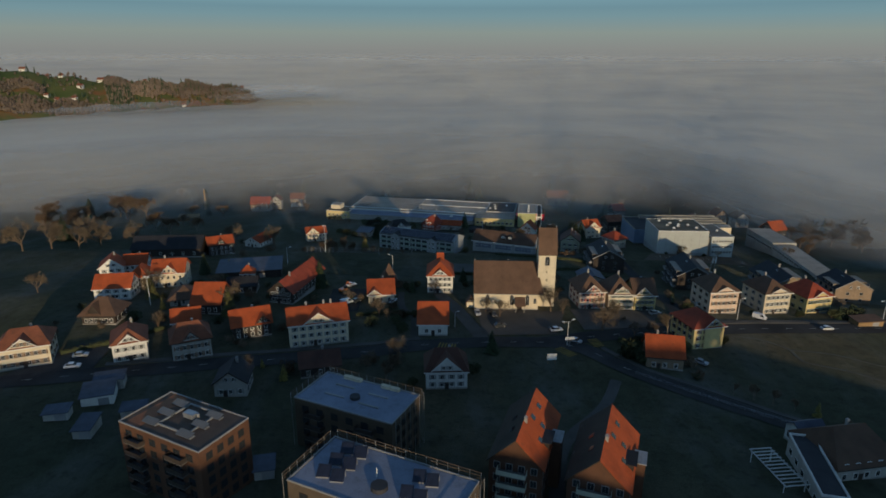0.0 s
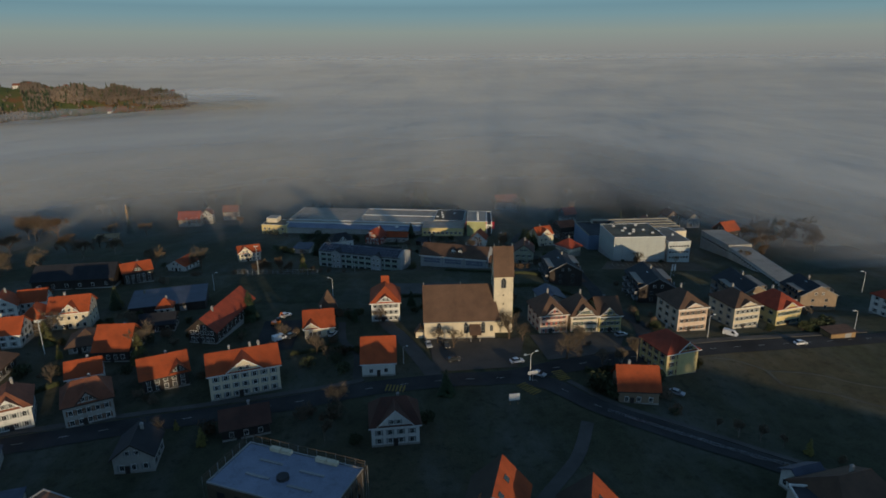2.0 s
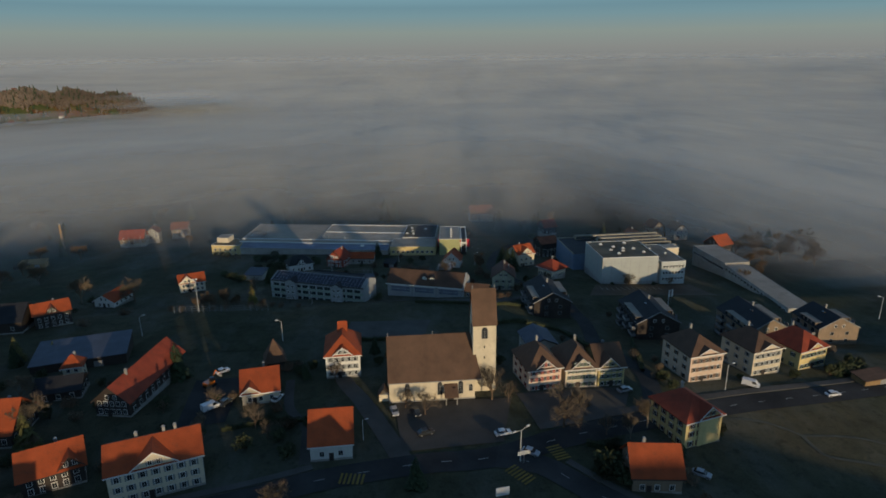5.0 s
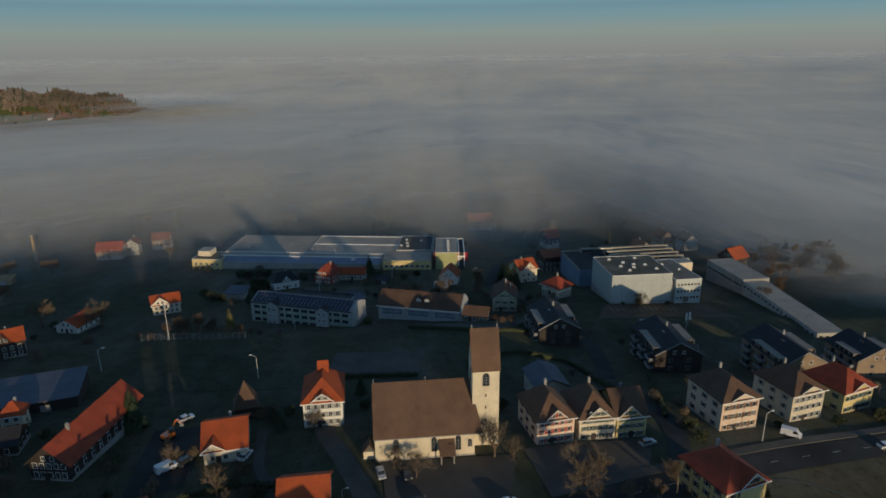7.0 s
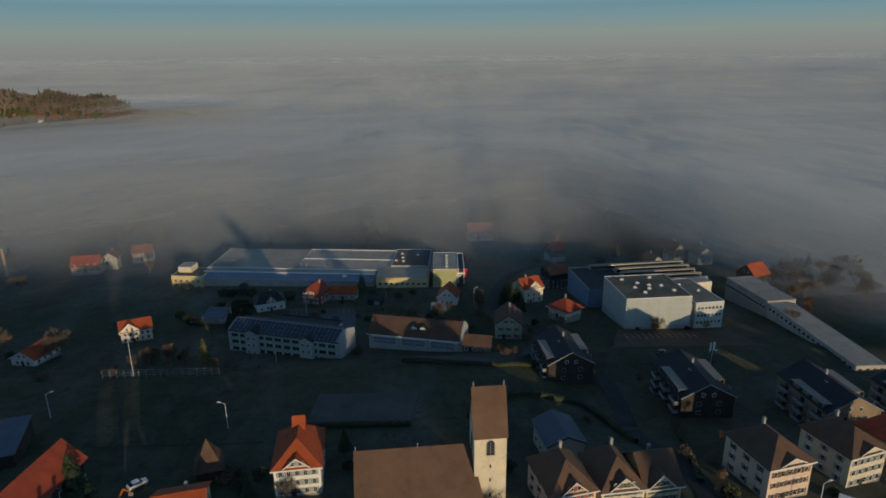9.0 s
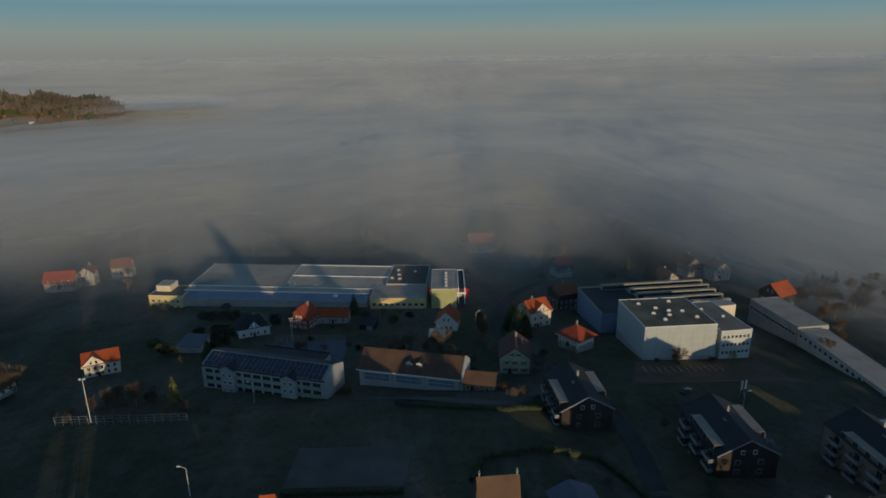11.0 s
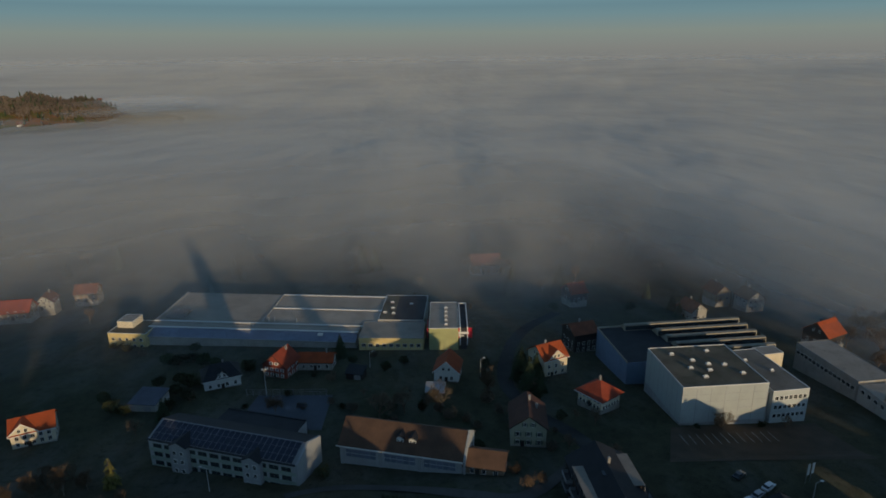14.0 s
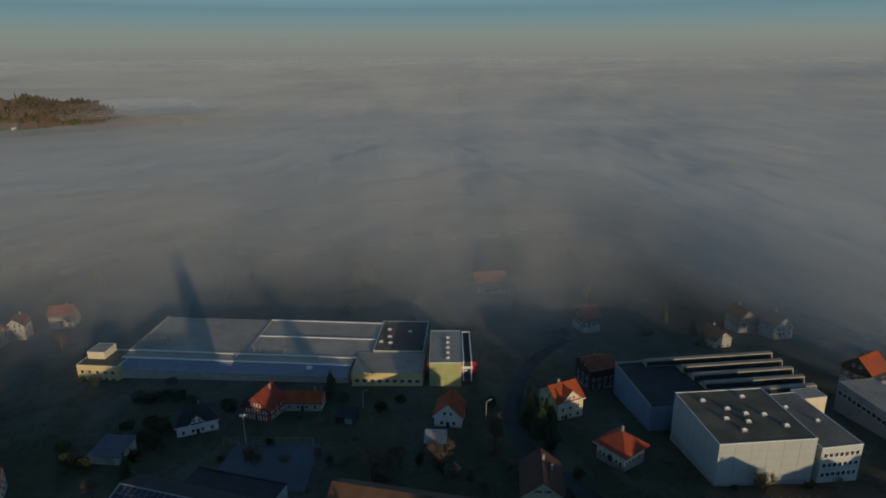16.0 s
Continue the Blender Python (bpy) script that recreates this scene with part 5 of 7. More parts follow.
p3, W, H = flat_apartments((-28.6, 89.2), (-1.5, 77.0), 14.0, 20.0, RAWBOARD, FROSTROOF, "new apartment block with collectors on its flat roof", 5, trim=GREYTRIM)
for x in (-10, -7.2):
    for y in (-3, 0.6, 4.2):
        collector(p3, x if y < 4 else x, y, H + 0.12, 20, 2.4, 2.2)
for x in (5.5, 8.0):
    for y in (-1.5, 3.0):
        collector(p3, x, y, H + 0.12, 20, 2.2, 2.2)
hatch = part("roof_hatch", Shape().tube((0, 0, 0), (0, 0, 0.8), 1.5, 1.5, 12), DARKROOF, p3, "", (0.5, -2.0, H + 0.12))
part("vent_pipe", Shape().tube((0, 0, 0), (0, 0, 1.8), 0.12, 0.12), PALEPOLE, p3, "", (-1.5, 0.5, H + 0.12))


def scaffold(x, y, z, rz, length, height):
    root = thing("scaffold", x, y, z, rz, "timber and steel scaffold edge round the flat roof", "scaffold", "scaffolds")
    n = max(2, int(length / 2))
    for k in range(n + 1):
        part("post", Shape().tube((0, 0, 0), (0, 0, height), 0.06, 0.06, 5), STEEL, root, "", (-length / 2 + k * length / n, 0, 0))
    for h in (height - 0.1, height - 0.7, height - 1.3):
        part("rail", Shape().box(-length / 2, length / 2, -0.04, 0.04, h, h + 0.12), RAWBOARD, root)


def edge_scaffold(FL, FR, D, top, sides):
    W, rz, mx, my = frame_of(FL, FR, D)
    m = pose(mx, my, 0, 0, 0, rz)
    base = min(g(*FL), g(*FR)) - 1
    for s in sides:
        if s == "l":
            p, a, ln = m @ Vector((-W / 2 - 1.0, 0, 0)), rz + 90, D
        elif s == "r":
            p, a, ln = m @ Vector((W / 2 + 1.0, 0, 0)), rz + 90, D
        elif s == "b":
            p, a, ln = m @ Vector((0, D / 2 + 1.0, 0)), rz, W
        else:
            p, a, ln = m @ Vector((0, -D / 2 - 2.4, 0)), rz, W
        scaffold(p.x, p.y, base, a, ln, top - base + 1.2)


edge_scaffold((-37.4, 127), (-13.6, 116.6), 13.4, 13.3, "lrb")
edge_scaffold((-28.6, 89.2), (-1.5, 77.0), 14.0, 20.0, "lrb")


PALEGREENRAIL = surface("pale_green_rail_panel", (0.50, 0.52, 0.42), vary=0.12)


def gable_apartments(near, far, half, eave, ridge, label):
    L = math.hypot(far[0] - near[0], far[1] - near[1])
    rz = math.degrees(math.atan2(far[1] - near[1], far[0] - near[0])) - 90
    cx, cy = (near[0] + far[0]) / 2, (near[1] + far[1]) / 2
    base = g(cx, cy) - 0.5
    root = thing("apartment_house", cx, cy, base, rz, label, "apartment house", "orange-roofed apartment houses")
    hd, E, R = L / 2, eave - base, ridge - base
    part("wall", Shape().prism("y", -hd, hd, [(-half, -4), (half, -4), (half, E), (0, R - 0.1), (-half, E)]), DARKBRICK, root)
    # left slope gets a darker tile colour that stands in for its shade
    for q, tile in ((-1, SHADETILE), (1, ORANGE)):
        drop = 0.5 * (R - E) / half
        part("roof_slope", Shape().prism("y", -hd - 0.4, hd + 0.4, [(0, R), (0, R + 0.25), (q * (half + 0.5), E - drop + 0.25), (q * (half + 0.5), E - drop)][::q]), tile, root, "tile slope coloured dark as in shade" if q < 0 else "orange tile slope")
    for k in range(4):
        z = 0.8 + k * 2.9
        if z + 1.6 < E + 1.5:
            window_rows(root, "r", half * 2, L, (z,), 6, 1.1, 1.4, None, None, None, GREYTRIM)
            window_rows(root, "l", half * 2, L, (z,), 6, 1.1, 1.4, None, None, None, GREYTRIM)
            balcony(root, -half * 0.1, -hd, z - 0.2, half * 1.1, 1.9, 0, PALEGREENRAIL)
            window_rows(root, "f", half * 2, L, (z,), 4, 1.2, 1.5, None, -half + 0.4, half - 0.4, GREYTRIM)
    sl = (R - E) / half
    for k, (u, v) in enumerate(((0.3, 0.55), (0.62, 0.1), (0.25, 0.05), (0.7, -0.35), (-0.5, 0.1), (-0.4, -0.4))):
        x, y = u * half, v * hd
        zc = R - abs(x) * sl + 0.3
        k2 = part("roof_window", Shape().prism("y", -0.7, 0.7, [(-0.45, 0.45 * sl * (1 if x > 0 else -1)), (0.45, -0.45 * sl * (1 if x > 0 else -1)), (0.45, -0.45 * sl * (1 if x > 0 else -1) + 0.1), (-0.45, 0.45 * sl * (1 if x > 0 else -1) + 0.1)]), GLASS, root, "", (x, y, zc))
    d = part("dormer", Shape().box(half * 0.45, half * 1.02, -2.2, 2.2, E - 1.5, E + 1.6), DARKWOOD, root, "dark clad roof dormer", (0, -hd * 0.15, 0))
    part("dormer_roof", Shape().box(half * 0.25, half * 1.12, -2.5, 2.5, E + 1.6, E + 1.8), SLATE, d)
    bx = part("balcony_tower", Shape().box(half, half + 2.2, -3.6, 0.5, -4, E + 0.8), DARKBRICK, root, "", (0, hd * 0.2, 0))
    part("tower_roof", Shape().box(half - 0.1, half + 2.4, -3.8, 0.7, E + 0.8, E + 1.0), ZINC, bx)
    chimney(root, 0.4, -hd * 0.3, R, 0.9)


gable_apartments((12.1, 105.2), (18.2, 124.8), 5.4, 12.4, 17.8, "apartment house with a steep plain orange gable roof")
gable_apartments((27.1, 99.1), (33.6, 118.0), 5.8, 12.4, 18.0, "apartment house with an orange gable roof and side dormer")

# farm group in the lower east corner
house((84, 117.5), (99, 120.5), 14, 4.6, 9.6, GREYWALL, BROWN, "large house with a brown hipped tile roof", hip=3.5, cols=5, rows=(1.0, 3.6), side="l", side_cols=4, over=0.9, chim=((0.1, 0.2),))
house((83.5, 131), (90, 132.5), 5.5, 4.2, 6.0, SHINGLE, BLUEMETAL, "white annex with a frosted sheet roof", form="x", cols=3, rows=(1.0,), side="l", chim=())
flat_building((74.5, 107), (79.6, 106), 22, 4.6, 0, GREYWALL, DARKROOF, "grey flat-roofed terrace building", "terrace_building", rows=(1.2,), cols=1, side="l", side_cols=5, parapet=0.9)


def pergola(x, y, z, rz, w, d):
    root = thing("pergola", x, y, z, rz, "frosted timber slat pergola roof beside the house", "pergola")
    for k in range(12):
        part("slat", Shape().box(-w / 2, w / 2, -0.08, 0.08, 2.6, 2.8), PALEPOLE, root, "", (0, -d / 2 + k * d / 11, 0))
    for sx in (-1, 1):
        part("beam", Shape().box(-0.08, 0.08, -d / 2, d / 2, 2.4, 2.6), PALEPOLE, root, "", (sx * w * 0.45, 0, 0))
        for sy in (-1, 1):
            part("post", Shape().box(-0.08, 0.08, -0.08, 0.08, -1.0, 2.4), PALEPOLE, root, "", (sx * w * 0.45, sy * d * 0.45, 0))


pergola(71.5, 118.5, g(71.5, 118.5), 8, 5.4, 13)

# sheds
def low_shed(FL, FR, D, h, roof, label, wall=DARKWOOD, rise=1.0, zc=None):
    W, rz, mx, my = frame_of(FL, FR, D)
    z = min(g(*FL), g(*FR)) if zc is None else zc
    root = thing("shed", mx, my, z, rz, label, "shed", "sheds")
    part("wall", Shape().prism("x", -W / 2, W / 2, [(-D / 2, -3), (D / 2, -3), (D / 2, h + rise), (-D / 2, h)]), wall, root)
    part("roof", Shape().prism("x", -W / 2 - 0.4, W / 2 + 0.4, [(-D / 2 - 0.4, h - 0.02), (D / 2 + 0.4, h + rise + 0.02), (D / 2 + 0.4, h + rise + 0.22), (-D / 2 - 0.4, h + 0.18)]), roof, root)
    part("door", Shape().box(-1.3, 1.3, -0.06, 0.02, -0.2, min(2.2, h - 0.3)), GREYTRIM, root, "", (W * 0.2, -D / 2, 0))


low_shed((-102.3, 247.4), (-76.2, 253.6), 17, 3.4, BLUEMETAL, "long low shed with a frosted blue sheet roof", rise=0.6)
low_shed((-63, 372), (-54, 370), 9, 2.8, BLUEMETAL, "small shed with a frosted blue roof", GREYWALL)
low_shed((-97.4, 140.1), (-90.3, 142.9), 8, 2.9, SHEDFROST, "roadside workshop with a frosted flat roof", WHITE, 0.3)
low_shed((-99, 149), (-92, 151.5), 5, 3.0, SHEDFROST, "low shed with a frosted flat roof", GREYWALL, 0.3)
low_shed((-102, 132), (-96.7, 133.4), 4, 2.2, SHEDFROST, "garage with a frosted flat roof", GREYWALL, 0.2)
low_shed((-90.4, 125), (-86.5, 125.6), 7, 2.4, SHEDFROST, "garage with a frosted flat roof", GREYWALL, 0.2)
low_shed((-84.5, 135.5), (-79, 137), 4, 2.4, SHEDFROST, "garage with a frosted flat roof", GREYWALL, 0.2)
low_shed((-43, 112), (-39, 113), 5, 2.4, SHEDFROST, "garage with a frosted flat roof", GREYWALL, 0.2)
low_shed((-197, 421), (-184, 423), 7, 2.6, WOODBEAM, "ochre timber shed before the fog", WOODBEAM, 0.8)
low_shed((148, 213.5), (158, 215), 5, 2.2, BROWN, "low timber roadside shelter", WOODBEAM, 0.5)
low_shed((36, 366), (42, 365), 5, 2.4, ZINC, "small garden shed with a sheet roof")
low_shed((8, 388), (14, 386), 5, 2.4, SLATE, "small garden shed with a dark roof")


def spire_shed(x, y):
    z = g(x, y)
    root = thing("spire_hut", x, y, z, 12, "small hut with a steep brown pyramid roof", "hut")
    part("wall", Shape().box(-2.4, 2.4, -2.4, 2.4, -2, 2.6), DARKWOOD, root)
    s = Shape()
    for k in range(4):
        a, b = [(-3, -3), (3, -3), (3, 3), (-3, 3)][k], [(3, -3), (3, 3), (-3, 3), (-3, -3)][k]
        s.poly((*a, 2.5), (*b, 2.5), (0, 0, 8.2))
    s.poly((-3, 3, 2.5), (3, 3, 2.5), (3, -3, 2.5), (-3, -3, 2.5))
    part("roof", s, BROWN, root)
    root.scale = (1.15, 1.15, 1.2)


spire_shed(-28.0, 243)


def smokestack(x, y):
    root = thing("smokestack", x, y, g(x, y), 0, "slim ochre smokestack rising out of the fog", "chimney")
    part("shaft", Shape().tube((0, 0, -1), (0, 0, 17), 1.0, 0.6, 12), WOODBEAM, root)
    part("rim", Shape().tube((0, 0, 16.6), (0, 0, 17.2), 0.75, 0.75, 12), STONE, root)


smokestack(-205, 490)


# ---------------------------------------------------------------- trees
def bare_tree(name, height, spread, seed, label, bark, twig, levels=4, lean=0.0, dense=5, fine=0.05):
    rnd = random.Random(seed)
    root = thing(name, 0, 0, 0, 0, label, "tree", "trees")
    trunk, crown = Shape(), Shape()

    def grow(p, d, length, r, lev):
        q = p + d * length
        (trunk if lev < 2 else crown).tube(p, q, r, r * 0.62, 6 if lev < 2 else 3, False)
        if lev == levels:
            for _ in range(dense):
                e = (d + Vector((rnd.uniform(-1, 1), rnd.uniform(-1, 1), rnd.uniform(-0.5, 1))) * 0.9).normalized() * length * rnd.uniform(0.6, 1.3)
                s0 = p + d * length * rnd.uniform(0.2, 1)
                w = Vector((rnd.uniform(-1, 1), rnd.uniform(-1, 1), rnd.uniform(-1, 1))).normalized() * fine
                crown.poly(s0 - w, s0 + w, s0 + e)
            return
        n = 4 if lev == 0 else 3
        for k in range(n + (1 if lev else 2)):
            az = rnd.uniform(0, 2 * math.pi)
            tilt = rnd.uniform(0.35, 0.95) * spread
            a = d.orthogonal().normalized()
            a.rotate(Matrix.Rotation(az, 3, d))
            nd = (d * math.cos(tilt) + a * math.sin(tilt) + Vector((0, 0, 0.18))).normalized()
            start = p + d * length * rnd.uniform(0.55, 1.0)
            grow(start, nd, length * rnd.uniform(0.58, 0.8), r * 0.55, lev + 1)

    grow(Vector((0, 0, -0.5)), Vector((lean, 0, 1)).normalized(), height * 0.34, height * 0.022, 0)
    part("trunk", trunk, bark, root)
    part("crown", crown, twig, root)
    return root


def conifer(name, height, radius, seed, label, mat):
    rnd = random.Random(seed)
    root = thing(name, 0, 0, 0, 0, label, "tree", "trees")
    part("trunk", Shape().tube((0, 0, -0.5), (0, 0, height * 0.9), height * 0.02, 0.03, 6), BARK, root)
    c = Shape()
    tiers = int(height * 2.2)
    for k in range(tiers):
        u = k / tiers
        z = height * (0.08 + 0.9 * u)
        rr = radius * (1 - u) ** 0.85 + 0.15
        for j in range(int(9 + 8 * (1 - u))):
            a = rnd.uniform(0, 2 * math.pi)
            ln = rr * rnd.uniform(0.65, 1.1)
            d = Vector((math.cos(a), math.sin(a), 0))
            s = Vector((-math.sin(a), math.cos(a), 0)) * ln * 0.24
            p0 = Vector((0, 0, z)) + d * ln * 0.1
            tip = Vector((0, 0, z - ln * rnd.uniform(0.15, 0.5))) + d * ln
            mid = p0.lerp(tip, 0.6) + Vector((0, 0, ln * 0.1))
            c.poly(p0, mid - s, tip).poly(p0, tip, mid + s).poly(mid - s, tip + Vector((0, 0, -0.12)), mid + s)
    part("crown", c, mat, root)
    return root


def bush(name, height, radius, seed, label, mat, n=420, leaf=0.3, cat="bush"):
    rnd = random.Random(seed)
    root = thing(name, 0, 0, 0, 0, label, cat, "bushes")
    st = Shape()
    for k in range(5):
        a = k * 1.26
        st.tube((0, 0, -0.4), (math.cos(a) * radius * 0.5, math.sin(a) * radius * 0.5, height * 0.7), 0.07, 0.03, 4, False)
    part("stem", st, BARK, root)
    c = Shape()
    lumps = [(Vector((rnd.uniform(-0.5, 0.5) * radius, rnd.uniform(-0.5, 0.5) * radius, height * rnd.uniform(0.35, 0.75))), radius * rnd.uniform(0.4, 0.65)) for _ in range(7)]
    for k in range(n):
        p, r = rnd.choice(lumps)
        d = Vector((rnd.gauss(0, 1), rnd.gauss(0, 1), rnd.gauss(0, 1) * 0.8)).normalized()
        q = p + d * r * rnd.uniform(0.6, 1.05)
        q.z = max(q.z, 0.05)
        a = Vector((rnd.gauss(0, 1), rnd.gauss(0, 1), rnd.gauss(0, 1))).normalized() * leaf * rnd.uniform(0.6, 1.4)
        b = a.orthogonal().normalized() * leaf * 0.5
        c.poly(q - a, q + b, q + a, q - b)
    part("crown", c, mat, root)
    return root


def put(ob, x, y, s=1.0, rz=0.0, z=None, sz=None):
    zz = g(x, y) if z is None else z
    m = pose(x, y, zz, 0, 0, rz) @ Matrix.Diagonal((s, s, sz or s, 1))
    return m


def plant(ob, spots, first=True):
    """Sets the first of the spots with the tree itself and the rest with copies."""
    rnd = random.Random(len(spots))
    for k, (x, y, s) in enumerate(spots):
        m = put(ob, x, y, s * (1.3 if ob.name.startswith("bare_tree") else 1.0), rnd.uniform(0, 360))
        if k == 0:
            keep = m
        else:
            copy_thing(ob, m)
    ob.matrix_world = keep


plant(bare_tree("bare_tree", 9, 1.0, 3, "bare pollarded churchyard tree with brown twigs", BARK, TWIG, dense=4, fine=0.022), [(15.8, 206.8, 0.72), (10.9, 210.6, 0.62), (34.6, 211.6, 1.05), (38.8, 210.0, 0.7), (60.5, 193.8, 0.6), (125.5, 335, 0.7), (146, 334.5, 0.5)])
plant(bare_tree("bare_tree", 13, 1.15, 8, "wide bare winter tree with fine brown branches", BARK, TWIG, dense=7, fine=0.045), [(50.5, 197.4, 0.95), (-82.5, 209, 0.75), (-128, 340, 0.85), (-104, 337, 0.85), (-17.9, 173.6, 0.55), (20, 352, 0.7), (39.7, 354.6, 0.75), (28, 356, 0.6), (-116.5, 222, 0.7), (-62, 162, 0.5), (186, 338, 0.6), (-214, 309, 1.1), (-224, 301, 1.2), (-205, 318, 1.0), (-214, 339, 1.2), (-200, 330, 1.0), (-236, 430, 1.0), (-94, 227, 0.6), (-162, 221, 0.6), (-185, 340, 0.9), (243, 392, 1.2), (252, 380, 1.0), (236, 408, 1.1), (246, 366, 0.9), (261, 400, 1.2)])
plant(bare_tree("bare_tree", 7, 0.95, 21, "small russet winter tree with bare twigs", PALEBARK, TWIGRED, 4, dense=7, fine=0.03), [(57.5, 364.6, 1.4), (-67.5, 320.8, 1.0), (-61, 322.4, 1.05), (-72, 318.5, 0.8), (-56, 324, 0.7), (-14, 363, 0.7), (113, 497, 1.2), (100, 540, 1.6), (80, 545, 1.5), (140, 520, 1.5), (205, 352, 0.8), (212, 362, 0.9), (-180, 372, 1.6), (-196, 386, 1.7), (-168, 384, 1.4), (-120, 478, 1.2)])
plant(bare_tree("birch_tree", 11, 0.7, 33, "slender bare birch with pale bark", PALEBARK, TWIG, 4), [(84, 156.4, 0.5), (88.5, 154.4, 0.5), (93.4, 152.2, 0.4), (79.5, 159.2, 0.4), (72.4, 196.4, 0.9), (66, 192, 0.7), (-20, 160, 0.6)])
plant(conifer("spruce", 11, 3.6, 5, "dense dark green spruce tree", NEEDLE), [(-55.8, 238.2, 1.15), (75.2, 390.8, 0.95), (78.5, 381.2, 1.0), (-49.1, 362.7, 0.8), (11.5, 179.5, 0.75), (73.3, 372.1, 1.2), (71.6, 379, 1.15), (76.5, 368, 0.8), (5.1, 410, 1.0), (94.5, 497, 1.5), (168, 447, 0.8), (172, 462, 0.9), (187, 462, 0.8), (12, 557, 1.8), (20, 562, 1.6), (-261, 424, 1.6), (-111, 256, 0.75), (2.9, 250, 0.6), (-17.6, 233, 0.5), (145, 221, 0.5), (150, 222.5, 0.6), (248, 412, 1.4), (-230, 345, 1.5), (40, 480, 0.9), (-30, 488, 0.8)])
plant(conifer("thuja", 5.5, 1.5, 9, "clipped russet-green conical conifer", LEAFY), [(97.6, 148.9, 0.9), (-50.2, 325, 1.75), (-49.8, 160.3, 1.0), (-58.3, 167.5, 0.6), (-128.5, 233, 1.3), (-102, 262, 1.2), (-40, 391, 0.7), (-106, 206, 0.9)])
plant(conifer("garden_conifer", 9, 3.0, 12, "garden conifer with olive needles coloured as in low sun", LITNEEDLE), [(-80.8, 203.5, 1.15), (-114.8, 216, 1.0), (-112.7, 260.5, 1.05), (5, 413.5, 0.8), (-41, 196.5, 0.4)])
plant(bush("bush", 2.4, 1.8, 4, "rounded dark evergreen garden bush", HEDGE), [(-68.5, 371.5, 1.7), (-64, 369, 1.3), (-56.2, 426, 1.4), (-48.7, 390, 2.0), (-42, 392, 1.7), (-53, 394, 1.6), (23, 395, 1.3), (-33, 223, 1.3), (-18.2, 194, 1.3), (-34, 157.6, 1.2), (-20, 236, 1.1), (-16, 240, 1.0), (4, 240, 1.0), (66, 176.5, 1.6), (74, 184, 1.5), (56, 180, 2.0), (53.5, 177, 1.7), (57.5, 175.5, 1.5), (60, 186.5, 1.6), (143, 221.5, 1.4), (147.5, 222, 1.6), (152, 223, 1.8), (87.5, 220.4, 1.2), (88.9, 191.5, 0.9), (91, 193.5, 1.0), (156, 226, 1.4), (130, 220, 1.0), (112, 219.5, 0.8), (88.6, 215, 1.0), (-14, 206, 1.0), (-21, 201, 1.1), (30, 400, 1.2), (-46, 378, 1.4), (-52, 384, 1.5), (-60, 392, 1.5), (-30, 402, 1.8), (-22, 404, 1.6), (-12, 158, 1.0), (6, 166, 1.2), (-50, 372, 1.3), (118, 337, 0.6), (139, 336, 0.7), (-84, 430, 1.3), (-92, 434, 1.0), (-88, 433, 1.2), (110, 466, 1.6), (150, 462, 1.6)])
plant(bush("shrub", 1.8, 1.5, 14, "leafless brown garden shrub", TWIG, 460, 0.16), [(-19.3, 169.6, 2.4), (55.8, 361, 2.1), (126.5, 337.3, 1.7), (42, 350.6, 2.0), (46.7, 347, 1.5), (39, 356, 1.6), (-32, 439, 1.6), (-76, 424, 1.5), (-44, 228, 1.0), (-37, 222, 1.2), (86, 222, 1.1), (90, 228, 1.1), (92, 234, 1.1), (60, 207, 0.8), (-76, 310, 1.3), (-64, 311, 1.2), (-44, 311, 1.2), (-36, 309, 1.2), (-28, 307, 1.1), (-96, 200, 0.9), (24, 350, 1.3), (50, 342, 1.2), (120, 300, 1.2), (99, 292, 1.2), (70, 262, 1.0), (-6, 166, 0.9), (18, 408, 1.4), (88, 142, 1.0), (103, 145, 1.0)])


def footprints():
    out = []
    for ob in bpy.data.objects:
        if ob.parent and ob.name.split(".")[0] == "wall":
            m = ob.parent.matrix_world
            c = [m @ v.co for v in ob.data.vertices]
            out.append((min(p.x for p in c), max(p.x for p in c), min(p.y for p in c), max(p.y for p in c)))
    return out


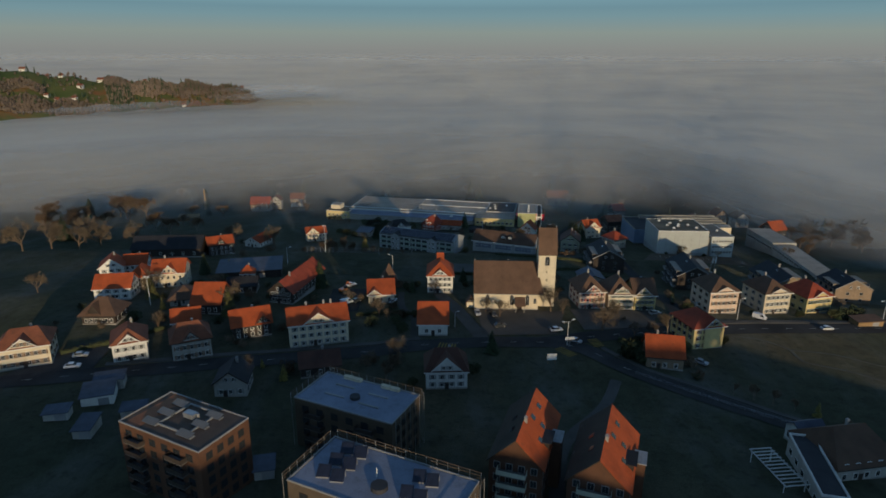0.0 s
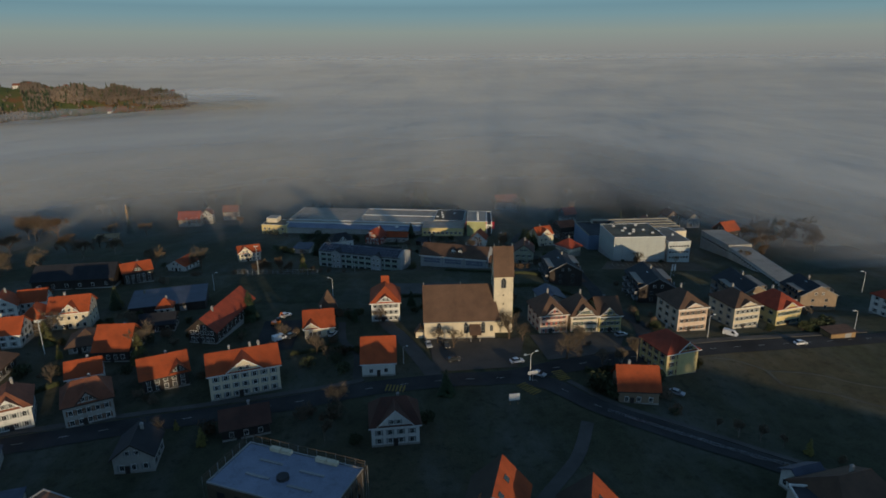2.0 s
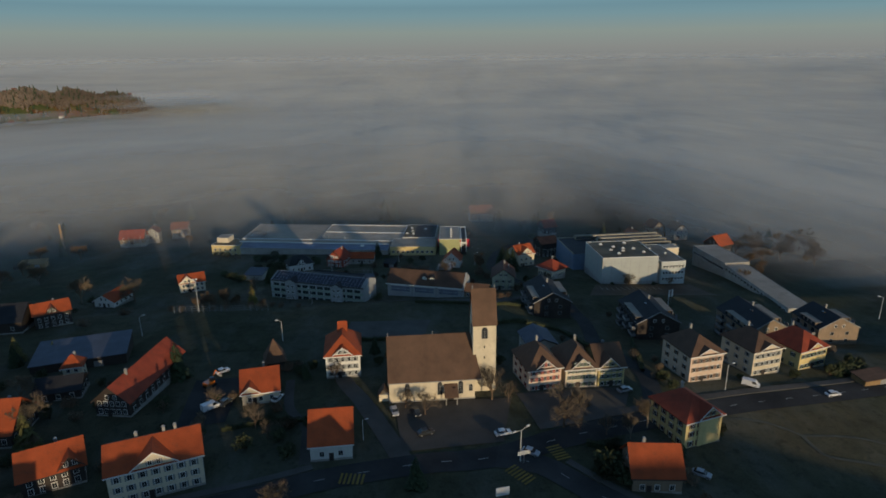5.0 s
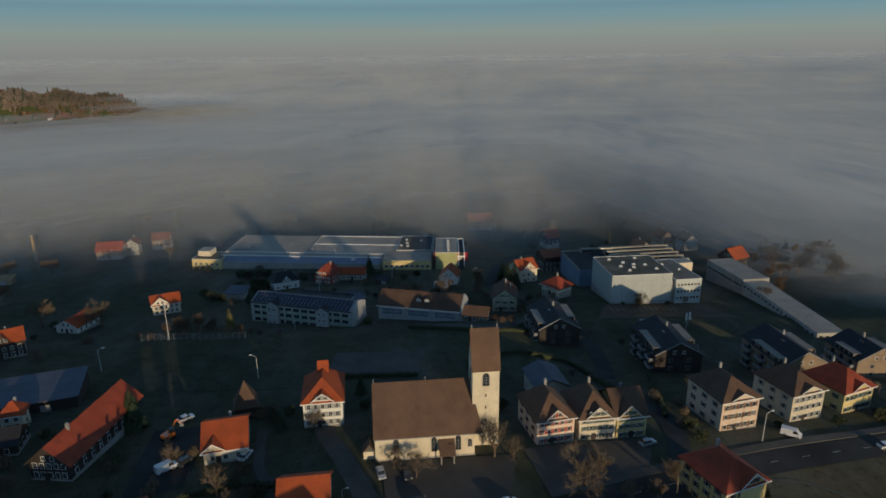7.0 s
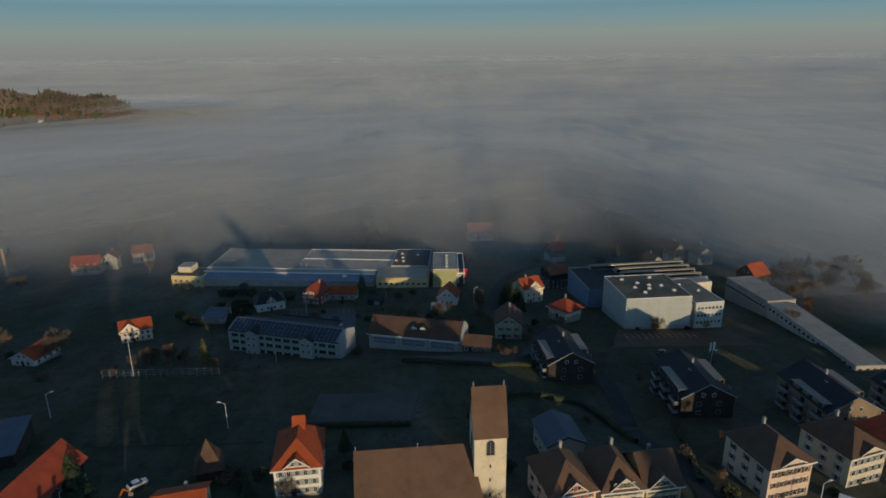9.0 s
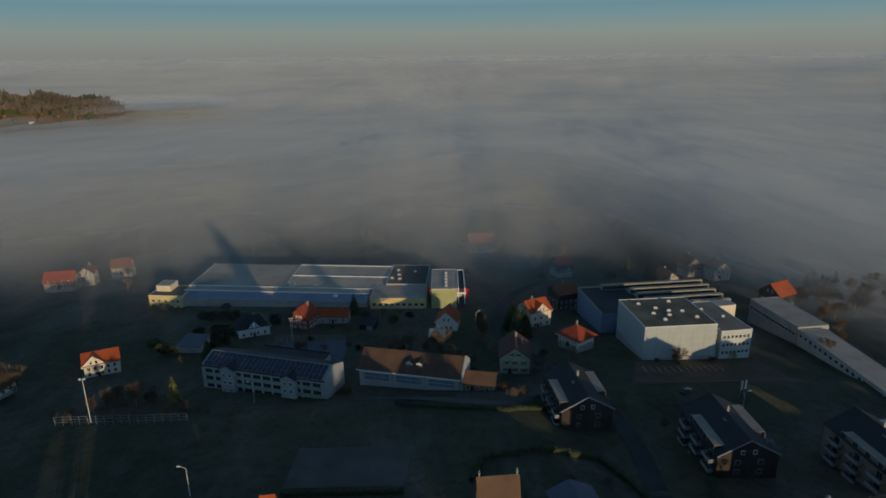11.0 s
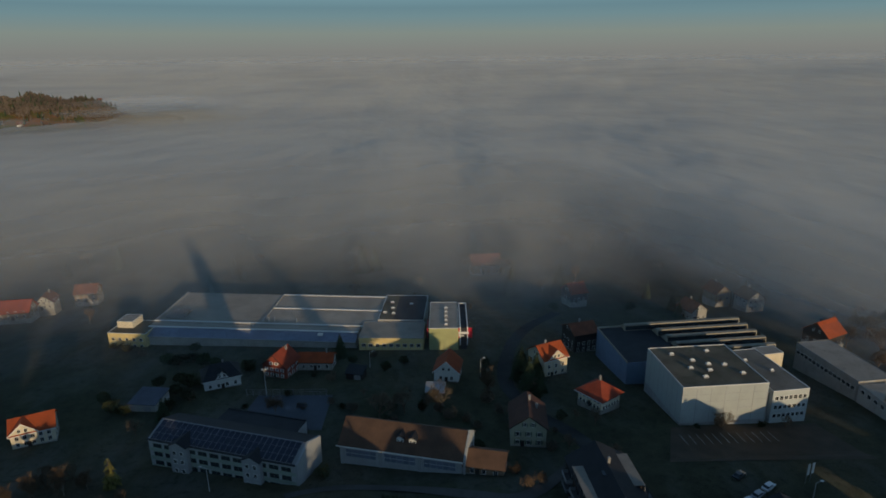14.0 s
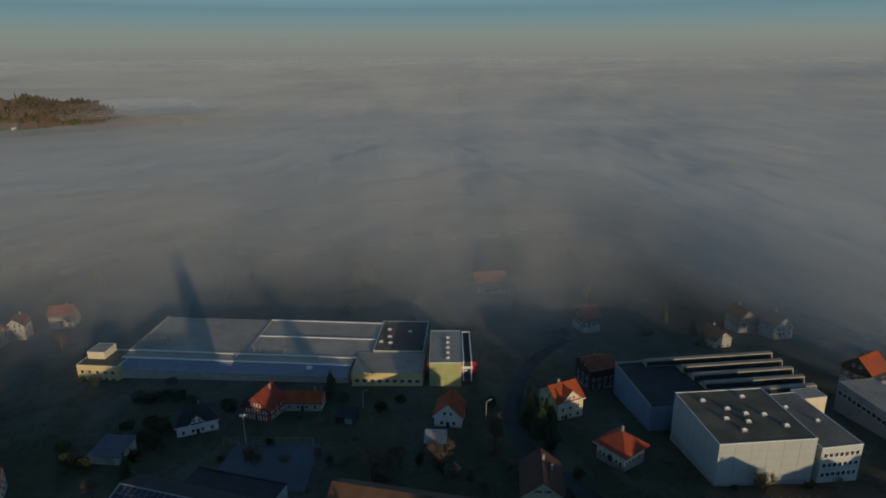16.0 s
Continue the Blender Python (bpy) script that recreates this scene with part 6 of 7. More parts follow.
def garden_plants():
    """Bushes, shrubs and small trees loosely filling the gardens between the houses."""
    rnd = random.Random(77)
    walls = footprints()
    lines = [(p.x, p.y) for p in main_line + side_line]
    kinds = [bush("bush", 1.9, 1.5, 61, "small dark garden bush beside the houses", HEDGE, 300, 0.24), bush("shrub", 1.7, 1.4, 62, "tangled brown leafless shrub in a garden", TWIG, 380, 0.15), bare_tree("fruit_tree", 5.0, 1.1, 63, "small bare fruit tree in a garden", BARK, TWIG, 3, dense=6, fine=0.025), bush("bush", 1.5, 1.6, 64, "low russet garden bush", TWIGRED, 320, 0.2)]
    done = [False] * 4
    zones = [(-135, -20, 165, 250, 62), (48, 75, 165, 200, 5), (85, 165, 228, 250, 12), (-10, 70, 226, 260, 10), (-60, 90, 312, 400, 30), (-140, -85, 290, 345, 5)]
    for x0, x1, y0, y1, n in zones:
        k = 0
        while k < n:
            x, y = rnd.uniform(x0, x1), rnd.uniform(y0, y1)
            if any(a - 1.2 < x < b + 1.2 and c - 1.2 < y < d + 1.2 for a, b, c, d in walls) or any(math.hypot(x - a, y - b) < 6.5 for a, b in lines) or (-82 < x < -14 and 252 < y < 310) or (-64 < x < -34 and 222 < y < 262):
                continue
            k += 1
            j = rnd.choice((0, 0, 1, 1, 2, 3))
            m = put(kinds[j], x, y, rnd.uniform(0.8, 1.9), rnd.uniform(0, 360))
            if done[j]:
                copy_thing(kinds[j], m)
            else:
                done[j] = m
    for j in range(4):
        kinds[j].matrix_world = done[j]


def fog_edge_trees():
    """Trees that stand half sunk in the fog below the village."""
    rnd = random.Random(5)
    a = bare_tree("bare_tree", 12, 1.05, 91, "bare tree standing half veiled in the fog", BARK, TWIG, 4, dense=6, fine=0.04)
    b = conifer("spruce", 14, 3.6, 92, "dark spruce standing half veiled in the fog", NEEDLE)
    first = {}
    for k in range(34):
        x, y = rnd.uniform(-260, 300), rnd.uniform(455, 640)
        ob = a if rnd.random() < 0.65 else b
        m = put(ob, x, y, rnd.uniform(0.7, 1.3), rnd.uniform(0, 360))
        if ob.name in first:
            copy_thing(ob, m)
        else:
            first[ob.name] = m
    a.matrix_world, b.matrix_world = first[a.name], first[b.name]


garden_plants()
fog_edge_trees()
plant(bare_tree("bare_tree", 13, 1.1, 47, "broad bare tree at the edge of the fog", BARK, TWIGRED, dense=7, fine=0.05), [(-237, 428, 1.5), (-226, 434, 1.3), (-246, 436, 1.3), (-262, 375, 1.0), (-250, 386, 1.1), (-240, 372, 0.9), (-272, 395, 1.1), (-255, 402, 1.2), (-232, 392, 1.0), (-285, 415, 1.2), (-245, 360, 0.9), (-193, 436, 0.8), (-172, 440, 0.8), (-186, 404, 0.7), (220, 400, 0.9), (229, 392, 1.0), (238, 384, 1.0), (224, 380, 0.8), (214, 376, 0.7)])
plant(bush("shrub", 3.4, 2.0, 48, "tall russet leafless shrub beside the pitch", TWIGRED, 620, 0.17), [(-72, 327, 1.2), (-67, 326.5, 1.5), (-62.4, 330, 1.4), (-58, 327, 1.0), (-78, 317, 1.0), (-82, 315, 0.9), (-59, 313.5, 0.9), (-49, 313.5, 1.0), (-44, 315.5, 1.1), (-40, 313, 0.8), (-70, 332, 1.1), (60, 308, 1.0), (56, 306, 0.9)])
plant(bush("bush", 4.2, 3.2, 49, "tall dark evergreen thicket below the factory wall", NEEDLE, 620, 0.42), [(-63.8, 414, 1.0), (-58.6, 412, 1.1), (-54, 414, 1.0), (-48.8, 412, 1.0), (-44, 409, 0.8), (-57, 378, 0.9), (-75, 382, 0.8), (-60, 384, 0.8), (74, 362, 0.8), (10, 404, 0.7), (62, 346, 0.7), (-8, 342, 0.7), (48, 330, 0.6)])
# stands behind the view, only there to throw a long shadow on the factory
plant(conifer("spruce", 42, 6.0, 50, "unseen tall spruce added to cast a shadow on the factory", NEEDLE), [(174, -60, 1.0)])


def hedge(points, height, width, seed, label):
    """A clipped hedge of many small leaves along a line."""
    rnd = random.Random(seed)
    root = thing("hedge", 0, 0, 0, 0, label, "hedge", "hedges")
    c, core = Shape(), Shape()
    for (xa, ya), (xb, yb) in zip(points, points[1:]):
        ln = math.hypot(xb - xa, yb - ya)
        nx, ny = -(yb - ya) / ln, (xb - xa) / ln
        for k in range(int(ln / 2.5) + 1):
            u0, u1 = k * 2.5 / ln, min(1.0, (k + 1) * 2.5 / ln)
            if u0 >= 1:
                break
            p, q = (xa + (xb - xa) * u0, ya + (yb - ya) * u0), (xa + (xb - xa) * u1, ya + (yb - ya) * u1)
            w, zp, zq = width * 0.36, g(*p), g(*q)
            ring = [[(a[0] + nx * o, a[1] + ny * o, z + h) for o, h in ((-w, -0.2), (-w, height * 0.8), (w, height * 0.8), (w, -0.2))] for a, z in ((p, zp), (q, zq))]
            for j in range(3):
                core.poly(ring[0][j], ring[1][j], ring[1][j + 1], ring[0][j + 1])
        for k in range(int(ln * 26)):
            u, o, h = rnd.random(), rnd.uniform(-0.5, 0.5) * width, height * rnd.uniform(0.1, 1.05) ** 0.7
            x, y = xa + (xb - xa) * u + nx * o, ya + (yb - ya) * u + ny * o
            q = Vector((x, y, g(x, y) + h))
            d = Vector((rnd.gauss(0, 1), rnd.gauss(0, 1), rnd.gauss(0, 1))).normalized() * rnd.uniform(0.16, 0.34)
            e = d.orthogonal().normalized() * 0.15
            c.poly(q - d, q + e, q + d, q - e)
    part("core", core, HEDGE, root)
    part("crown", c, HEDGE, root)


hedge([(36, 261), (40, 270), (58, 274), (72, 273), (76, 262), (77.5, 246)], 1.7, 1.3, 1, "dark clipped hedge round the garden plot")
hedge([(-8, 262), (20, 259)], 1.4, 1.0, 2, "dark clipped hedge beside the hard court")
hedge([(-36, 206), (-22, 209), (-14, 207)], 1.3, 1.0, 3, "low dark hedge along the gardens")
hedge([(54, 190), (62, 187), (72, 180)], 1.6, 1.2, 4, "dark roadside hedge above the bend")
hedge([(84, 226), (90, 246), (96, 262)], 1.6, 1.3, 5, "dark hedge down the slope behind the houses")
hedge([(-120, 168), (-106, 180), (-98, 190)], 1.4, 1.1, 6, "dark garden hedge between the old houses")
hedge([(-57, 196), (-45, 200), (-40, 206)], 1.3, 1.0, 7, "dark garden hedge behind the guesthouse")
hedge([(20, 305), (40, 299), (52, 296), (66, 300)], 1.3, 1.0, 8, "dark hedge below the school hall")


# woods and far houses on the hill across the fog
def hill_wood(conifers):
    rnd = random.Random(7 + conifers)
    sh = Shape()
    n = 0
    while n < (420 if conifers else 5200):
        a, r = rnd.uniform(15.5, 43), rnd.uniform(1330, 1625)
        u = (r - 1330) / 270 + 0.06 * math.sin(a * 2.3)
        if a > 31.5:
            wooded = u < 0.30 or (a > 36 and 0.42 < u < 0.62)
        elif a > 29.6:
            wooded = True
        elif a > 21.5:
            wooded = 0.52 < u < 0.93 or u < 0.16
        else:
            wooded = u < 0.9
        if conifers:
            wooded = 29.6 < a < 31.5 and 0.12 < u < 0.7 or (21 < a < 29.6 and 0.55 < u < 0.9 and rnd.random() < 0.12)
        if not wooded and rnd.random() > 0.03:
            continue
        x, y = 10 - math.sin(radians(a)) * r, 110 + math.cos(radians(a)) * r
        z = g(x, y)
        if z < -72:
            continue
        h, w = (rnd.uniform(9, 15), rnd.uniform(1.8, 2.8)) if conifers else (rnd.uniform(5, 10), rnd.uniform(2.2, 4.2))
        k = 6
        low = 0.12 if conifers else 0.5
        ring = [(x + math.cos(j * 2 * math.pi / k + n) * w * rnd.uniform(0.6, 1.25), y + math.sin(j * 2 * math.pi / k + n) * w * rnd.uniform(0.6, 1.25), z + h * low * rnd.uniform(0.7, 1.3)) for j in range(k)]
        i = len(sh.v)
        sh.v += [(x, y, z - 1), *ring, (x + rnd.uniform(-1, 1), y, z + h)]
        sh.f += [(i, i + 1 + (j + 1) % k, i + 1 + j) for j in range(k)] + [(i + 1 + j, i + 1 + (j + 1) % k, i + k + 1) for j in range(k)]
        n += 1
    return sh


wood_mat = surface("far_woods", (0.17, 0.125, 0.09), vary=0.45, big=0.006, fine=0.2, dirt=(0.03, 0.04, 0.02), dirt_amt=0.8)
tagged(new("far_woods", hill_wood(0).mesh("far_woods", wood_mat)), "brown leafless winter woods on the far hill", "woods", kind="stuff")
tagged(new("far_spruces", hill_wood(1).mesh("far_spruces", NEEDLE)), "dark spruces scattered on the far hill", "woods", kind="stuff")


def far_house(a, r, w, h):
    w, h = w * 0.55, h * 0.5
    x, y = 10 - math.sin(radians(a)) * r, 110 + math.cos(radians(a)) * r
    root = thing("farmhouse", x, y, g(x, y) + 0.5, a * 0.3, "pale farmhouse on the far hill", "house", "far farmhouses")
    part("wall", Shape().prism("x", -w / 2, w / 2, [(-5, -6), (5, -6), (5, h), (0, h + 4), (-5, h)]), WHITE, root)
    r_ = Shape()
    gable_roof(r_, "x", -w / 2 - 0.6, w / 2 + 0.6, 5, h, h + 4, 0.6)
    part("roof", r_, RUST, root)
    for k in range(3):
        add_window(root, -w / 3 + k * w / 3, -5, 2.0, 0, 1.4, 1.8)


for a, r, w, h in ((36.9, 1592, 22, 6), (35.3, 1590, 14, 6), (34.4, 1588, 16, 6), (31.6, 1585, 24, 12), (30.7, 1580, 14, 5), (29.6, 1578, 12, 5), (28.9, 1580, 14, 5), (28.3, 1578, 12, 6), (33.3, 1500, 20, 5), (34.0, 1420, 16, 6), (35.2, 1425, 14, 6), (35.9, 1430, 16, 5), (20.4, 1585, 16, 6), (25.6, 1425, 14, 5), (29.0, 1400, 16, 5), (38.4, 1595, 14, 6), (39.5, 1597, 14, 6)):
    far_house(a, r, w, h)


# ---------------------------------------------------------------- lamps, poles, signs, cars
def street_lamp(height, arm, label, mat=PALEPOLE, double=False):
    root = thing("street_lamp", 0, 0, 0, 0, label, "street lamp", "street lamps")
    part("pole", Shape().tube((0, 0, -0.6), (0, 0, height), 0.13, 0.08, 8), mat, root)
    for s in ((1, -1) if double else (1,)):
        am = part("arm", Shape().tube((0, 0, height - 0.05), (s * arm, 0, height + 0.45), 0.06, 0.05, 6), mat, root)
        part("lamp_head", Shape().box(s * arm - 0.15, s * arm + 0.75 * s if s > 0 else s * arm + 0.15, -0.2, 0.2, height + 0.38, height + 0.56) if s > 0 else Shape().box(-arm - 0.75, -arm + 0.15, -0.2, 0.2, height + 0.38, height + 0.56), TRIM, am)
    return root


def scatter(ob, spots):
    for k, (x, y, s, rz) in enumerate(spots):
        m = put(ob, x, y, s, rz)
        if k == 0:
            keep = m
        else:
            copy_thing(ob, m)
    ob.matrix_world = keep


scatter(street_lamp(8.5, 1.8, "tall pale double-armed street lamp at the junction", double=True), [(36.3, 185.0, 1.0, 30)])
scatter(street_lamp(8.0, 1.4, "slim pale street lamp with a single arm"), [(103.6, 213.5, 1.0, 10), (159.7, 218.1, 1.1, 190), (207.9, 276.7, 1.2, 180), (-0.3, 198.1, 0.7, 0), (57.8, 383, 0.9, 20), (16.9, 398.1, 0.8, 0), (-24, 318.6, 0.9, 170), (-80.5, 279.4, 0.95, 20), (-28.8, 265.2, 0.95, 170), (127, 297, 0.9, 0), (-100, 176, 0.8, 0)])


def mast(x, y, h, label):
    root = thing("floodlight_mast", x, y, g(x, y), 0, label, "mast", "floodlight masts")
    part("pole", Shape().tube((0, 0, -0.6), (0, 0, h), 0.16, 0.09, 8), PALEPOLE, root)
    hd = part("lamp_bar", Shape().box(-0.9, 0.9, -0.08, 0.08, h - 0.3, h - 0.1), STEEL, root)
    for s in (-0.6, 0.6):
        part("floodlight", Shape().box(s - 0.3, s + 0.3, -0.35, 0.1, h - 0.1, h + 0.3), TRIM, hd)


mast(-68.5, 308.6, 14, "tall pale floodlight mast at the pitch edge")
mast(-19.3, 378.2, 10, "tall pale floodlight mast by the school court")
mast(-112, 209, 11, "pale wooden mast beside the houses")


def fence(x0, y0, x1, y1, n, h, label):
    root = thing("fence", 0, 0, 0, 0, label, "fence", "fences")
    pts = [(x0 + (x1 - x0) * k / n, y0 + (y1 - y0) * k / n) for k in range(n + 1)]
    for x, y in pts:
        part("post", Shape().tube((x, y, g(x, y) - 0.3), (x, y, g(x, y) + h), 0.06, 0.06, 5), STEEL, root)
    for u in (0.3, 0.65, 1.0):
        for (xa, ya), (xb, yb) in zip(pts, pts[1:]):
            part("rail", Shape().tube((xa, ya, g(xa, ya) + h * u), (xb, yb, g(xb, yb) + h * u), 0.035, 0.035, 4, False), STEEL, root)


fence(-78, 308, -40, 304, 16, 2.6, "wire ball fence along the pitch")
fence(-26, 378, 2, 374, 12, 2.6, "wire fence beside the school court")
fence(54, 168, 100, 136, 24, 0.9, "low rail along the side road")


def signboard(x, y, rz):
    root = thing("notice_board", x, y, g(x, y), rz, "white notice board on timber legs beside the road", "sign")
    part("board", Shape().box(-1.5, 1.5, -0.08, 0.08, 1.4, 3.4), TRIM, root)
    for s in (-1.1, 1.1):
        part("leg", Shape().box(s - 0.08, s + 0.08, 0.09, 0.22, -0.5, 3.2), WOODBEAM, root)


signboard(29.5, 172.5, 8)


def direction_sign(x, y):
    root = thing("direction_sign", x, y, g(x, y), 12, "blue-white direction sign on a post at the junction", "sign")
    part("post", Shape().tube((0, 0, -0.4), (0, 0, 3.6), 0.07, 0.07, 6), STEEL, root)
    part("panel", Shape().box(-1.6, 1.6, -0.12, -0.06, 2.6, 3.1).box(-1.6, 1.4, -0.12, -0.06, 3.15, 3.6), PALEPOLE, root)


direction_sign(36.9, 184.2)


def flagpole(x, y):
    root = thing("flag_sign", x, y, g(x, y), 15, "two pale banner flags on slim poles", "flag")
    for s in (-0.8, 0.8):
        p = part("pole", Shape().tube((s, 0, -0.4), (s, 0, 6.0), 0.06, 0.05, 6), STEEL, root)
        part("banner", Shape().box(s + 0.06, s + 0.9, -0.02, 0.02, 2.6, 5.9), TRIM, p)


flagpole(131.5, 305)


def car(paint_mat, label, van=False):
    root = thing("van" if van else "car", 0, 0, 0, 0, label, "van" if van else "car", "parked vehicles")
    if van:
        sec = [(-2.4, 0.35), (2.35, 0.35), (2.4, 0.95), (1.75, 1.25), (1.2, 2.05), (-2.35, 2.1), (-2.42, 1.0)]
        cab = [(1.72, 1.22), (1.18, 1.98), (0.35, 2.0), (0.35, 1.25)]
    else:
        sec = [(-2.1, 0.35), (2.1, 0.32), (2.15, 0.7), (1.2, 0.92), (-1.5, 0.98), (-2.12, 0.9)]
        cab = [(1.15, 0.9), (0.45, 1.42), (-1.1, 1.45), (-1.75, 0.95)]
    body = Shape().prism("y", -0.88, 0.88, sec)
    part("body", body, paint_mat, root)
    glass = part("cabin_glass", Shape().prism("y", -0.89 if van else -0.72, 0.89 if van else 0.72, cab), GLASS, root)
    if not van:
        part("car_roof", Shape().prism("y", -0.70, 0.70, [(0.46, 1.40), (0.40, 1.48), (-1.05, 1.51), (-1.15, 1.42)]), paint_mat, root)
    for sx in (-1.35, 1.35):
        for sy in (-0.86, 0.86):
            w = part("wheel", Shape().tube((sx, sy - 0.1, 0.32), (sx, sy + 0.1, 0.32), 0.32, 0.32, 12), TYRE, root)
            part("rim", Shape().tube((sx, sy - 0.11, 0.32), (sx, sy + 0.11, 0.32), 0.19, 0.19, 8), STEEL, w)
    for sy in (-0.62, 0.62):
        part("headlight", Shape().box(2.08, 2.16, sy - 0.18, sy + 0.18, 0.6, 0.76), TRIM, root)
    return root


def park(ob, spots):
    for k, (x, y, rz) in enumerate(spots):
        m = pose(x, y, g(x, y) + 0.22, 0, 0, rz)
        if k == 0:
            keep = m
        else:
            copy_thing(ob, m)
    ob.matrix_world = keep


park(car(CARG, "silver-grey hatchback car on the asphalt"), [(39.4, 187.5, -35), (7.8, 208.6, -80), (73.2, 213.6, 15), (76.8, 176.9, -40), (-113.5, 167.5, 20), (115, 301, 30)])
park(car(CARW, "white hatchback car on the asphalt"), [(34.4, 195.8, 10), (-112, 160.8, 15), (-43.5, 240.5, 40), (134, 209, 6), (119.5, 303.5, 30), (111, 299, 30), (-24, 219.5, 70), (71, 352, 70)])
park(car(CARD, "dark hatchback car on the paving"), [(13.6, 207.6, -80), (15.2, 198.4, 15), (-38, 219, 60), (114, 308, 30), (-27, 222, 70)])
park(car(CARW, "white delivery van parked on the asphalt", True), [(72.9, 223.5, 65), (112.4, 215.0, -40), (-41.2, 216.6, 40), (76.5, 233, 80)])


def digger(x, y, rz):
    root = thing("excavator", x, y, g(x, y) + 0.15, rz, "orange tracked excavator parked in the yard", "excavator")
    for s in (-0.9, 0.9):
        part("track", Shape().prism("y", s - 0.25, s + 0.25, [(-1.6, 0.15), (-1.4, 0.0), (1.4, 0.0), (1.6, 0.15), (1.6, 0.55), (1.4, 0.7), (-1.4, 0.7), (-1.6, 0.55)]), TYRE, root)
    part("body", Shape().box(-1.5, 1.2, -1.1, 1.1, 0.75, 1.7), CARR, root)
    part("cab", Shape().box(0.1, 1.2, -1.1, 0.0, 1.7, 2.8), GLASS, root)
    part("boom", Shape().tube((1.1, 0.3, 1.5), (3.2, 0.3, 3.6), 0.22, 0.18, 4).tube((3.2, 0.3, 3.6), (4.8, 0.3, 1.6), 0.17, 0.12, 4), CARR, root)
    part("bucket", Shape().prism("y", -0.1, 0.7, [(4.6, 1.6), (5.1, 1.4), (4.9, 0.8), (4.3, 1.0)]), GREYTRIM, root)


digger(-45, 231, 60)


# ---------------------------------------------------------------- fog
def fog_mat(name, alpha_max, start, soft, patchy, gentle=False, bank=None):
    """Cloud: a white scattering sheet whose cover thickens away from the village, or, as a bank, round a point (x, y, inner, outer radius)."""
    m = bpy.data.materials.new(name)
    m.use_nodes = True
    t = m.node_tree
    t.nodes.remove(t.nodes["Principled BSDF"])
    out = t.nodes["Material Output"]
    dif = t.nodes.new("ShaderNodeBsdfDiffuse")
    dif.inputs["Roughness"].default_value = 0.12
    tl = t.nodes.new("ShaderNodeBsdfTranslucent")
    tint = ramp(t, noise_at(t, 0.0035, 4, 0.6, stretch=(0.7, 1, 1)), [(0.35, (0.67, 0.665, 0.63)), (0.6, (0.80, 0.77, 0.695))])
    t.links.new(tint, dif.inputs["Color"])
    t.links.new(tint, tl.inputs["Color"])
    both = t.nodes.new("ShaderNodeMixShader")
    both.inputs[0].default_value = 0.08
    t.links.new(dif.outputs[0], both.inputs[1])
    t.links.new(tl.outputs[0], both.inputs[2])
    big = noise_at(t, 0.0022, 2, 0.45, stretch=(1, 0.4, 1))
    puff = noise_at(t, 0.008, 3, 0.5, stretch=(1, 0.4, 1))
    tuft = noise_at(t, 0.022, 4, 0.55, stretch=(1, 0.42, 1))
    h = mixcol(t, mixcol(t, big, puff, 0.5), tuft, 0.10)
    b = t.nodes.new("ShaderNodeBump")
    b.inputs["Strength"].default_value = 1.0
    b.inputs["Distance"].default_value = 42.0
    t.links.new(h, b.inputs["Height"])
    # normals tilt towards the sun to brighten the fog; droplets scatter to all sides
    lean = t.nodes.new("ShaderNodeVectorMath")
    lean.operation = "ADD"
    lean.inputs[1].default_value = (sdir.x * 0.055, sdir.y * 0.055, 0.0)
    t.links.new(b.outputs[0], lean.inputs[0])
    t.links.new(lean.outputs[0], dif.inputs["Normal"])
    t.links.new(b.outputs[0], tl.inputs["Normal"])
    tc = t.nodes.new("ShaderNodeTexCoord")
    sep = t.nodes.new("ShaderNodeSeparateXYZ")
    t.links.new(tc.outputs["Object"], sep.inputs[0])

    def calc(op, a, bb, c=None):
        n = t.nodes.new("ShaderNodeMath")
        n.operation = op
        for s, v in zip(n.inputs, (a, bb, c)):
            if v is None:
                continue
            if isinstance(v, (int, float)):
                s.default_value = v
            else:
                t.links.new(v, s)
        return n.outputs[0]

    def reach(x0, y0):
        dx, dy = calc("SUBTRACT", sep.outputs[0], x0), calc("SUBTRACT", sep.outputs[1], y0)
        return calc("SQRT", calc("ADD", calc("MULTIPLY", dx, dx), calc("MULTIPLY", dy, dy)), 0.0)

    wob = calc("MULTIPLY", calc("SUBTRACT", noise_at(t, 0.011, 6, 0.62), 0.5), patchy)
    if bank:
        d = calc("SUBTRACT", bank[3], reach(bank[0], bank[1]))
        d = calc("DIVIDE", calc("ADD", d, wob), bank[3] - bank[2])
    else:
        d = calc("ADD", sep.outputs[1], calc("MULTIPLY", calc("MAXIMUM", calc("SUBTRACT", sep.outputs[0], 185.0), 0.0), FOG_EAST))
        d = calc("ADD", d, calc("MULTIPLY", calc("MAXIMUM", calc("SUBTRACT", -150.0, sep.outputs[0]), 0.0), 0.6))
        d = calc("DIVIDE", calc("ADD", calc("SUBTRACT", d, start), wob), soft)
    d = calc("MINIMUM", calc("MAXIMUM", d, 0.0), 1.0)
    a = calc("MULTIPLY", calc("MULTIPLY", calc("MULTIPLY", d, d), calc("SUBTRACT", 3.0, calc("MULTIPLY", d, 2.0))), alpha_max)
    far = calc("DIVIDE", calc("SUBTRACT", 4750.0, reach(0.0, 0.0)), 1500.0)
    a = calc("MULTIPLY", a, calc("MINIMUM", calc("MAXIMUM", far, 0.0), 1.0))
    tr = t.nodes.new("ShaderNodeBsdfTransparent")
    mx = t.nodes.new("ShaderNodeMixShader")
    t.links.new(a, mx.inputs[0])
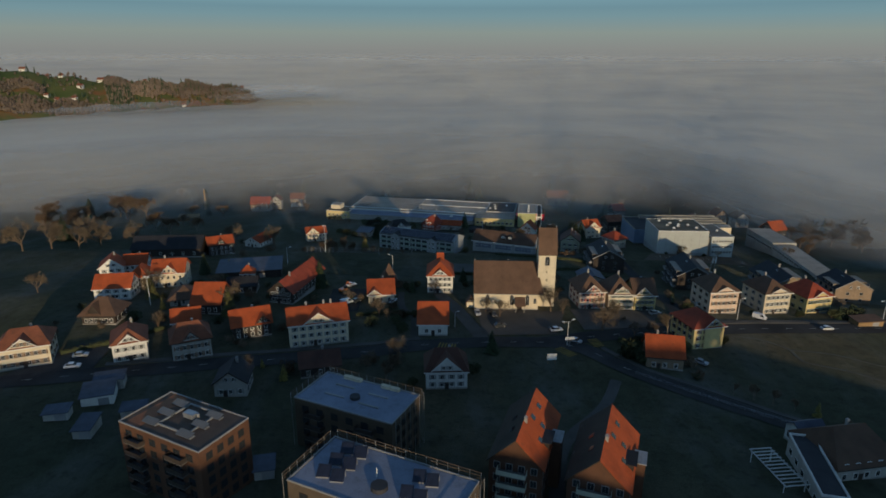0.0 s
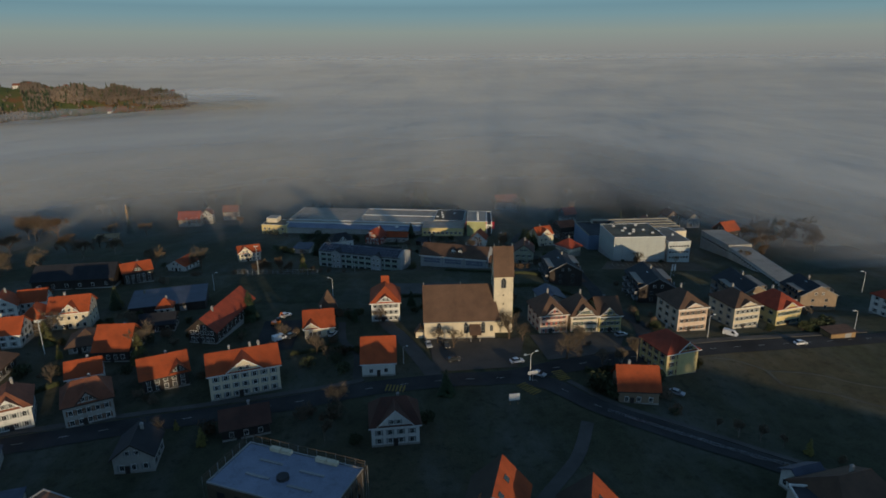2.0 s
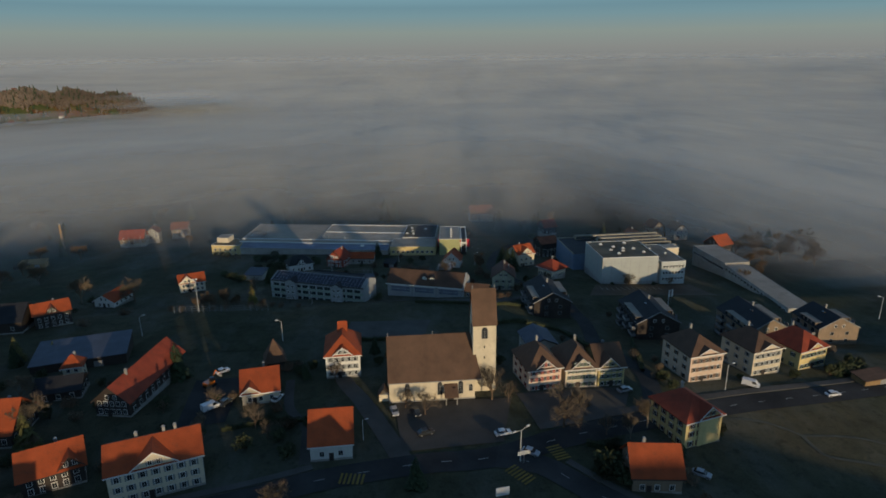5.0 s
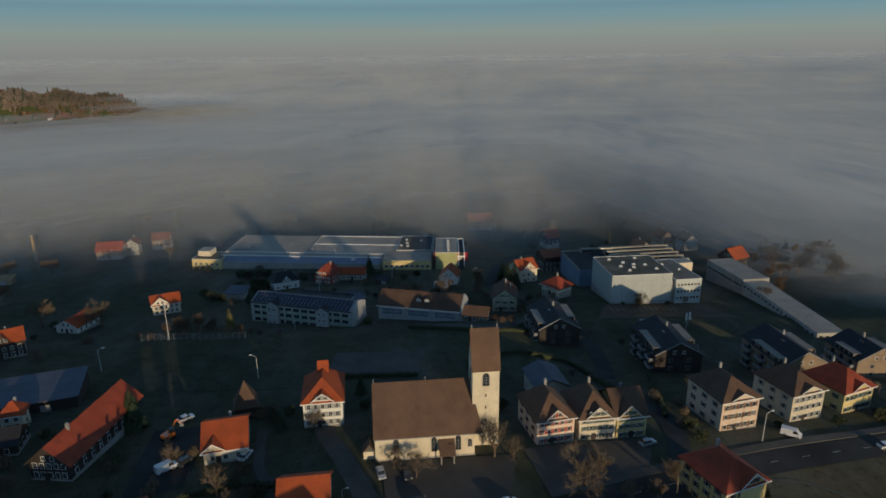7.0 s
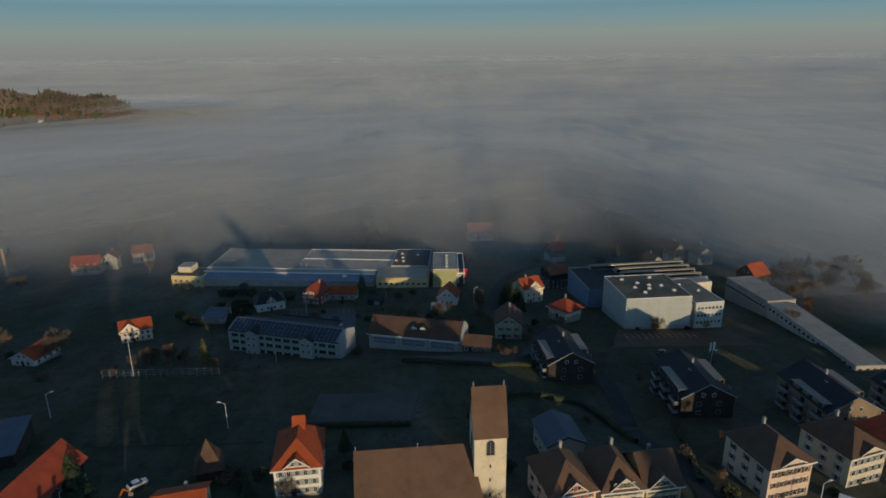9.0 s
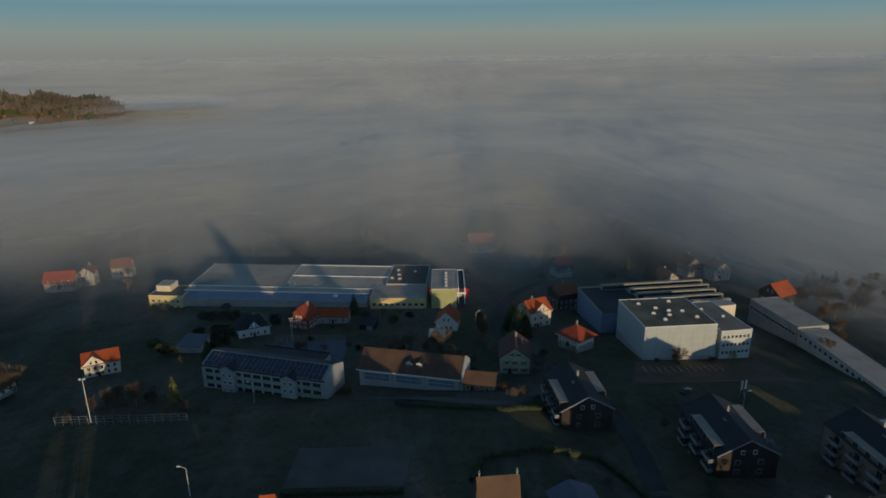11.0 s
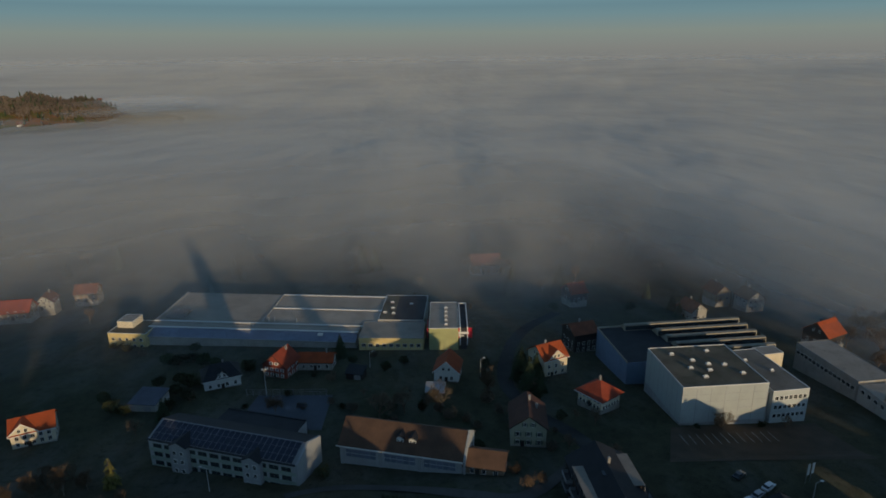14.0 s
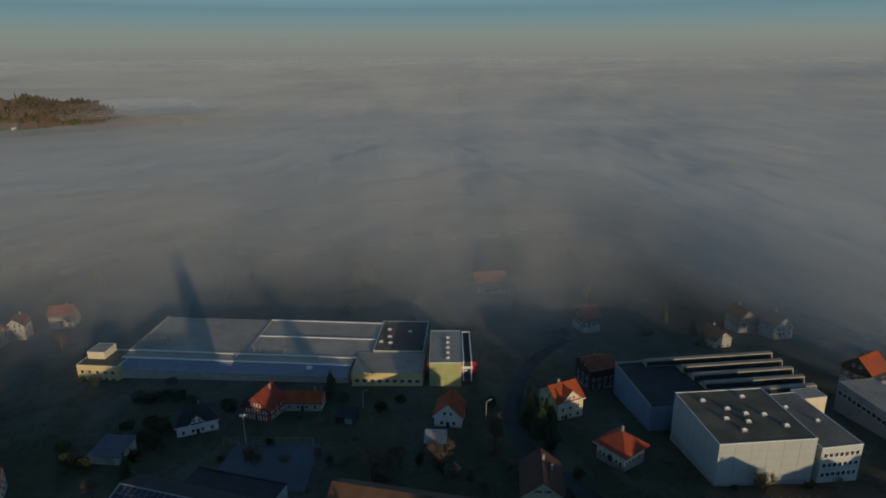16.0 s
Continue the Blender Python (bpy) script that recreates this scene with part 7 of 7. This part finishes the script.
    t.links.new(tr.outputs[0], mx.inputs[1])
    t.links.new(both.outputs[0], mx.inputs[2])
    t.links.new(mx.outputs[0], out.inputs[0])
    return m


FOG_EAST = 3.2
FOG_R = (0, 350, 500, 900, 1400, 2200, 3300, 4200, 5000)
FOG_Z = (-27, -27, -28, -42, -62, -46, 8, 45, 76)


def fog_height(lift, seed, amp):
    rnd = np.random.RandomState(seed)
    waves = [(rnd.uniform(0, 2 * np.pi), rnd.uniform(380, 1700), rnd.uniform(0, 6.28)) for _ in range(14)]

    def f(X, Y):
        r = np.hypot(X - 10, Y - 110)
        z = sum(np.interp(r + k * 25.0, FOG_R, FOG_Z) for k in range(-5, 6)) / 11 + lift
        s = 0
        for a, wl, ph in waves:
            s = s + np.sin((X * np.cos(a) + Y * np.sin(a)) * 2 * np.pi / wl + ph + 0.8 * np.sin(X / 600 + ph)) * (wl / 900)
        return z + s * amp * np.clip((r - 380) / 500, 0.12, 1.0) / 3.0
    return f


def fog(name, lift, seed, amp, mat, start, step, label):
    """One sheet of fog, cut off on the village side where its cover has run out."""
    xs, ys = axis(-4700, -400, 420, 4700, step), axis(210, 220, 900, 4900, step)
    X, Y = np.meshgrid(xs, ys)
    Z = fog_height(lift, seed, amp)(X, Y)
    cover = Y + FOG_EAST * np.maximum(X - 185, 0) + 0.6 * np.maximum(-150 - X, 0) - start
    idx = np.arange(X.size).reshape(X.shape)
    quads = np.stack([idx[:-1, :-1], idx[:-1, 1:], idx[1:, 1:], idx[1:, :-1]], -1).reshape(-1, 4)
    quads = quads[cover.reshape(-1)[quads].max(1) > -95]
    me = bpy.data.meshes.new(name)
    me.from_pydata(np.stack([X, Y, Z], -1).reshape(-1, 3).tolist(), [], quads.tolist())
    me.materials.append(mat)
    me.polygons.foreach_set("use_smooth", [True] * len(me.polygons))
    me.update()
    return tagged(new(name, me), label, "fog", kind="stuff")


scene.cycles.transparent_max_bounces = 32
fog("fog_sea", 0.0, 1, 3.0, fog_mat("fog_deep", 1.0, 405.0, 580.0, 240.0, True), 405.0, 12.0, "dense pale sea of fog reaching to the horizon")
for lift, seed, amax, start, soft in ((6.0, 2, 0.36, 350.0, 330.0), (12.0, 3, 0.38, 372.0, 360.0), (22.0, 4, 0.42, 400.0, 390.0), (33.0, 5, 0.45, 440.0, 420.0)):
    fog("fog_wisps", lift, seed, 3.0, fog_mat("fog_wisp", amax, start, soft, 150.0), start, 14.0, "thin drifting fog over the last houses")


def fog_bank(lift, seed, amax, x, y, inner, outer):
    """A loose bank of fog lying against the foot and the nose of the far hill."""
    n = 48
    xs, ys = np.linspace(x - outer * 1.15, x + outer * 1.15, n), np.linspace(y - outer * 1.15, y + outer * 1.15, n)
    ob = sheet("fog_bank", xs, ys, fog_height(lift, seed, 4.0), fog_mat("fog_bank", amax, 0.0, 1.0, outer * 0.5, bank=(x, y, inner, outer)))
    tagged(ob, "loose fog bank drifting against the far hill", "fog", kind="stuff")


for k in range(6):
    fog_bank(10.0 + 11.0 * k, 11 + k, 0.36, -420, 1560, 30, 300 - 20 * k)
for k in range(6):
    fog_bank(6.0 + 7.0 * k, 21 + k, 0.30, -720, 1300, 80, 400 - 32 * k)


def far_sky():
    """The plain sky and haze far behind the fog, from grey at the horizon to blue."""
    m = bpy.data.materials.new("far_sky")
    m.use_nodes = True
    t = m.node_tree
    t.nodes.remove(t.nodes["Principled BSDF"])
    em = t.nodes.new("ShaderNodeEmission")
    tr = t.nodes.new("ShaderNodeBsdfTransparent")
    mx = t.nodes.new("ShaderNodeMixShader")
    tc = t.nodes.new("ShaderNodeTexCoord")
    sep = t.nodes.new("ShaderNodeSeparateXYZ")
    t.links.new(tc.outputs["Object"], sep.inputs[0])

    def over(lo, hi, a, b):
        mr = t.nodes.new("ShaderNodeMapRange")
        for k, v in ((1, lo), (2, hi), (3, a), (4, b)):
            mr.inputs[k].default_value = v
        t.links.new(sep.outputs[2], mr.inputs[0])
        return mr.outputs[0]

    t.links.new(ramp(t, over(70.0, 570.0, 0.0, 1.0), [(0.0, (0.215, 0.22, 0.22)), (0.10, (0.235, 0.24, 0.235)), (0.32, (0.24, 0.28, 0.265)), (0.55, (0.175, 0.28, 0.32)), (1.0, (0.08, 0.20, 0.30))]), em.inputs[0])
    t.links.new(over(400.0, 900.0, 1.0, 0.0), mx.inputs[0])
    t.links.new(tr.outputs[0], mx.inputs[1])
    t.links.new(em.outputs[0], mx.inputs[2])
    t.links.new(mx.outputs[0], t.nodes["Material Output"].inputs[0])
    sh = Shape()
    n = 60
    for k in range(n + 1):
        a = radians(-70 + 140 * k / n)
        sh.v += [(10 + math.sin(a) * 4750, 110 + math.cos(a) * 4750, z) for z in (-120.0, 900.0)]
    sh.f = [(2 * k, 2 * k + 2, 2 * k + 3, 2 * k + 1) for k in range(n)]
    tagged(new("backdrop", sh.mesh("backdrop", m)), "pale hazy morning sky over the horizon", "sky", kind="structure")


far_sky()
